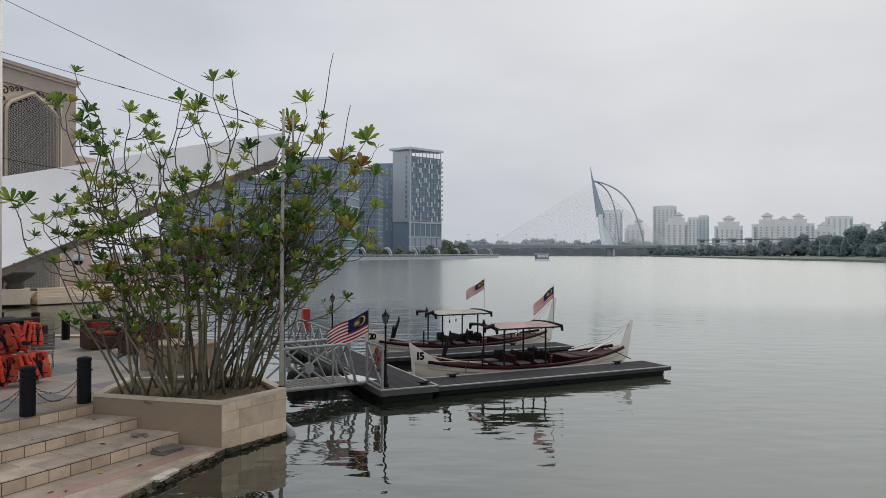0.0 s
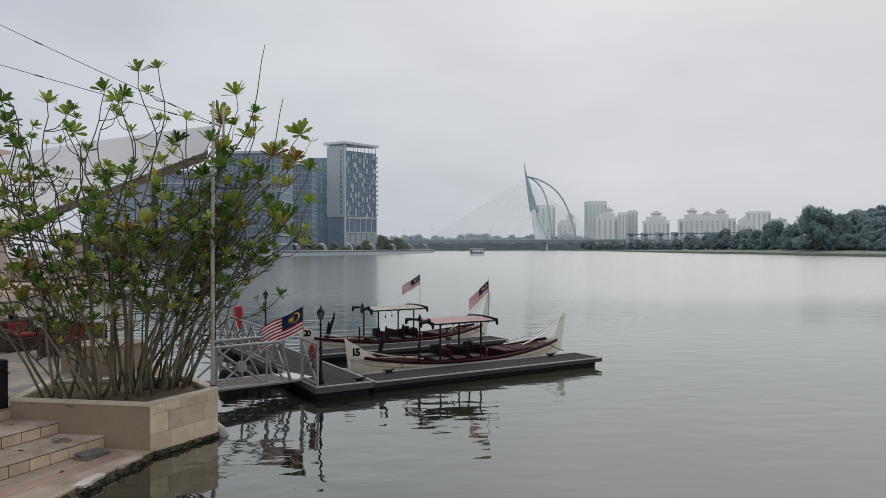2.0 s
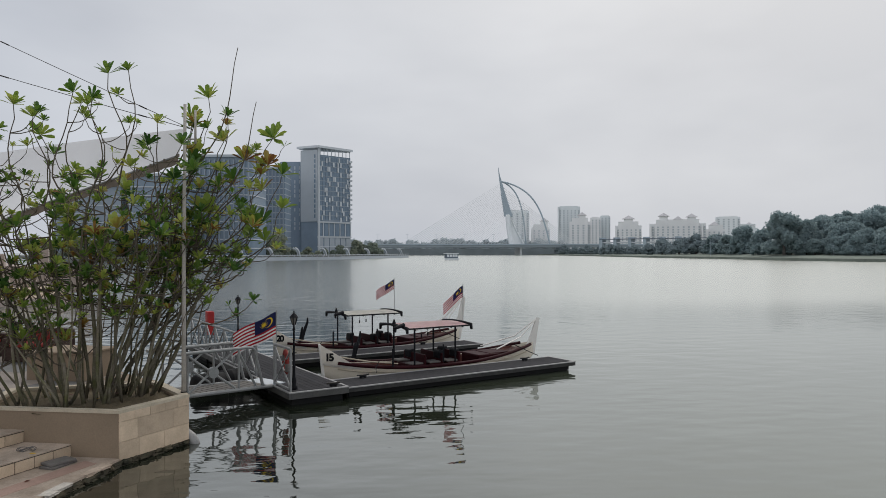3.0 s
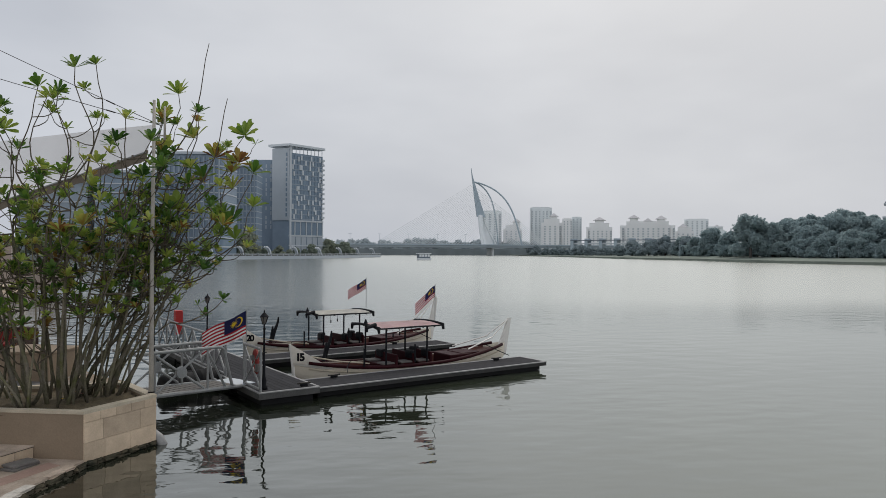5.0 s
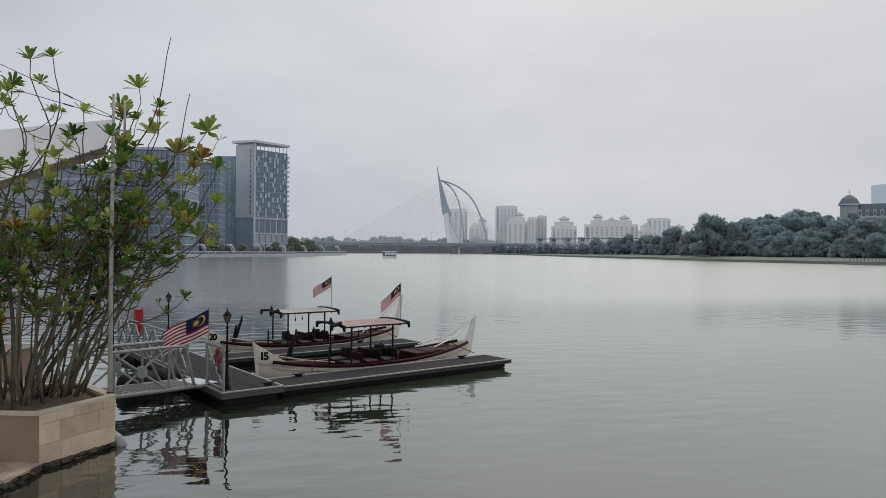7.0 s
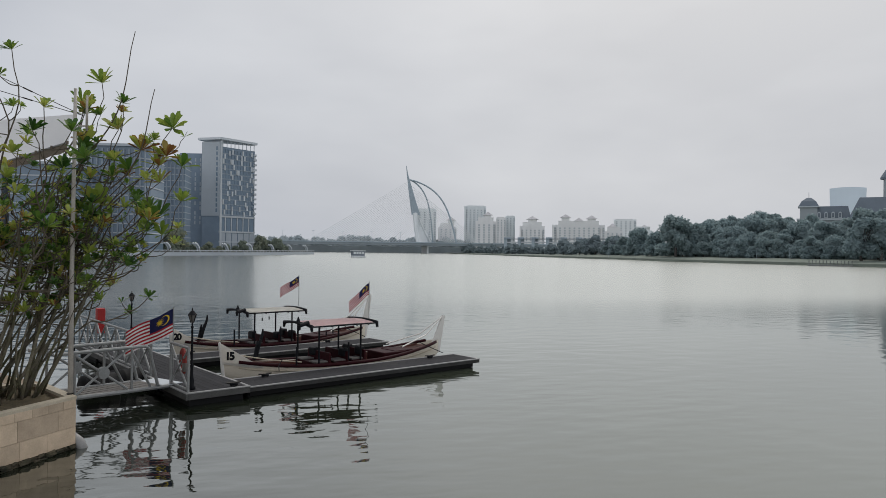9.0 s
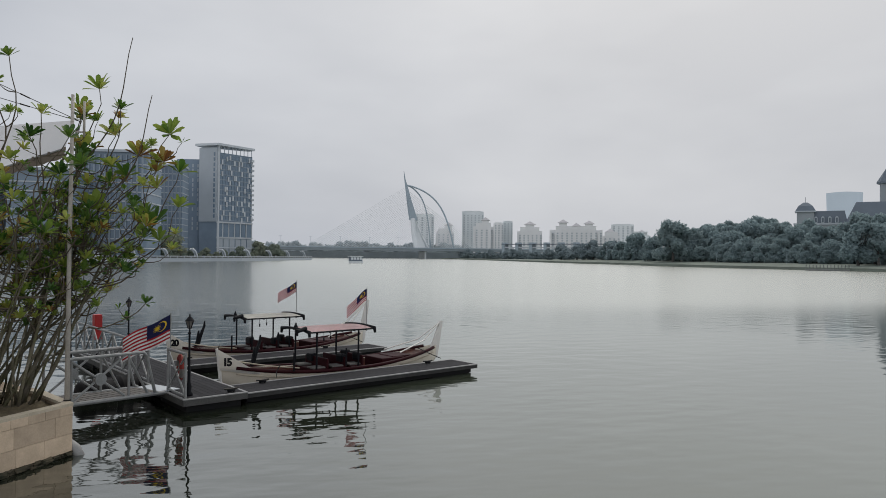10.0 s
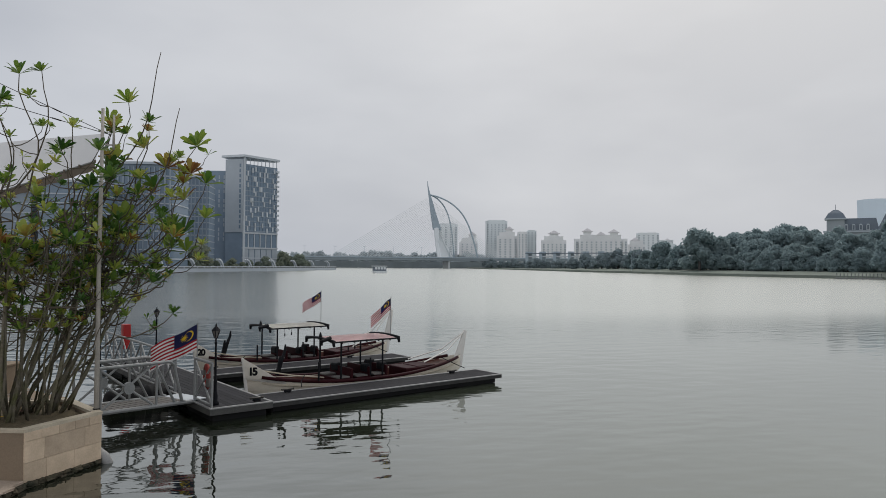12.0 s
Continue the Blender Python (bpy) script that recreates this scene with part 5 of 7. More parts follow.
for k in range(4):
    bm = bmesh.new()
    p, q = polar(-30.0, 51.6 + k * 0.45), polar(-21.0, 55.5 + k * 0.45)
    m = Matrix.Translation(p) @ pose(0, 0, 0, 0, 0, math.degrees(math.atan2((q - p).y, (q - p).x)))
    box(bm, (0, 0, 0.2), ((q - p).length, 3, 0.5 + 0.16 * (k + 1)), m, 0.01)
    single("quay_step_%s" % "abcd"[k], bm, M_SAND_PALE, "pale stone step of the opposite quay", "step", kind="structure")
block = thing("urn_wall", "low pale stone wall on the opposite quay", "wall", facing(-31.8, 51, 0.3))
bm = bmesh.new()
box(bm, (-3.2, -0.5, 0), (1.2, 1.6, 0.95), bevel=0.03)
part("body", bm, M_SAND_PALE, block)
urn = thing("stone_urn", "wide dark stone urn on the low wall", "urn", facing(-31.35, 51.6, 1.25))
bm = bmesh.new()
lathe(bm, [(0.5, 0), (0.55, 0.12), (0.38, 0.25), (0.5, 0.45), (0.95, 0.75), (1.15, 0.95), (1.2, 1.05), (1.05, 1.06)], 18)
part("bowl", bm, M_URN, urn, smooth=True)
for b, d in ((-26.9, 55.5), (-24.8, 57), (-23.2, 58)):
    pot = thing("planter_pot", "round stone pot on the opposite steps", "pot", facing(b, d, 1.1), "stone pots")
    bm = bmesh.new()
    lathe(bm, [(0.3, 0), (0.42, 0.2), (0.5, 0.55), (0.46, 0.6)], 12)
    part("bowl", bm, M_SAND, pot, smooth=True)
wall = thing("terrace_wall", "long low stone terrace wall beyond the opposite steps", "wall", facing(-24.0, 62, 0.5, -6), kind="structure")
bm = bmesh.new()
box(bm, (-4.5, 0, 0), (6.0, 0.6, 2.1), bevel=0.03)
part("body", bm, M_SAND, wall)
for k in range(4):
    bm = bmesh.new()
    box(bm, (-4.4 + k * 2.9, -0.3, 0), (-3.6 + k * 2.9, 0.7, 3.0 if k % 2 else 3.4), bevel=0.03)
    part("pier", bm, M_SAND, wall)

# ---------------------------------------------------------------- plaza furniture
def sofa(m, width):
    s = thing("sofa", "dark brown wicker sofa with red cushions", "sofa", m, "wicker seats")
    bm = bmesh.new()
    box(bm, (-width / 2, -0.4, 0.02), (width / 2, 0.4, 0.36), bevel=0.03)
    part("base", bm, M_WICKER, s)
    bm = bmesh.new()
    box(bm, (-width / 2, 0.24, 0.3), (width / 2, 0.4, 0.80), bevel=0.05)
    part("backrest", bm, M_WICKER, s)
    for x in (-width / 2, width / 2 - 0.16):
        bm = bmesh.new()
        box(bm, (x, -0.4, 0.3), (x + 0.16, 0.4, 0.60), bevel=0.04)
        part("arm", bm, M_WICKER, s)
    for x in (-0.3, 0.3) if width > 1.2 else (0,):
        bm = bmesh.new()
        box(bm, (x - 0.28, -0.36, 0.36), (x + 0.28, 0.22, 0.47), bevel=0.04)
        part("seat_cushion", bm, M_CUSHION, s)
        bm = bmesh.new()
        box(bm, (x - 0.26, 0.1, 0.47), (x + 0.26, 0.24, 0.76), pose(0, 0, 0, -8), bevel=0.05)
        part("back_cushion", bm, M_CUSHION, s)
    return s


sofa(pose(-9.66, 19.95, PLAZA_Z, 0, 0, 48), 0.95)
sofa(pose(-7.9, 19.0, PLAZA_Z, 0, 0, -20), 1.5)
sofa(pose(-12.05, 20.3, PLAZA_Z, 0, 0, 48), 0.95)

bench = thing("folding_chair", "grey weathered wooden slatted folding chair", "chair", pose(-9.32, 16.3, PLAZA_Z, 0, 0, 25) @ Matrix.Scale(0.88, 4))
for k in range(5):
    bm = bmesh.new()
    box(bm, (-0.3, -0.22 + k * 0.09, 0.42), (0.3, -0.15 + k * 0.09, 0.44), bevel=0.004)
    part("seat_slat", bm, M_GREYWOOD, bench)
    bm = bmesh.new()
    box(bm, (-0.3, 0.24 + k * 0.025, 0.48 + k * 0.085), (0.3, 0.26 + k * 0.025, 0.55 + k * 0.085), bevel=0.004)
    part("back_slat", bm, M_GREYWOOD, bench)
for x in (-0.27, 0.27):
    for p, q in (((x, -0.25, 0), (x, 0.28, 0.62)), ((x, 0.28, 0), (x, -0.22, 0.43)), ((x, 0.22, 0.42), (x, 0.38, 0.95))):
        bm = bmesh.new()
        tube(bm, [p, q], 0.018, 6)
        part("leg", bm, M_GREYWOOD, bench)

RACK = pose(-8.95, 14.35, PLAZA_Z, 0, 0, 62)
rack = thing("garment_rack", "galvanised tube rack for life jackets", "rack", RACK)
for x in (-1.4, 0.55):
    for y in (-0.25, 0.25):
        bm = bmesh.new()
        tube(bm, [(x, y, 0), (x, y * 0.5, 1.22)], 0.018, 8)
        part("upright", bm, M_GALV, rack)
for z, y in ((1.20, 0.125), (1.20, -0.125), (0.60, -0.20), (0.08, -0.245), (0.60, 0.20)):
    bm = bmesh.new()
    tube(bm, [(-1.45, y, z), (0.6, y, z)], 0.016, 8)
    part("rail", bm, M_GALV, rack)


def life_jacket_meshes():
    bm = bmesh.new()
    for s in (-1, 1):
        box(bm, (0.02 * s, -0.09, -0.58), (0.23 * s, -0.03, -0.16), bevel=0.025)
        box(bm, (0.06 * s, -0.08, -0.18), (0.20 * s, -0.02, 0.02), bevel=0.025)
    box(bm, (-0.22, 0.03, -0.56), (0.22, 0.09, 0.0), bevel=0.025)
    box(bm, (-0.16, -0.05, -0.02), (0.16, 0.07, 0.05), bevel=0.025)
    bmesh.ops.subdivide_edges(bm, edges=bm.edges[:], cuts=1, use_grid_fill=True)
    for v in bm.verts:
        v.co += Vector((0.035 * noise.noise(v.co * 6), 0.05 * noise.noise(v.co * 7 + Vector((3, 1, 0))), 0.03 * noise.noise(v.co * 6 + Vector((0, 5, 2)))))
    body = mesh("vest", bm, M_ORANGE)
    bm = bmesh.new()
    for z in (-0.28, -0.47):
        box(bm, (-0.235, -0.098, z - 0.011), (0.235, -0.088, z + 0.011))
    box(bm, (-0.02, -0.097, -0.56), (0.02, -0.06, -0.16))
    for s in (-1, 1):
        box(bm, (-0.018, -0.104, -0.5), (0.018, -0.090, -0.08), pose(0.11 * s, 0, 0, 0, 16 * s, 0))
        box(bm, (0.222 * s, -0.08, -0.53), (0.242 * s, 0.08, -0.45))
    straps = mesh("strap", bm, M_BLACK)
    return body, straps


vest_me, strap_me = life_jacket_meshes()
rnd = random.Random(12)
for row, (z, y) in enumerate(((1.20, -0.14), (0.60, -0.24))):
    for k in range(11):
        m = RACK @ pose(-1.36 + k * 0.19, y + rnd.uniform(-0.03, 0.03), z, rnd.uniform(-20, 20), rnd.uniform(-24, 24), rnd.uniform(-70, 70)) @ Matrix.Scale(rnd.uniform(0.74, 1.0), 4)
        lj = thing("life_jacket", "orange life jacket with black straps hung on a rack", "life jacket", m, "hanging life jackets")
        for nm, me in (("vest", vest_me), ("strap", strap_me)):
            o = new(nm, me)
            o.parent = lj
bm = bmesh.new()
box(bm, (-1.3, -0.25, 0), (0.3, 0.22, 0.16), bevel=0.07)
for v in bm.verts:
    v.co += Vector((0, 0, 0.08 * noise.noise(v.co * 5)))
single("tarpaulin", bm, M_BLACK, "folded black tarpaulin on the rack top", "tarpaulin", RACK @ pose(0, 0, 1.22))


# ---------------------------------------------------------------- floating jetty
DOCK = pose(-0.15, 16.78, 0, 0, 0, 25.3)
DECK_Z = 0.42


def pontoon(name, lo, hi, z, label, plank_along_x, plank=0.14, face=0.11, face_mat=M_TRIM):
    p = thing(name, label, "jetty", DOCK)
    (x0, y0), (x1, y1) = lo, hi
    bm = bmesh.new()
    box(bm, (x0 + 0.05, y0 + 0.05, z - 0.12), (x1 - 0.05, y1 - 0.05, z - 0.012))
    part("deck_base", bm, M_RUBBER, p)
    n = int(round(((y1 - y0) if plank_along_x else (x1 - x0)) / plank))
    for k in range(n):
        bm = bmesh.new()
        if plank_along_x:
            w = (y1 - y0) / n
            box(bm, (x0, y0 + k * w + 0.004, z - 0.02), (x1, y0 + (k + 1) * w - 0.004, z))
        else:
            w = (x1 - x0) / n
            box(bm, (x0 + k * w + 0.004, y0, z - 0.02), (x0 + (k + 1) * w - 0.004, y1, z))
        part("deck_board", bm, M_DECK, p)
    for a, b in (((x0, y0 - 0.05), (x1, y0)), ((x0, y1), (x1, y1 + 0.05)), ((x0 - 0.05, y0 - 0.05), (x0, y1 + 0.05)), ((x1, y0 - 0.05), (x1 + 0.05, y1 + 0.05))):
        bm = bmesh.new()
        box(bm, (*a, z - face), (*b, z - 0.012), bevel=0.006)
        part("fascia", bm, face_mat, p, "grey weathered side beam")
        bm = bmesh.new()
        box(bm, (a[0] - 0.006, a[1] - 0.006, z - 0.014), (b[0] + 0.006, b[1] + 0.006, z + 0.014), bevel=0.006)
        part("edge_strip", bm, M_STRIP, p, "pale rubbing strip")
        bm = bmesh.new()
        cx, cy = (x0 + x1) / 2, (y0 + y1) / 2
        pull = [(v + 0.14 * ((c > v) - (c < v))) for v, c in ((a[0], cx), (a[1], cy), (b[0], cx), (b[1], cy))]
        box(bm, (pull[0], pull[1], z - face - 0.13), (pull[2], pull[3], z - face - 0.005))
        part("lower_beam", bm, M_RUBBER, p)
    return p


def floats(p, spots):
    for x0, y0, x1, y1, z1 in spots:
        bm = bmesh.new()
        box(bm, (x0, y0, -0.35), (x1, y1, z1), bevel=0.03)
        part("float", bm, M_RUBBER, p, "black plastic float")


main = pontoon("main_pontoon", (-1.38, 0), (0, 9.6), DECK_Z, "grey decked main pontoon of the floating jetty", False, face=0.15, face_mat=M_FACE)
floats(main, [(-1.33, 0.08, -0.05, 1.7, 0.25), (-1.33, 2.3, -0.05, 4.2, 0.25), (-1.33, 5.0, -0.05, 7.0, 0.25), (-1.33, 7.6, -0.05, 9.5, 0.25)])
near_finger = pontoon("finger_pontoon", (0.06, 0.10), (7.32, 1.18), DECK_Z - 0.05, "narrow grey decked finger pontoon", True)
floats(near_finger, [(0.12, 0.22, 2.6, 1.1, 0.2), (2.62, 0.22, 5.0, 1.1, 0.2), (5.75, 0.2, 7.2, 1.1, 0.2)])
far_finger = pontoon("finger_pontoon", (0.06, 4.85), (7.42, 5.93), DECK_Z - 0.05, "narrow grey decked finger pontoon", True)
floats(far_finger, [(0.2, 4.95, 2.4, 5.85, 0.2), (2.42, 4.95, 4.8, 5.85, 0.2), (6.0, 4.95, 7.1, 5.85, 0.2)])


def rail_panel(name, a, b, height, label, cross=True, parent_m=DOCK, disc=False, posts=2):
    """A galvanised railing from a to b with crossed braces."""
    r = thing(name, label, "railing", parent_m, "jetty railings")
    a, b = Vector(a), Vector(b)
    up = Vector((0, 0, height))
    n = posts
    for k in range(n):
        p = a.lerp(b, k / (n - 1))
        bm = bmesh.new()
        tube(bm, [p, p + up], 0.03, 8)
        part("post", bm, M_GALV, r)
    for h in (1.0, 0.07):
        bm = bmesh.new()
        tube(bm, [a + up * h, b + up * h], 0.035 if h == 1 else 0.026, 8)
        part("rail", bm, M_GALV, r)
    for k in range(n - 1):
        p, q = a.lerp(b, k / (n - 1)), a.lerp(b, (k + 1) / (n - 1))
        if cross:
            for u, v in ((p + up * 0.07, q + up * 0.97), (p + up * 0.97, q + up * 0.07)):
                bm = bmesh.new()
                tube(bm, [u, v], 0.024, 6)
                part("brace", bm, M_GALV, r)
        if disc:
            c = (p + q) / 2 + up * 0.52
            out = (q - p).cross(Vector((0, 0, 1))).normalized() * 0.04
            bm = bmesh.new()
            tube(bm, [c - out, c + out], 0.115, 18)
            part("disc", bm, M_GALV, r)
    return r


rail_panel("railing", (-1.36, 0.03, DECK_Z), (-1.36, 1.12, DECK_Z), 0.98, "short galvanised railing with crossed braces at the jetty corner")
rail_panel("railing", (-1.36, 2.5, DECK_Z), (-1.36, 9.5, DECK_Z), 0.94, "long galvanised railing with crossed braces along the jetty", posts=8)

# gangway
GANG = Matrix.Translation((-3.55, 15.45, 0)) @ pose(0, 0, 0, 0, 0, math.degrees(math.atan2(1.5, 1.6)))
gang = thing("gangway", "galvanised gangway ramp with ribbed deck and crossed railings", "gangway", GANG)
GL = 2.25
for k in range(16):
    bm = bmesh.new()
    x = -0.3 + k * (GL + 0.3) / 16
    box(bm, (x, 0.0, 0.54 - 0.05 * x), (x + 0.115, 0.96, 0.57 - 0.05 * x), bevel=0.006)
    part("deck_slat", bm, M_GREYWOOD, gang)
for y, e in ((-0.03, 0.0), (0.98, 0.18)):
    bm = bmesh.new()
    tube(bm, [(-0.3, y, 0.56), (GL, y, 0.45)], 0.045, 8)
    part("beam", bm, M_GALV, gang)
    bm = bmesh.new()
    tube(bm, [(-0.3, y, 1.46), (1.62 + e, y, 1.42), (1.70 + e, y, 1.40), (1.76 + e, y, 1.34), (1.98 + e, y, 0.52), (2.08 + e, y, 0.46)], 0.036, 8)
    part("handrail", bm, M_GALV, gang)
    for p, q in (((0.07, y, 0.55), (0.07, y, 1.45)), ((1.34, y, 0.50), (1.34, y, 1.42)), ((0.07, y, 0.58), (1.24, y, 1.40)), ((0.07, y, 1.40), (1.24, y, 0.55)), ((1.36, y, 1.30), (1.80, y, 0.50))):
        bm = bmesh.new()
        tube(bm, [p, q], 0.027, 6)
        part("brace", bm, M_GALV, gang)
    bm = bmesh.new()
    tube(bm, [(0.68, y - 0.04, 0.97), (0.68, y + 0.04, 0.97)], 0.125, 18)
    part("disc", bm, M_GALV, gang)
bm = bmesh.new()
box(bm, (GL - 0.02, 0.05, 0.44), (GL + 0.45, 1.0, 0.462), bevel=0.004)
part("hinge_plate", bm, M_PANEL, gang, "pale metal hinge plate")
for x, y in ((-3.55, 18.15), (-3.05, 18.75)):
    drum = thing("fender_drum", "black plastic fender drum floating beside the gangway", "drum", pose(x, y, 0.28, 0, 90, 35), "fender drums")
    bm = bmesh.new()
    lathe(bm, [(0.22, -0.42), (0.30, -0.36), (0.30, -0.14), (0.315, -0.12), (0.30, -0.10), (0.30, 0.10), (0.315, 0.12), (0.30, 0.14), (0.30, 0.36), (0.22, 0.42)], 16)
    part("body", bm, M_RUBBER, drum, smooth=True)


def lamp_post(m, height):
    l = thing("lamp_post", "small black cast lamp post with a lantern", "lamp", m, "jetty lamps")
    bm = bmesh.new()
    lathe(bm, [(0.085, 0), (0.085, 0.05), (0.05, 0.10), (0.06, 0.2), (0.035, 0.30), (0.03, 0.5), (0.045, 0.53), (0.028, 0.56), (0.022, height - 0.35), (0.04, height - 0.33), (0.02, height - 0.30), (0.02, height - 0.22)], 10)
    part("column", bm, M_BLACK, l, smooth=True)
    bm = bmesh.new()
    lathe(bm, [(0.03, height - 0.22), (0.085, height - 0.05)], 6)
    part("lantern_glass", bm, M_GREYWOOD, l, "cloudy lantern glass")
    for k in range(6):
        a = k * math.pi / 3
        bm = bmesh.new()
        tube(bm, [(0.035 * math.cos(a), 0.035 * math.sin(a), height - 0.225), (0.092 * math.cos(a), 0.092 * math.sin(a), height - 0.045)], 0.008, 4)
        part("lantern_bar", bm, M_BLACK, l)
    bm = bmesh.new()
    lathe(bm, [(0.105, height - 0.05), (0.09, height - 0.03), (0.04, height + 0.03), (0.015, height + 0.05), (0.018, height + 0.08), (0.004, height + 0.11)], 10)
    part("cap", bm, M_BLACK, l)
    return l


lamp_post(DOCK @ pose(-1.16, 0.36, DECK_Z), 1.72)
lamp_post(DOCK @ pose(0.05, 8.9, DECK_Z), 1.62)
lamp_post(DOCK @ pose(-1.35, 10.3, 0.0), 1.95)
pile = thing("mooring_pile", "black mooring pile beside the pontoon", "pile", DOCK @ pose(-1.35, 10.3, -0.8))
bm = bmesh.new()
tube(bm, [(0, 0, 0), (0, 0, 0.82)], 0.09, 12)
part("shaft", bm, M_RUBBER, pile)
ext = thing("red_cabinet", "upright red fire equipment cabinet on the railing", "cabinet", DOCK @ pose(-1.26, 7.7, DECK_Z))
bm = bmesh.new()
box(bm, (-0.05, -0.14, 0.55), (0.16, 0.14, 1.30), bevel=0.015)
part("body", bm, M_RED, ext)
bm = bmesh.new()
box(bm, (0.16, -0.115, 0.6), (0.17, 0.115, 1.25), bevel=0.004)
part("door", bm, M_RED, ext)
bm = bmesh.new()
tube(bm, [(0.05, 0, -0.0), (0.05, 0, 0.56)], 0.025, 8)
part("stand", bm, M_CHAIN, ext)
buoy = thing("life_ring", "faded red and white life ring hung on the railing", "life ring", DOCK @ pose(-1.29, 0.55, DECK_Z + 0.62, 90, 0, 78))
for k in range(8):
    bm = bmesh.new()
    g = [[((0.24 + 0.06 * math.cos(v)) * math.cos(u), (0.24 + 0.06 * math.cos(v)) * math.sin(u), 0.05 * math.sin(v)) for v in (j * math.pi / 4 for j in range(9))] for u in ((k + i / 4) * math.pi / 4 for i in range(5))]
    sheet(bm, g)
    part("segment", bm, M_CUSHION if k % 4 else M_GREYWOOD, buoy, smooth=True)


def cleat(x, y, z):
    c = thing("cleat", "small dark mooring cleat with rope turns", "cleat", DOCK @ pose(x, y, z), "jetty cleats")
    bm = bmesh.new()
    for s in (-0.06, 0.06):
        tube(bm, [(s, 0, 0), (s, 0, 0.07)], 0.018, 6)
    tube(bm, [(-0.17, 0, 0.085), (0, 0, 0.075), (0.17, 0, 0.085)], 0.02, 6)
    part("horn", bm, M_CHAIN, c)
    bm = bmesh.new()
    tube(bm, [(0.09 * math.cos(t), 0.06 * math.sin(t), 0.02 + 0.012 * t / 3) for t in (q * 0.5 for q in range(28))], 0.014, 5)
    part("rope", bm, M_BLACK, c)
    return c


for x, y, z in ((-0.25, 0.18, DECK_Z), (0.95, 1.05, DECK_Z - 0.05), (6.25, 1.02, DECK_Z - 0.05), (5.6, 5.8, DECK_Z - 0.05), (0.8, 5.8, DECK_Z - 0.05)):
    cleat(x, y, z)


# ---------------------------------------------------------------- boats
def stations(length):
    """Half-beam, keel and sheer heights along the hull, bow at 0."""
    out = []
    for k in range(25):
        u = k / 24
        beam = 0.74 * max(0.0, math.sin(math.pi * u)) ** 0.62 + 0.035
        sheer = 0.37 + 0.30 * abs(1 - u / 0.42) ** 2.0 * (u < 0.42) + 0.32 * max(0, (u - 0.55) / 0.45) ** 1.8
        keel = -0.16 + 0.34 * max(0, 1 - u / 0.08) ** 2 + 0.40 * max(0, (u - 0.88) / 0.12) ** 2
        out.append((u * length, beam, keel, sheer))
    return out


def number_mesh(text, size, mat):
    cu = bpy.data.curves.new("number", "FONT")
    cu.body, cu.size, cu.extrude, cu.offset = text, size, 0.003, 0.014
    cu.space_character = 0.78
    cu.align_x, cu.align_y = "CENTER", "CENTER"
    ob = bpy.data.objects.new("number", cu)
    me = bpy.data.meshes.new_from_object(ob)
    bpy.data.objects.remove(ob)
    me.materials.append(mat)
    return me


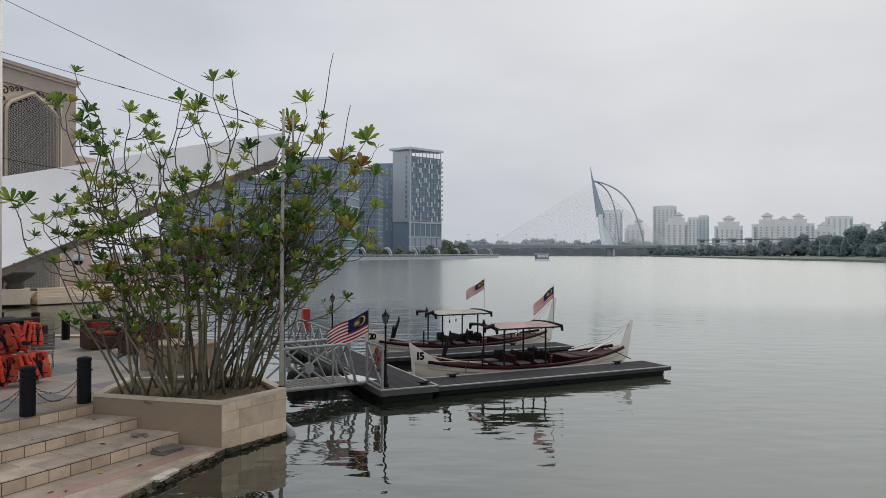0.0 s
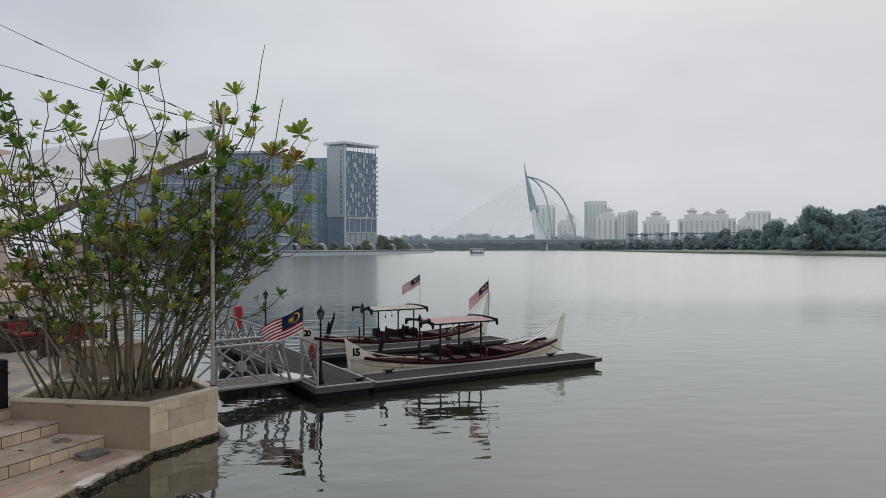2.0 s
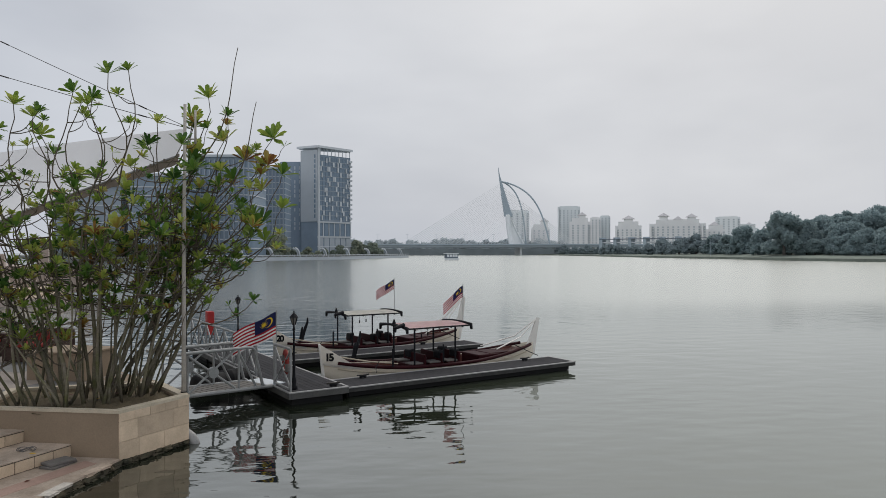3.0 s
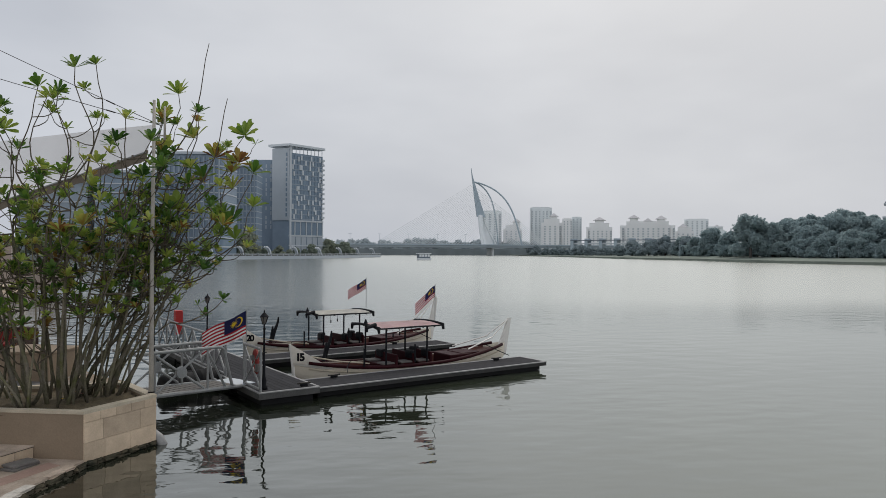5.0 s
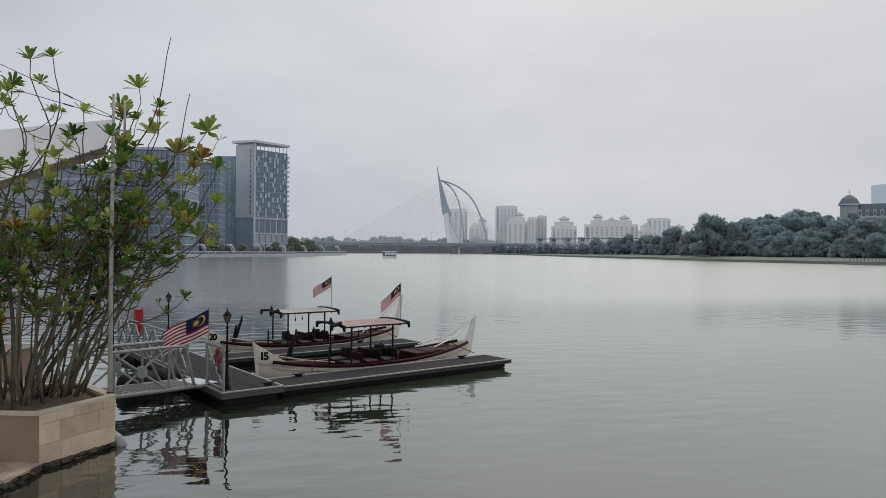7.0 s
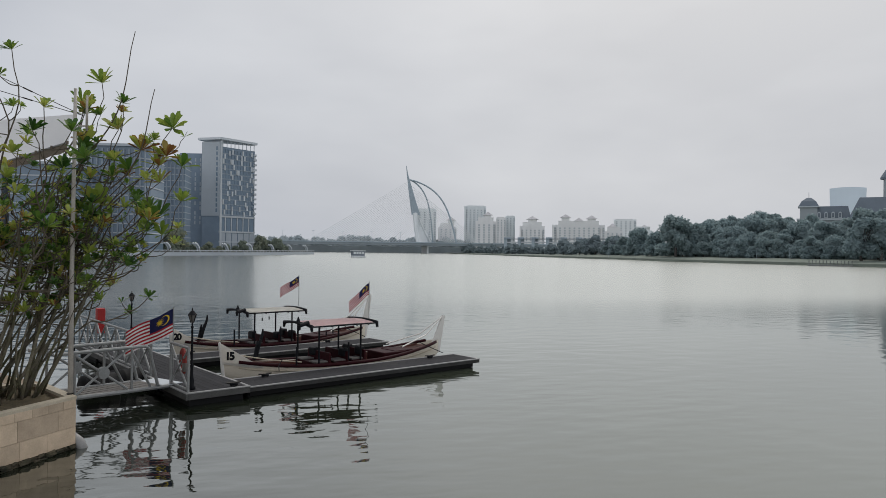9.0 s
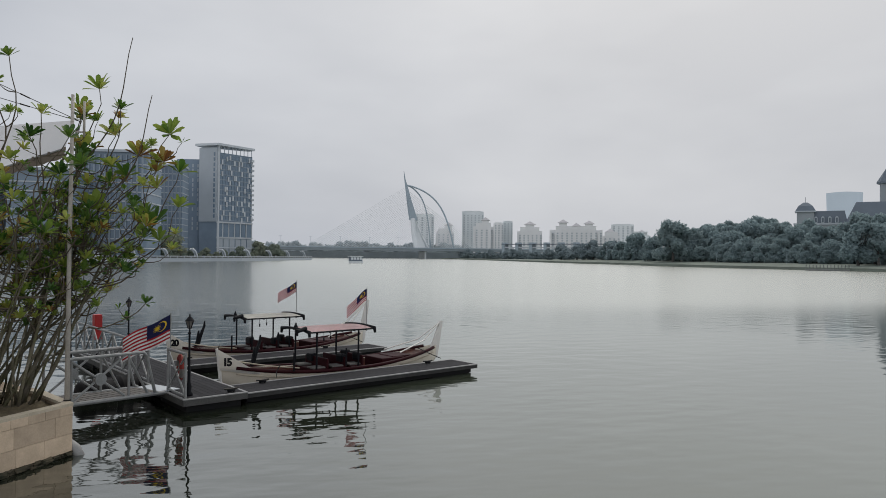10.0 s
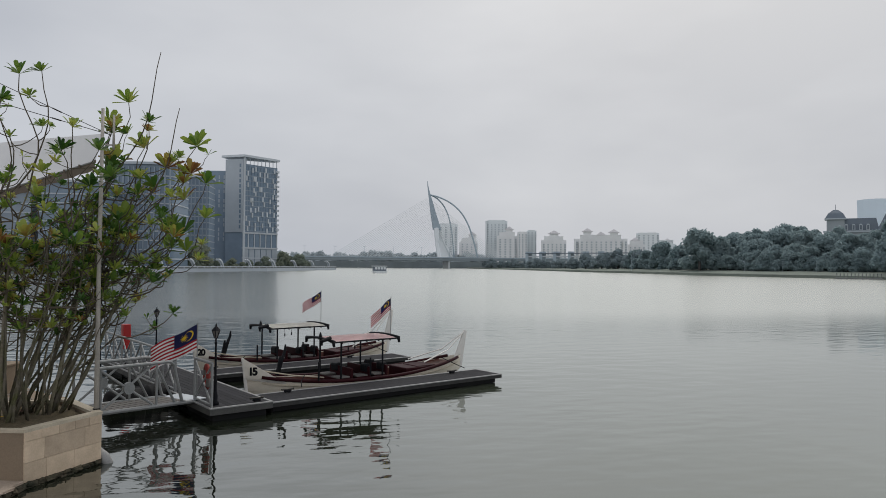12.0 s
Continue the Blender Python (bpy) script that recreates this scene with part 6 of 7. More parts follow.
def boat(m, number, roof_mat, label, fin_height, length=7.2, c0=2.14, c1=4.24):
    b = thing("wooden_boat", label, "boat", m)
    st = stations(length)
    # hull: outer skin in two strakes, inner skin
    def outer(f):
        rows = []
        for x, w, kz, sz in st:
            rows.append([(x, s * w * ww, kz + (sz - kz) * zz) for s, ww, zz in f])
        return rows
    bm = bmesh.new()
    prof = [(-1, 0.985, 0.80), (-1, 0.93, 0.52), (-1, 0.78, 0.24), (-1, 0.40, 0.06), (1, 0.0, 0.0), (1, 0.40, 0.06), (1, 0.78, 0.24), (1, 0.93, 0.52), (1, 0.985, 0.80)]
    sheet(bm, outer(prof))
    part("hull", bm, M_CREAM, b, smooth=True)
    for s in (-1, 1):
        bm = bmesh.new()
        sheet(bm, outer([(s, 0.985, 0.80), (s, 1.005, 0.90), (s, 1.0, 1.0), (s, 0.93, 1.0), (s, 0.92, 0.80)]))
        part("sheer_strake", bm, M_CREAM, b, smooth=True)
        bm = bmesh.new()
        tube(bm, [(x, s * (w + 0.012), sz + 0.005) for x, w, kz, sz in st[1:-1]], 0.05, 8)
        part("gunwale", bm, M_MAROON, b, "dark varnished gunwale", smooth=True)
        bm = bmesh.new()
        tube(bm, [(x, s * (w * 0.99 + 0.012), kz + (sz - kz) * 0.78) for x, w, kz, sz in st[1:-1]], 0.016, 5)
        part("rubbing_strake", bm, M_COPING, b, smooth=True)
    bm = bmesh.new()
    sheet(bm, [[(x, s * w * ww, max(0.10, kz + (sz - kz) * zz)) for s, ww, zz in ((-1, 0.90, 0.97), (-1, 0.72, 0.42), (1, 0.72, 0.42), (1, 0.90, 0.97))] for x, w, kz, sz in st[2:-2]])
    part("inner_lining", bm, M_WOOD, b)
    for x0, x1 in ((0.55, 1.5), (length - 1.45, length - 0.5)):
        bm = bmesh.new()
        rows = [[(x, -w * 0.93, sz - 0.06), (x, 0, sz - 0.03), (x, w * 0.93, sz - 0.06)] for x, w, kz, sz in st if x0 <= x <= x1]
        sheet(bm, rows)
        bmesh.ops.solidify(bm, geom=bm.faces[:], thickness=0.03)
        part("end_deck", bm, M_WOOD, b, "red-brown end deck")
    # white bow panels with the number
    for s in (-1, 1):
        bm = bmesh.new()
        rows = []
        for x, w, kz, sz in [q for q in st if q[0] <= 0.95]:
            rows.append([(x - 0.05 * (1 - x), s * (w * 0.995 + 0.016), sz - 0.10), (x - 0.05 * (1 - x) - 0.06 * max(0.0, 1 - x / 0.85), s * (w + 0.02), sz - 0.06 + 0.50 * max(0.0, 1 - x / 0.85))])
        sheet(bm, rows)
        bmesh.ops.solidify(bm, geom=bm.faces[:], thickness=0.012)
        part("bow_panel", bm, M_WHITE, b, "white painted bow panel")
    bm = bmesh.new()
    tube(bm, [(0.10, 0, -0.15), (0.0, 0, 0.2), (-0.06, 0, 0.75), (-0.12, 0, 1.12)], [0.05, 0.05, 0.045, 0.035], 8)
    part("stem_post", bm, M_WHITE, b)
    num = new("number", number_mesh(number, 0.27, M_BLACK))
    num.parent = b
    tilt = math.degrees(math.atan2(st[2][1] - st[1][1], st[2][0] - st[1][0]))
    num.matrix_basis = pose(0.09, -(0.74 * math.sin(math.pi * 0.09 / length) ** 0.62 + 0.035) - 0.05, 0.77, 90, 0, -tilt - 6)
    tagged(num, "black painted number")
    # stern fin: a tall white board with a raking brace
    bm = bmesh.new()
    L = length
    for q in ([(L - 0.34, 0.40), (L + 0.06, 0.25), (L + 0.14, 0.70), (L + 0.28, fin_height), (L + 0.17, fin_height + 0.02), (L - 0.12, 0.82)],):
        prism_pts = [(x, z) for x, z in q]
        lo = [bm.verts.new((x, -0.025, z)) for x, z in prism_pts]
        hi = [bm.verts.new((x, 0.025, z)) for x, z in prism_pts]
        bm.faces.new(lo), bm.faces.new(hi[::-1])
        for i in range(len(lo)):
            bm.faces.new((lo[i], lo[(i + 1) % len(lo)], hi[(i + 1) % len(lo)], hi[i]))
    part("stern_fin", bm, M_WHITE, b, "tall white stern board")
    for s in (-1, 1):
        bm = bmesh.new()
        tube(bm, [(L + 0.16, 0.0, fin_height - 0.03), (L - 0.6, 0.16 * s, 0.5 + (fin_height - 0.5) * 0.42), (L - 1.75, 0.42 * s, 0.62)], 0.022, 6)
        part("stern_brace", bm, M_WHITE, b)
    # bow ornament: dark curved anchor-like horns
    bm = bmesh.new()
    for s in (-0.16, 0.02, 0.2):
        tube(bm, [(0.86 + s * 0.6, s, 0.62), (0.92 + s * 0.6, s, 0.85), (0.99 + s, s * 1.2, 1.02 + 0.2 * (s > 0.1)), (1.0 + s, s * 1.2, 1.12 + 0.25 * (s > 0.1))], [0.05, 0.05, 0.04, 0.02], 6)
    part("bow_horn", bm, M_BLACK, b, "dark carved bow horns")
    bm = bmesh.new()
    tube(bm, [(0.2, -0.06, 0.80), (1.1, -0.45, 0.62), (1.9, -0.66, 0.52)], 0.018, 6)
    part("mooring_rope", bm, M_COPING, b)
    bm = bmesh.new()
    tube(bm, [(1.35, -0.62, 0.64), (1.15, -0.8, 0.5), (1.0, -1.12, 0.43)], 0.012, 5)
    tube(bm, [(6.05, -0.52, 0.72), (6.3, -0.85, 0.55), (6.45, -1.15, 0.44)], 0.012, 5)
    part("mooring_line", bm, M_BLACK, b)
    # canopy on four posts
    for x in (c0 + 0.32, c1 - 0.42):
        for s in (-1, 1):
            bm = bmesh.new()
            tube(bm, [(x, s * 0.60, 0.25), (x, s * 0.60, 1.45)], 0.027, 8)
            part("canopy_post", bm, M_BLACK, b)
            bm = bmesh.new()
            tube(bm, [(x, s * 0.60, 1.44), (x, s * 0.02, 1.475)], 0.02, 6)
            part("roof_bow", bm, M_MAROON, b)
    bm = bmesh.new()
    rows = []
    for i in range(9):
        x = c0 + 0.1 + (c1 - c0 - 0.15) * i / 8
        lift = 0.012 * math.sin(math.pi * i / 8)
        rows.append([(x, 0.74 * v, 1.46 + 0.055 * (1 - v * v) + lift) for v in (-1, -0.75, -0.5, -0.25, 0, 0.25, 0.5, 0.75, 1)])
    sheet(bm, rows)
    bmesh.ops.solidify(bm, geom=bm.faces[:], thickness=0.025)
    part("canopy", bm, roof_mat, b, "curved canopy roof", smooth=True)
    # dark sheet added below the roof to give it a dark underside
    bm = bmesh.new()
    sheet(bm, [[(x, y * 0.985, z - 0.032) for x, y, z in row] for row in rows])
    bmesh.ops.solidify(bm, geom=bm.faces[:], thickness=0.01)
    part("canopy_lining", bm, M_MAROON, b, "dark wooden canopy lining")
    for k in range(5):
        x = c0 + 0.3 + k * (c1 - c0 - 0.5) / 4
        bm = bmesh.new()
        tube(bm, [(x, 0.70 * v, 1.40 + 0.055 * (1 - v * v)) for v in (-1, -0.5, 0, 0.5, 1)], 0.012, 5)
        part("roof_rib", bm, M_BLACK, b)
    for s in (-1, 1):
        bm = bmesh.new()
        tube(bm, [(c0 + 0.05, s * 0.74, 1.445), (c1 + 0.02, s * 0.74, 1.445)], 0.022, 6)
        part("canopy_rail", bm, M_BLACK, b)
    for x, w in ((c0 - 0.02, 0.80), (c1 + 0.03, 0.78)):
        bm = bmesh.new()
        tube(bm, [(x, w * v, 1.46 + 0.055 * (1 - v * v) - (0.13 if abs(v) > 0.97 else 0)) for v in (-1.0, -0.96, -0.6, -0.2, 0.2, 0.6, 0.96, 1.0)], [0.035, 0.055, 0.04, 0.036, 0.036, 0.04, 0.055, 0.035], 8)
        part("end_beam", bm, M_BLACK, b, "dark carved end beam", smooth=True)
    bm = bmesh.new()
    lathe(bm, [(0.045, 1.50), (0.055, 1.56), (0.035, 1.61), (0.012, 1.67)], 8, (c0 + 0.0, 0, 0))
    part("finial", bm, M_BLACK, b)
    bm = bmesh.new()
    tube(bm, [(c0 - 0.32, -0.66, 1.50), (c0, -0.55, 1.55)], [0.05, 0.06], 8)
    tube(bm, [(c0 - 0.32, -0.66, 1.38), (c0 - 0.33, -0.66, 1.52)], [0.03, 0.05], 8)
    part("hook", bm, M_BLACK, b)
    # seats with backs and dark covers
    for k, x in enumerate((2.40, 2.98, 3.56)):
        bm = bmesh.new()
        box(bm, (x, -0.6, 0.1), (x + 0.42, 0.6, 0.42), bevel=0.02)
        seat = part("bench_seat", bm, M_MAROON, b)
        bm = bmesh.new()
        box(bm, (x + 0.38, -0.6, 0.30), (x + 0.45, 0.6, 0.68), bevel=0.02)
        part("backrest", bm, M_MAROON, seat)
        bm = bmesh.new()
        box(bm, (x - 0.02, -0.58, 0.42), (x + 0.36, -0.20, 0.465), bevel=0.015)
        box(bm, (x - 0.02, 0.18, 0.42), (x + 0.36, 0.56, 0.465), bevel=0.015)
        part("seat_pad", bm, M_GREYWOOD, seat, "grey worn seat pad")
        for y in ((0.32,), (-0.34,), (-0.30, 0.34))[k]:
            bm = bmesh.new()
            box(bm, (x + 0.34, y - 0.18, 0.52), (x + 0.50, y + 0.18, 0.75), bevel=0.05)
            for v in bm.verts:
                v.co += Vector((0.02, 0.03, 0.03)) * noise.noise(v.co * 9 + Vector((k, 0, 0)))
            part("seat_cover", bm, M_BLACK, seat, "black hanging vest over the backrest")
    bm = bmesh.new()
    box(bm, (4.75, -0.45, 0.15), (5.6, 0.45, 0.50), bevel=0.03)
    part("engine_box", bm, M_MAROON, b)
    bm = bmesh.new()
    box(bm, (5.2, -0.40, 0.42), (5.9, 0.36, 0.52), bevel=0.02)
    part("hatch", bm, M_MAROON, b)
    for x, y in ((2.9, -0.2), (3.3, 0.1)):
        bm = bmesh.new()
        tube(bm, [(x, y, 1.49), (x + 0.02, y, 1.2)], 0.006, 4)
        tube(bm, [(x + 0.02, y, 1.22), (x + 0.02, y, 1.12)], 0.02, 6)
        part("hanging_line", bm, M_BLACK, b)
    for x in (1.72, 3.35):
        bm = bmesh.new()
        tube(bm, [(x, -0.7, 0.45), (x, -0.7, 0.95)], 0.025, 6)
        part("stanchion", bm, M_BLACK, b)
    return b


def flag(m, size, droop, wave, label, pole_low, pole_r, seed):
    """A striped flag on a staff; the hoist stands at the origin, the cloth flies to -x and sinks."""
    f = thing("flag", label, "flag", m, "striped flags")
    bm = bmesh.new()
    tube(bm, [(0, 0, pole_low), (0, 0, 0.06)], pole_r, 8)
    staff = part("staff", bm, M_GALV, f)
    w, h = size
    cols = 28

    def place(u, v, lift=0.0):
        # u along the fly, v down the hoist
        sink = droop * (u ** 1.15) * w
        run = w * (math.cos(math.atan(droop)) * u)
        y = wave * (math.sin(u * 9 + seed + v * 1.6) * (0.25 + 0.75 * u)) * w
        return Vector((-run, y - lift, -v * h * (1 - 0.06 * u) - sink + 0.02 * w * math.sin(u * 7 + seed)))
    for k in range(14):
        bm = bmesh.new()
        u0 = 0.5 if k < 8 else 0.0
        sheet(bm, [[place(u0 + (1 - u0) * i / cols, v) for i in range(cols + 1)] for v in (k / 14, (k + 1) / 14)])
        part("stripe", bm, M_FLAG_WHITE if k % 2 else M_FLAG_RED, f, smooth=True)
    bm = bmesh.new()
    sheet(bm, [[place(0.5 * i / cols, v) for i in range(cols + 1)] for v in (j / 14 for j in range(9))])
    part("canton", bm, M_BLUE, f, "dark blue canton", smooth=True)
    for lift in (0.010, -0.010):
        bm = bmesh.new()
        n = 16
        outer_arc = [(0.19 + 0.105 * math.cos(t), 0.285 + 0.190 * math.sin(t)) for t in (0.7 + q * (2 * math.pi - 1.4) / n for q in range(n + 1))]
        inner_arc = [(0.212 + 0.092 * math.cos(t), 0.285 + 0.166 * math.sin(t)) for t in (0.9 + q * (2 * math.pi - 1.8) / n for q in range(n + 1))]
        sheet(bm, [[place(u, v, lift) for u, v in outer_arc], [place(u, v, lift) for u, v in inner_arc]])
        part("crescent", bm, M_YELLOW, f)
        bm = bmesh.new()
        c = bm.verts.new(place(0.29, 0.285, lift * 1.2))
        ring = [bm.verts.new(place(0.29 + r * 0.58 * math.cos(t), 0.285 + r * math.sin(t), lift * 1.2)) for r, t in ((0.165 if q % 2 else 0.06, q * math.pi / 14) for q in range(28))]
        for q in range(28):
            bm.faces.new((c, ring[q], ring[(q + 1) % 28]))
        part("star", bm, M_YELLOW, f)
    return f


near_boat = boat(DOCK @ pose(0.38, 2.26, 0.03), "15", M_PINKROOF, "white wooden boat with maroon seats and faded red canopy", 1.43)
far_boat = boat(DOCK @ pose(0.72, 7.0, 0.02), "20", M_CANOPY, "white wooden boat with maroon seats and cream canopy", 1.85)
flag(DOCK @ pose(0.38 + 4.29, 2.15 - 0.2, 2.60, 0, 0, -25.3), (0.74, 0.36), 0.75, 0.06, "small striped red and white flag with blue canton, drooping", -1.05, 0.011, 0.4)
flag(DOCK @ pose(0.72 + 4.29, 7.0 - 0.2, 2.62, 0, 0, -20), (0.74, 0.36), 0.55, 0.06, "small striped red and white flag with blue canton, drooping", -1.05, 0.011, 1.7)
flag(DOCK @ pose(-1.30, 1.16, 2.16, 0, 0, -16), (1.10, 0.58), 0.45, 0.05, "striped red and white flag with blue canton on the railing", -1.73, 0.014, 2.2)

# ---------------------------------------------------------------- shrubs in the planter
def leaf_cluster(name, seed, count, reach, fold):
    """A rosette of broad leaves at a twig's tip."""
    r = random.Random(seed)
    verts, faces = [], []
    for k in range(count):
        az = k * 2.399 + r.uniform(-0.3, 0.3)
        lift = 0.05 + 1.0 * (k / count) + r.uniform(-0.15, 0.2)
        ln = reach * r.uniform(0.7, 1.1)
        wd = ln * r.uniform(0.135, 0.185)
        out = Vector((math.cos(az) * math.cos(lift), math.sin(az) * math.cos(lift), math.sin(lift)))
        side = out.cross(Vector((0, 0, 1))).normalized()
        up = side.cross(out)
        i = len(verts)
        for u, w, bend in ((0.04, 0.14, 0), (0.30, 0.50, 0.03), (0.62, 0.98, 0.08), (0.88, 0.86, 0.11), (1.0, 0.0, 0.10)):
            c = out * ln * u + up * ln * bend
            if w == 0:
                verts.append(c[:])
            else:
                verts += [(c - side * wd * w + up * wd * w * fold)[:], c[:], (c + side * wd * w + up * wd * w * fold)[:]]
        for j in range(3):
            a = i + j * 3
            faces += [(a, a + 1, a + 4, a + 3), (a + 1, a + 2, a + 5, a + 4)]
        a = i + 9
        faces += [(a, a + 1, a + 3), (a + 1, a + 2, a + 3)]
    me = bpy.data.meshes.new(name)
    me.from_pydata(verts, [], faces)
    me.materials.append(M_LEAF)
    me.polygons.foreach_set("use_smooth", [True] * len(me.polygons))
    return me


CLUSTERS = [leaf_cluster("leaf_rosette", 30 + k, 13 + k % 6, 0.205 + 0.014 * (k % 5), 0.30) for k in range(9)]
SPARSE = [leaf_cluster("leaf_rosette", 60 + k, 5, 0.16, 0.35) for k in range(3)]
rnd = random.Random(77)


def curve(p, q, bow, n=7, weave=0.035):
    """Points from p to q, bent out by the vector bow, with an uneven weave."""
    out, ph, amp = [], rnd.uniform(0, 6.28), (q - p).length * weave
    for i in range(n + 1):
        u = i / n
        c = p.lerp(q, u) + bow * math.sin(math.pi * u ** 0.8)
        if 0 < i < n:
            c += Vector((math.sin(u * 7 + ph), math.cos(u * 6 + ph), 0.4 * math.sin(u * 9 + ph))) * amp
        out.append(c)
    return out


def cluster_at(shrub, p, scale=1.0, sparse=False, sizes=(0.62, 0.72, 0.82, 0.92, 1.02, 1.18)):
    if abs(p.x + 0.2299 * p.y) < 0.2 and p.y < 13.5 and p.z < 3.6:
        return
    o = new("leaf_rosette", rnd.choice(SPARSE if sparse else CLUSTERS))
    o.parent = shrub
    o.matrix_basis = Matrix.Translation(p) @ pose(0, 0, 0, rnd.uniform(-28, 28), rnd.uniform(-28, 28), rnd.uniform(0, 360)) @ Matrix.Scale(scale * rnd.choice(sizes), 4)


def twig(parent, pts, r):
    bm = bmesh.new()
    tube(bm, pts, [r * (1 - 0.55 * i / (len(pts) - 1)) for i in range(len(pts))], 5, False)
    part("twig", bm, M_TWIG, parent, smooth=True)


def shrub(stems):
    """One shrub: bare grey stems that fork near the top, a leaf rosette at each tip."""
    s = thing("shrub", "tall shrub with bare grey stems and glossy leaf rosettes", "shrub", None, "planter shrubs")
    for base, tip, bare in stems:
        top = base.lerp(tip, 0.62) + Vector((0, 0, 0.25))
        bow = Vector((rnd.uniform(-0.2, 0.2) - 0.06 * (tip.x - base.x), rnd.uniform(-0.15, 0.15), 0))
        pts = curve(base, top, bow, 8, 0.010)
        r0 = rnd.uniform(0.018, 0.046)
        bm = bmesh.new()
        tube(bm, pts, [r0 * (1 - 0.62 * i / 8) for i in range(9)], 7)
        part("stem", bm, M_BARK, s, smooth=True)
        for k in range(rnd.randint(4, 8)):
            u = rnd.uniform(0.60, 1.0)
            origin = pts[min(8, int(u * 8))]
            a = rnd.uniform(0, 2 * math.pi)
            reach = rnd.uniform(0.3, 0.95)
            t = origin + Vector((math.cos(a) * reach * 1.15, math.sin(a) * reach * 0.8, rnd.uniform(-0.1, 0.75) * (0.6 + 0.5 * u)))
            if t.z < 2.3:
                t.z = 2.3 + rnd.uniform(0, 0.6)
            if t.x < -6.3 and t.z < 3.7 or t.z < 3.5 and rnd.random() < (0.42 if t.x > -4.2 else 0.15):
                continue
            tw = curve(origin, t, Vector((math.cos(a), math.sin(a), -0.35)) * reach * 0.24, 6)
            twig(s, tw, 0.014)
            cluster_at(s, t, rnd.uniform(0.75, 1.05))
            for more in range(rnd.choice((0, 1, 1, 2))):
                o2 = tw[rnd.randint(2, 4)]
                t2 = o2 + Vector((rnd.uniform(-0.5, 0.5), rnd.uniform(-0.4, 0.4), rnd.uniform(0.05, 0.5)))
                twig(s, curve(o2, t2, Vector((0, 0, -0.05)), 4), 0.010)
                cluster_at(s, t2, rnd.uniform(0.65, 0.95), rnd.random() < 0.2)
        lead = curve(top, tip, Vector((rnd.uniform(-0.32, 0.32) if not bare else 0.16, 0, -0.12)), 8, 0.008 if bare else 0.035)
        twig(s, lead, 0.016)
        for k in range(0 if bare else rnd.randint(2, 4)):
            o2 = lead[rnd.randint(1, 6)]
            a, reach = rnd.uniform(0, 2 * math.pi), rnd.uniform(0.25, 0.7)
            t2 = o2 + Vector((math.cos(a) * reach, math.sin(a) * reach * 0.8, rnd.uniform(0.0, 0.5)))
            twig(s, curve(o2, t2, Vector((math.cos(a), math.sin(a), -0.5)) * reach * 0.2, 5), 0.010)
            cluster_at(s, t2, rnd.uniform(0.7, 1.0), rnd.random() < 0.2)
        if not bare:
            cluster_at(s, tip, 1.05, sizes=(1.15, 1.25, 1.35, 1.45) if tip.x > -3.2 and tip.z > 3.6 else (0.8, 0.9, 1.0, 1.1, 1.2))
    return s


# tips that stand clear of the crown: (x, z), z being height over the water
LEADERS = [(-6.9, 6.95, 0), (-6.9, 6.35, 0), (-5.78, 6.15, 0), (-4.93, 6.45, 0), (-4.5, 6.3, 0), (-4.19, 6.7, 0), (-3.9, 6.8, 0), (-2.54, 6.35, 0), (-2.23, 6.05, 0),
           (-1.42, 5.66, 0), (-1.94, 5.27, 0), (-1.26, 5.0, 0), (-1.28, 4.4, 0), (-1.55, 3.8, 0), (-7.5, 4.45, 0), (-7.85, 4.5, 0), (-6.85, 5.7, 0), (-2.05, 7.3, 1), (-1.71, 6.3, 1), (-1.75, 2.74, 0), (-6.5, 2.9, 0), (-6.3, 5.4, 0), (-7.2, 3.9, 0),
           (-1.6, 4.7, 0), (-1.9, 4.2, 0), (-2.1, 4.9, 0), (-2.3, 5.6, 0), (-7.5, 4.15, 0), (-7.0, 4.3, 0), (-5.6, 2.15, 0), (-5.0, 2.05, 0), (-7.1, 2.3, 0)]
stems = []
for x, z, bare in LEADERS:
    bx = -4.75 + (x + 4.6) * 0.58 + rnd.uniform(-0.1, 0.1)
    by = 12.95 + (bx + 4.7) * 0.08 + rnd.uniform(-0.30, 0.45)
    if x < -6.0:
        bx = rnd.uniform(-6.0, -4.9)
    bx = max(-6.0, min(-3.6, bx))
    by = max(by, 12.05 + (-3.79 - bx) * 0.268 + 0.38 + 0.5 * max(0.0, bx + 3.9))
    ty = 12.9 + rnd.uniform(-0.35, 0.35)
    if x > -3.2:
        # these lean out past the pole, on its far side
        far = 14.1 / 12.9
        bx, by, ty, x, z = rnd.uniform(-4.7, -3.65), rnd.uniform(13.6, 14.05), 14.1 + rnd.uniform(-0.15, 0.25), x * far, 3.6 + (z - 3.6) * far
    stems.append((Vector((bx, by, 0.90)), Vector((x, ty, z)), bare))
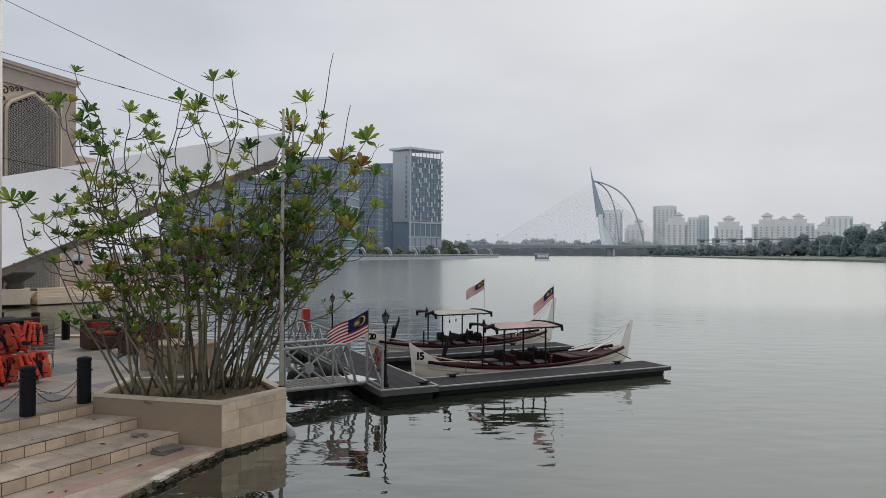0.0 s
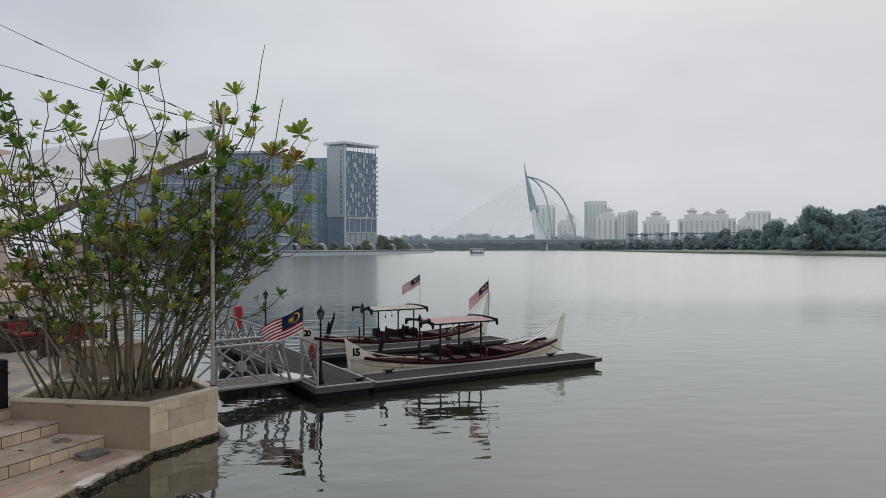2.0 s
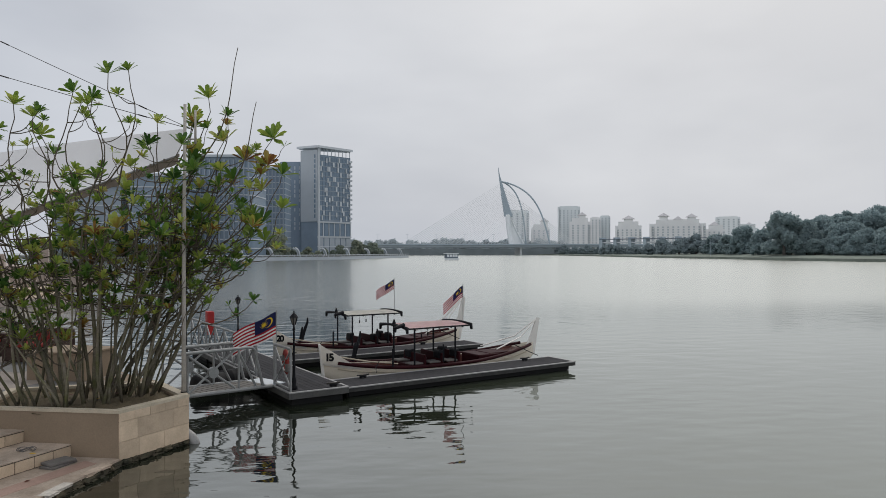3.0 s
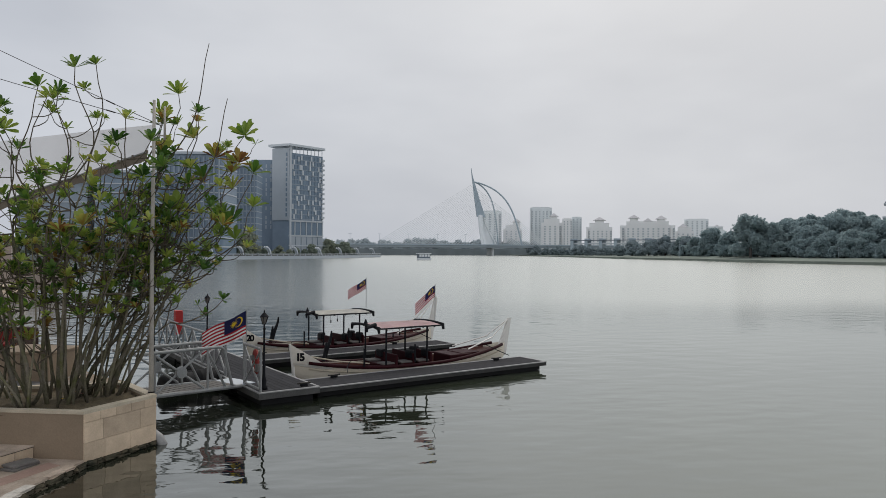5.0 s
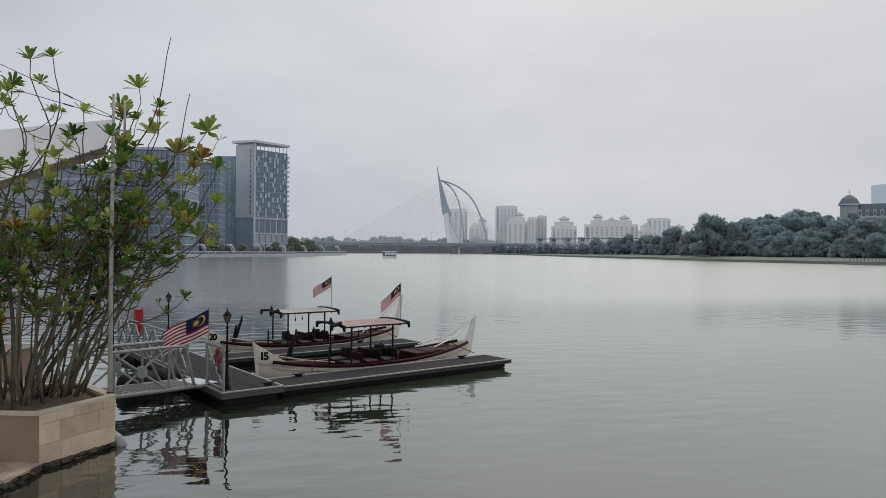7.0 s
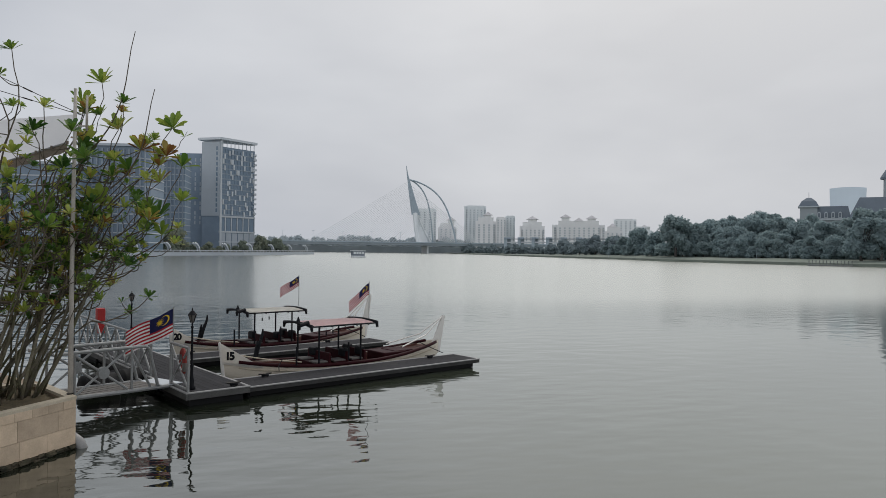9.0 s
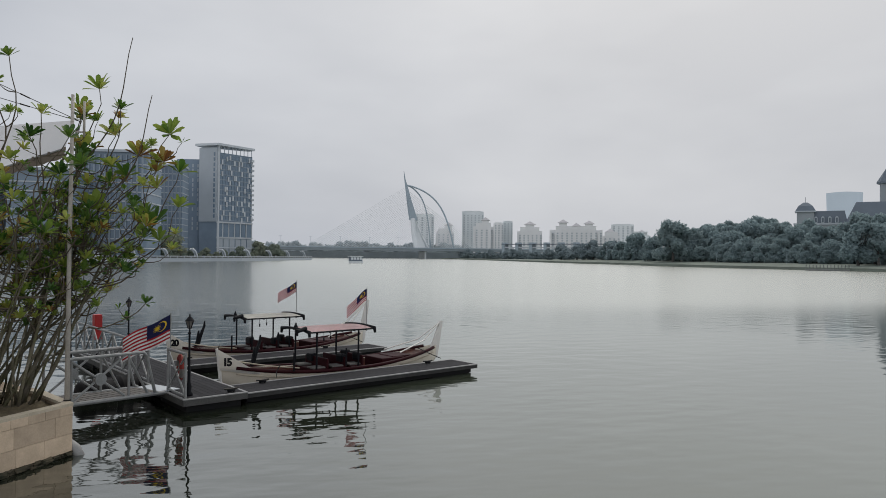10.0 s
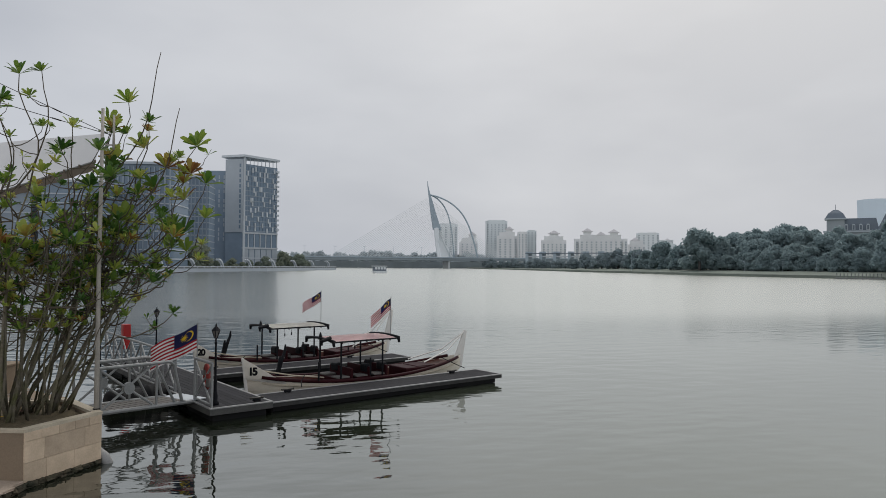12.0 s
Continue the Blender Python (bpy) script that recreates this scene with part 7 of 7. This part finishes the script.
for k in range(20):
    bx, by = rnd.uniform(-5.7, -3.6), rnd.uniform(12.75, 14.1)
    by = max(by, 12.05 + (-3.79 - bx) * 0.268 + 0.38)
    if bx > -3.9:
        by = max(by, 13.1)
    spread = (bx + 4.6) * 1.05
    if bx > -4.0:
        bx, by = rnd.uniform(-4.4, -3.65), rnd.uniform(13.5, 14.05)
    tip = Vector((bx + spread + rnd.uniform(-0.4, 0.4), by + rnd.uniform(-0.5, 0.5), rnd.uniform(4.3, 6.35)))
    stems.append((Vector((bx, by, 0.90)), tip, 0))
for k in range(5):
    stems.append((Vector((rnd.uniform(-4.6, -3.65), rnd.uniform(13.55, 14.05), 0.90)), Vector((rnd.uniform(-3.1, -1.55), 14.0 + rnd.uniform(-0.3, 0.3), rnd.uniform(3.9, 5.5))), 0))
stems.append((Vector((-4.05, 13.1, 0.90)), Vector((-2.98, 12.85, 5.5)), 0))
stems.append((Vector((-4.25, 13.0, 0.90)), Vector((-2.75, 12.75, 5.05)), 0))
stems.sort(key=lambda s: s[0].x)
for k in range(0, len(stems), 4):
    shrub(stems[k:k + 4])

# fallen leaves on the steps and soil
rnd = random.Random(5)
bm = bmesh.new()
vs = [bm.verts.new(q) for q in ((-0.06, 0, 0.004), (-0.02, -0.022, 0.010), (0.04, -0.02, 0.012), (0.075, 0, 0.006), (0.04, 0.02, 0.014), (-0.02, 0.022, 0.012))]
mid_v = bm.verts.new((0.01, 0, 0.004))
for i in range(6):
    bm.faces.new((vs[i], vs[(i + 1) % 6], mid_v))
litter = [mesh("fallen_leaf", bm, M_WOOD)]
litter.append(litter[0].copy())
litter[1].materials[0] = M_YELLOW
for k in range(26):
    if k < 15:
        c, s, z = ((C1 - rnd.uniform(0.05, 0.7), rnd.uniform(5.4, s1 - 0.4), STEP_Z), (C2 - rnd.uniform(0.05, 0.7), rnd.uniform(5.4, s2 - 0.4), STEP2_Z), (C1 + rnd.uniform(0.1, 0.8), rnd.uniform(5.2, s1 - 0.5), WALK_Z + 0.004))[k % 3]
        place = quay(c, s, z)
    else:
        place = Vector((rnd.uniform(-5.8, -3.9), rnd.uniform(13.0, 13.9), 0.99))
    o = new("fallen_leaf", litter[0 if rnd.random() < 0.7 else 1])
    o.matrix_basis = Matrix.Translation(place) @ pose(0, 0, 0, 0, 0, rnd.uniform(0, 360)) @ Matrix.Scale(rnd.uniform(0.6, 1.1), 4)
    tagged(o, "dry curled leaf fallen on the stone", "leaf", "fallen leaves")
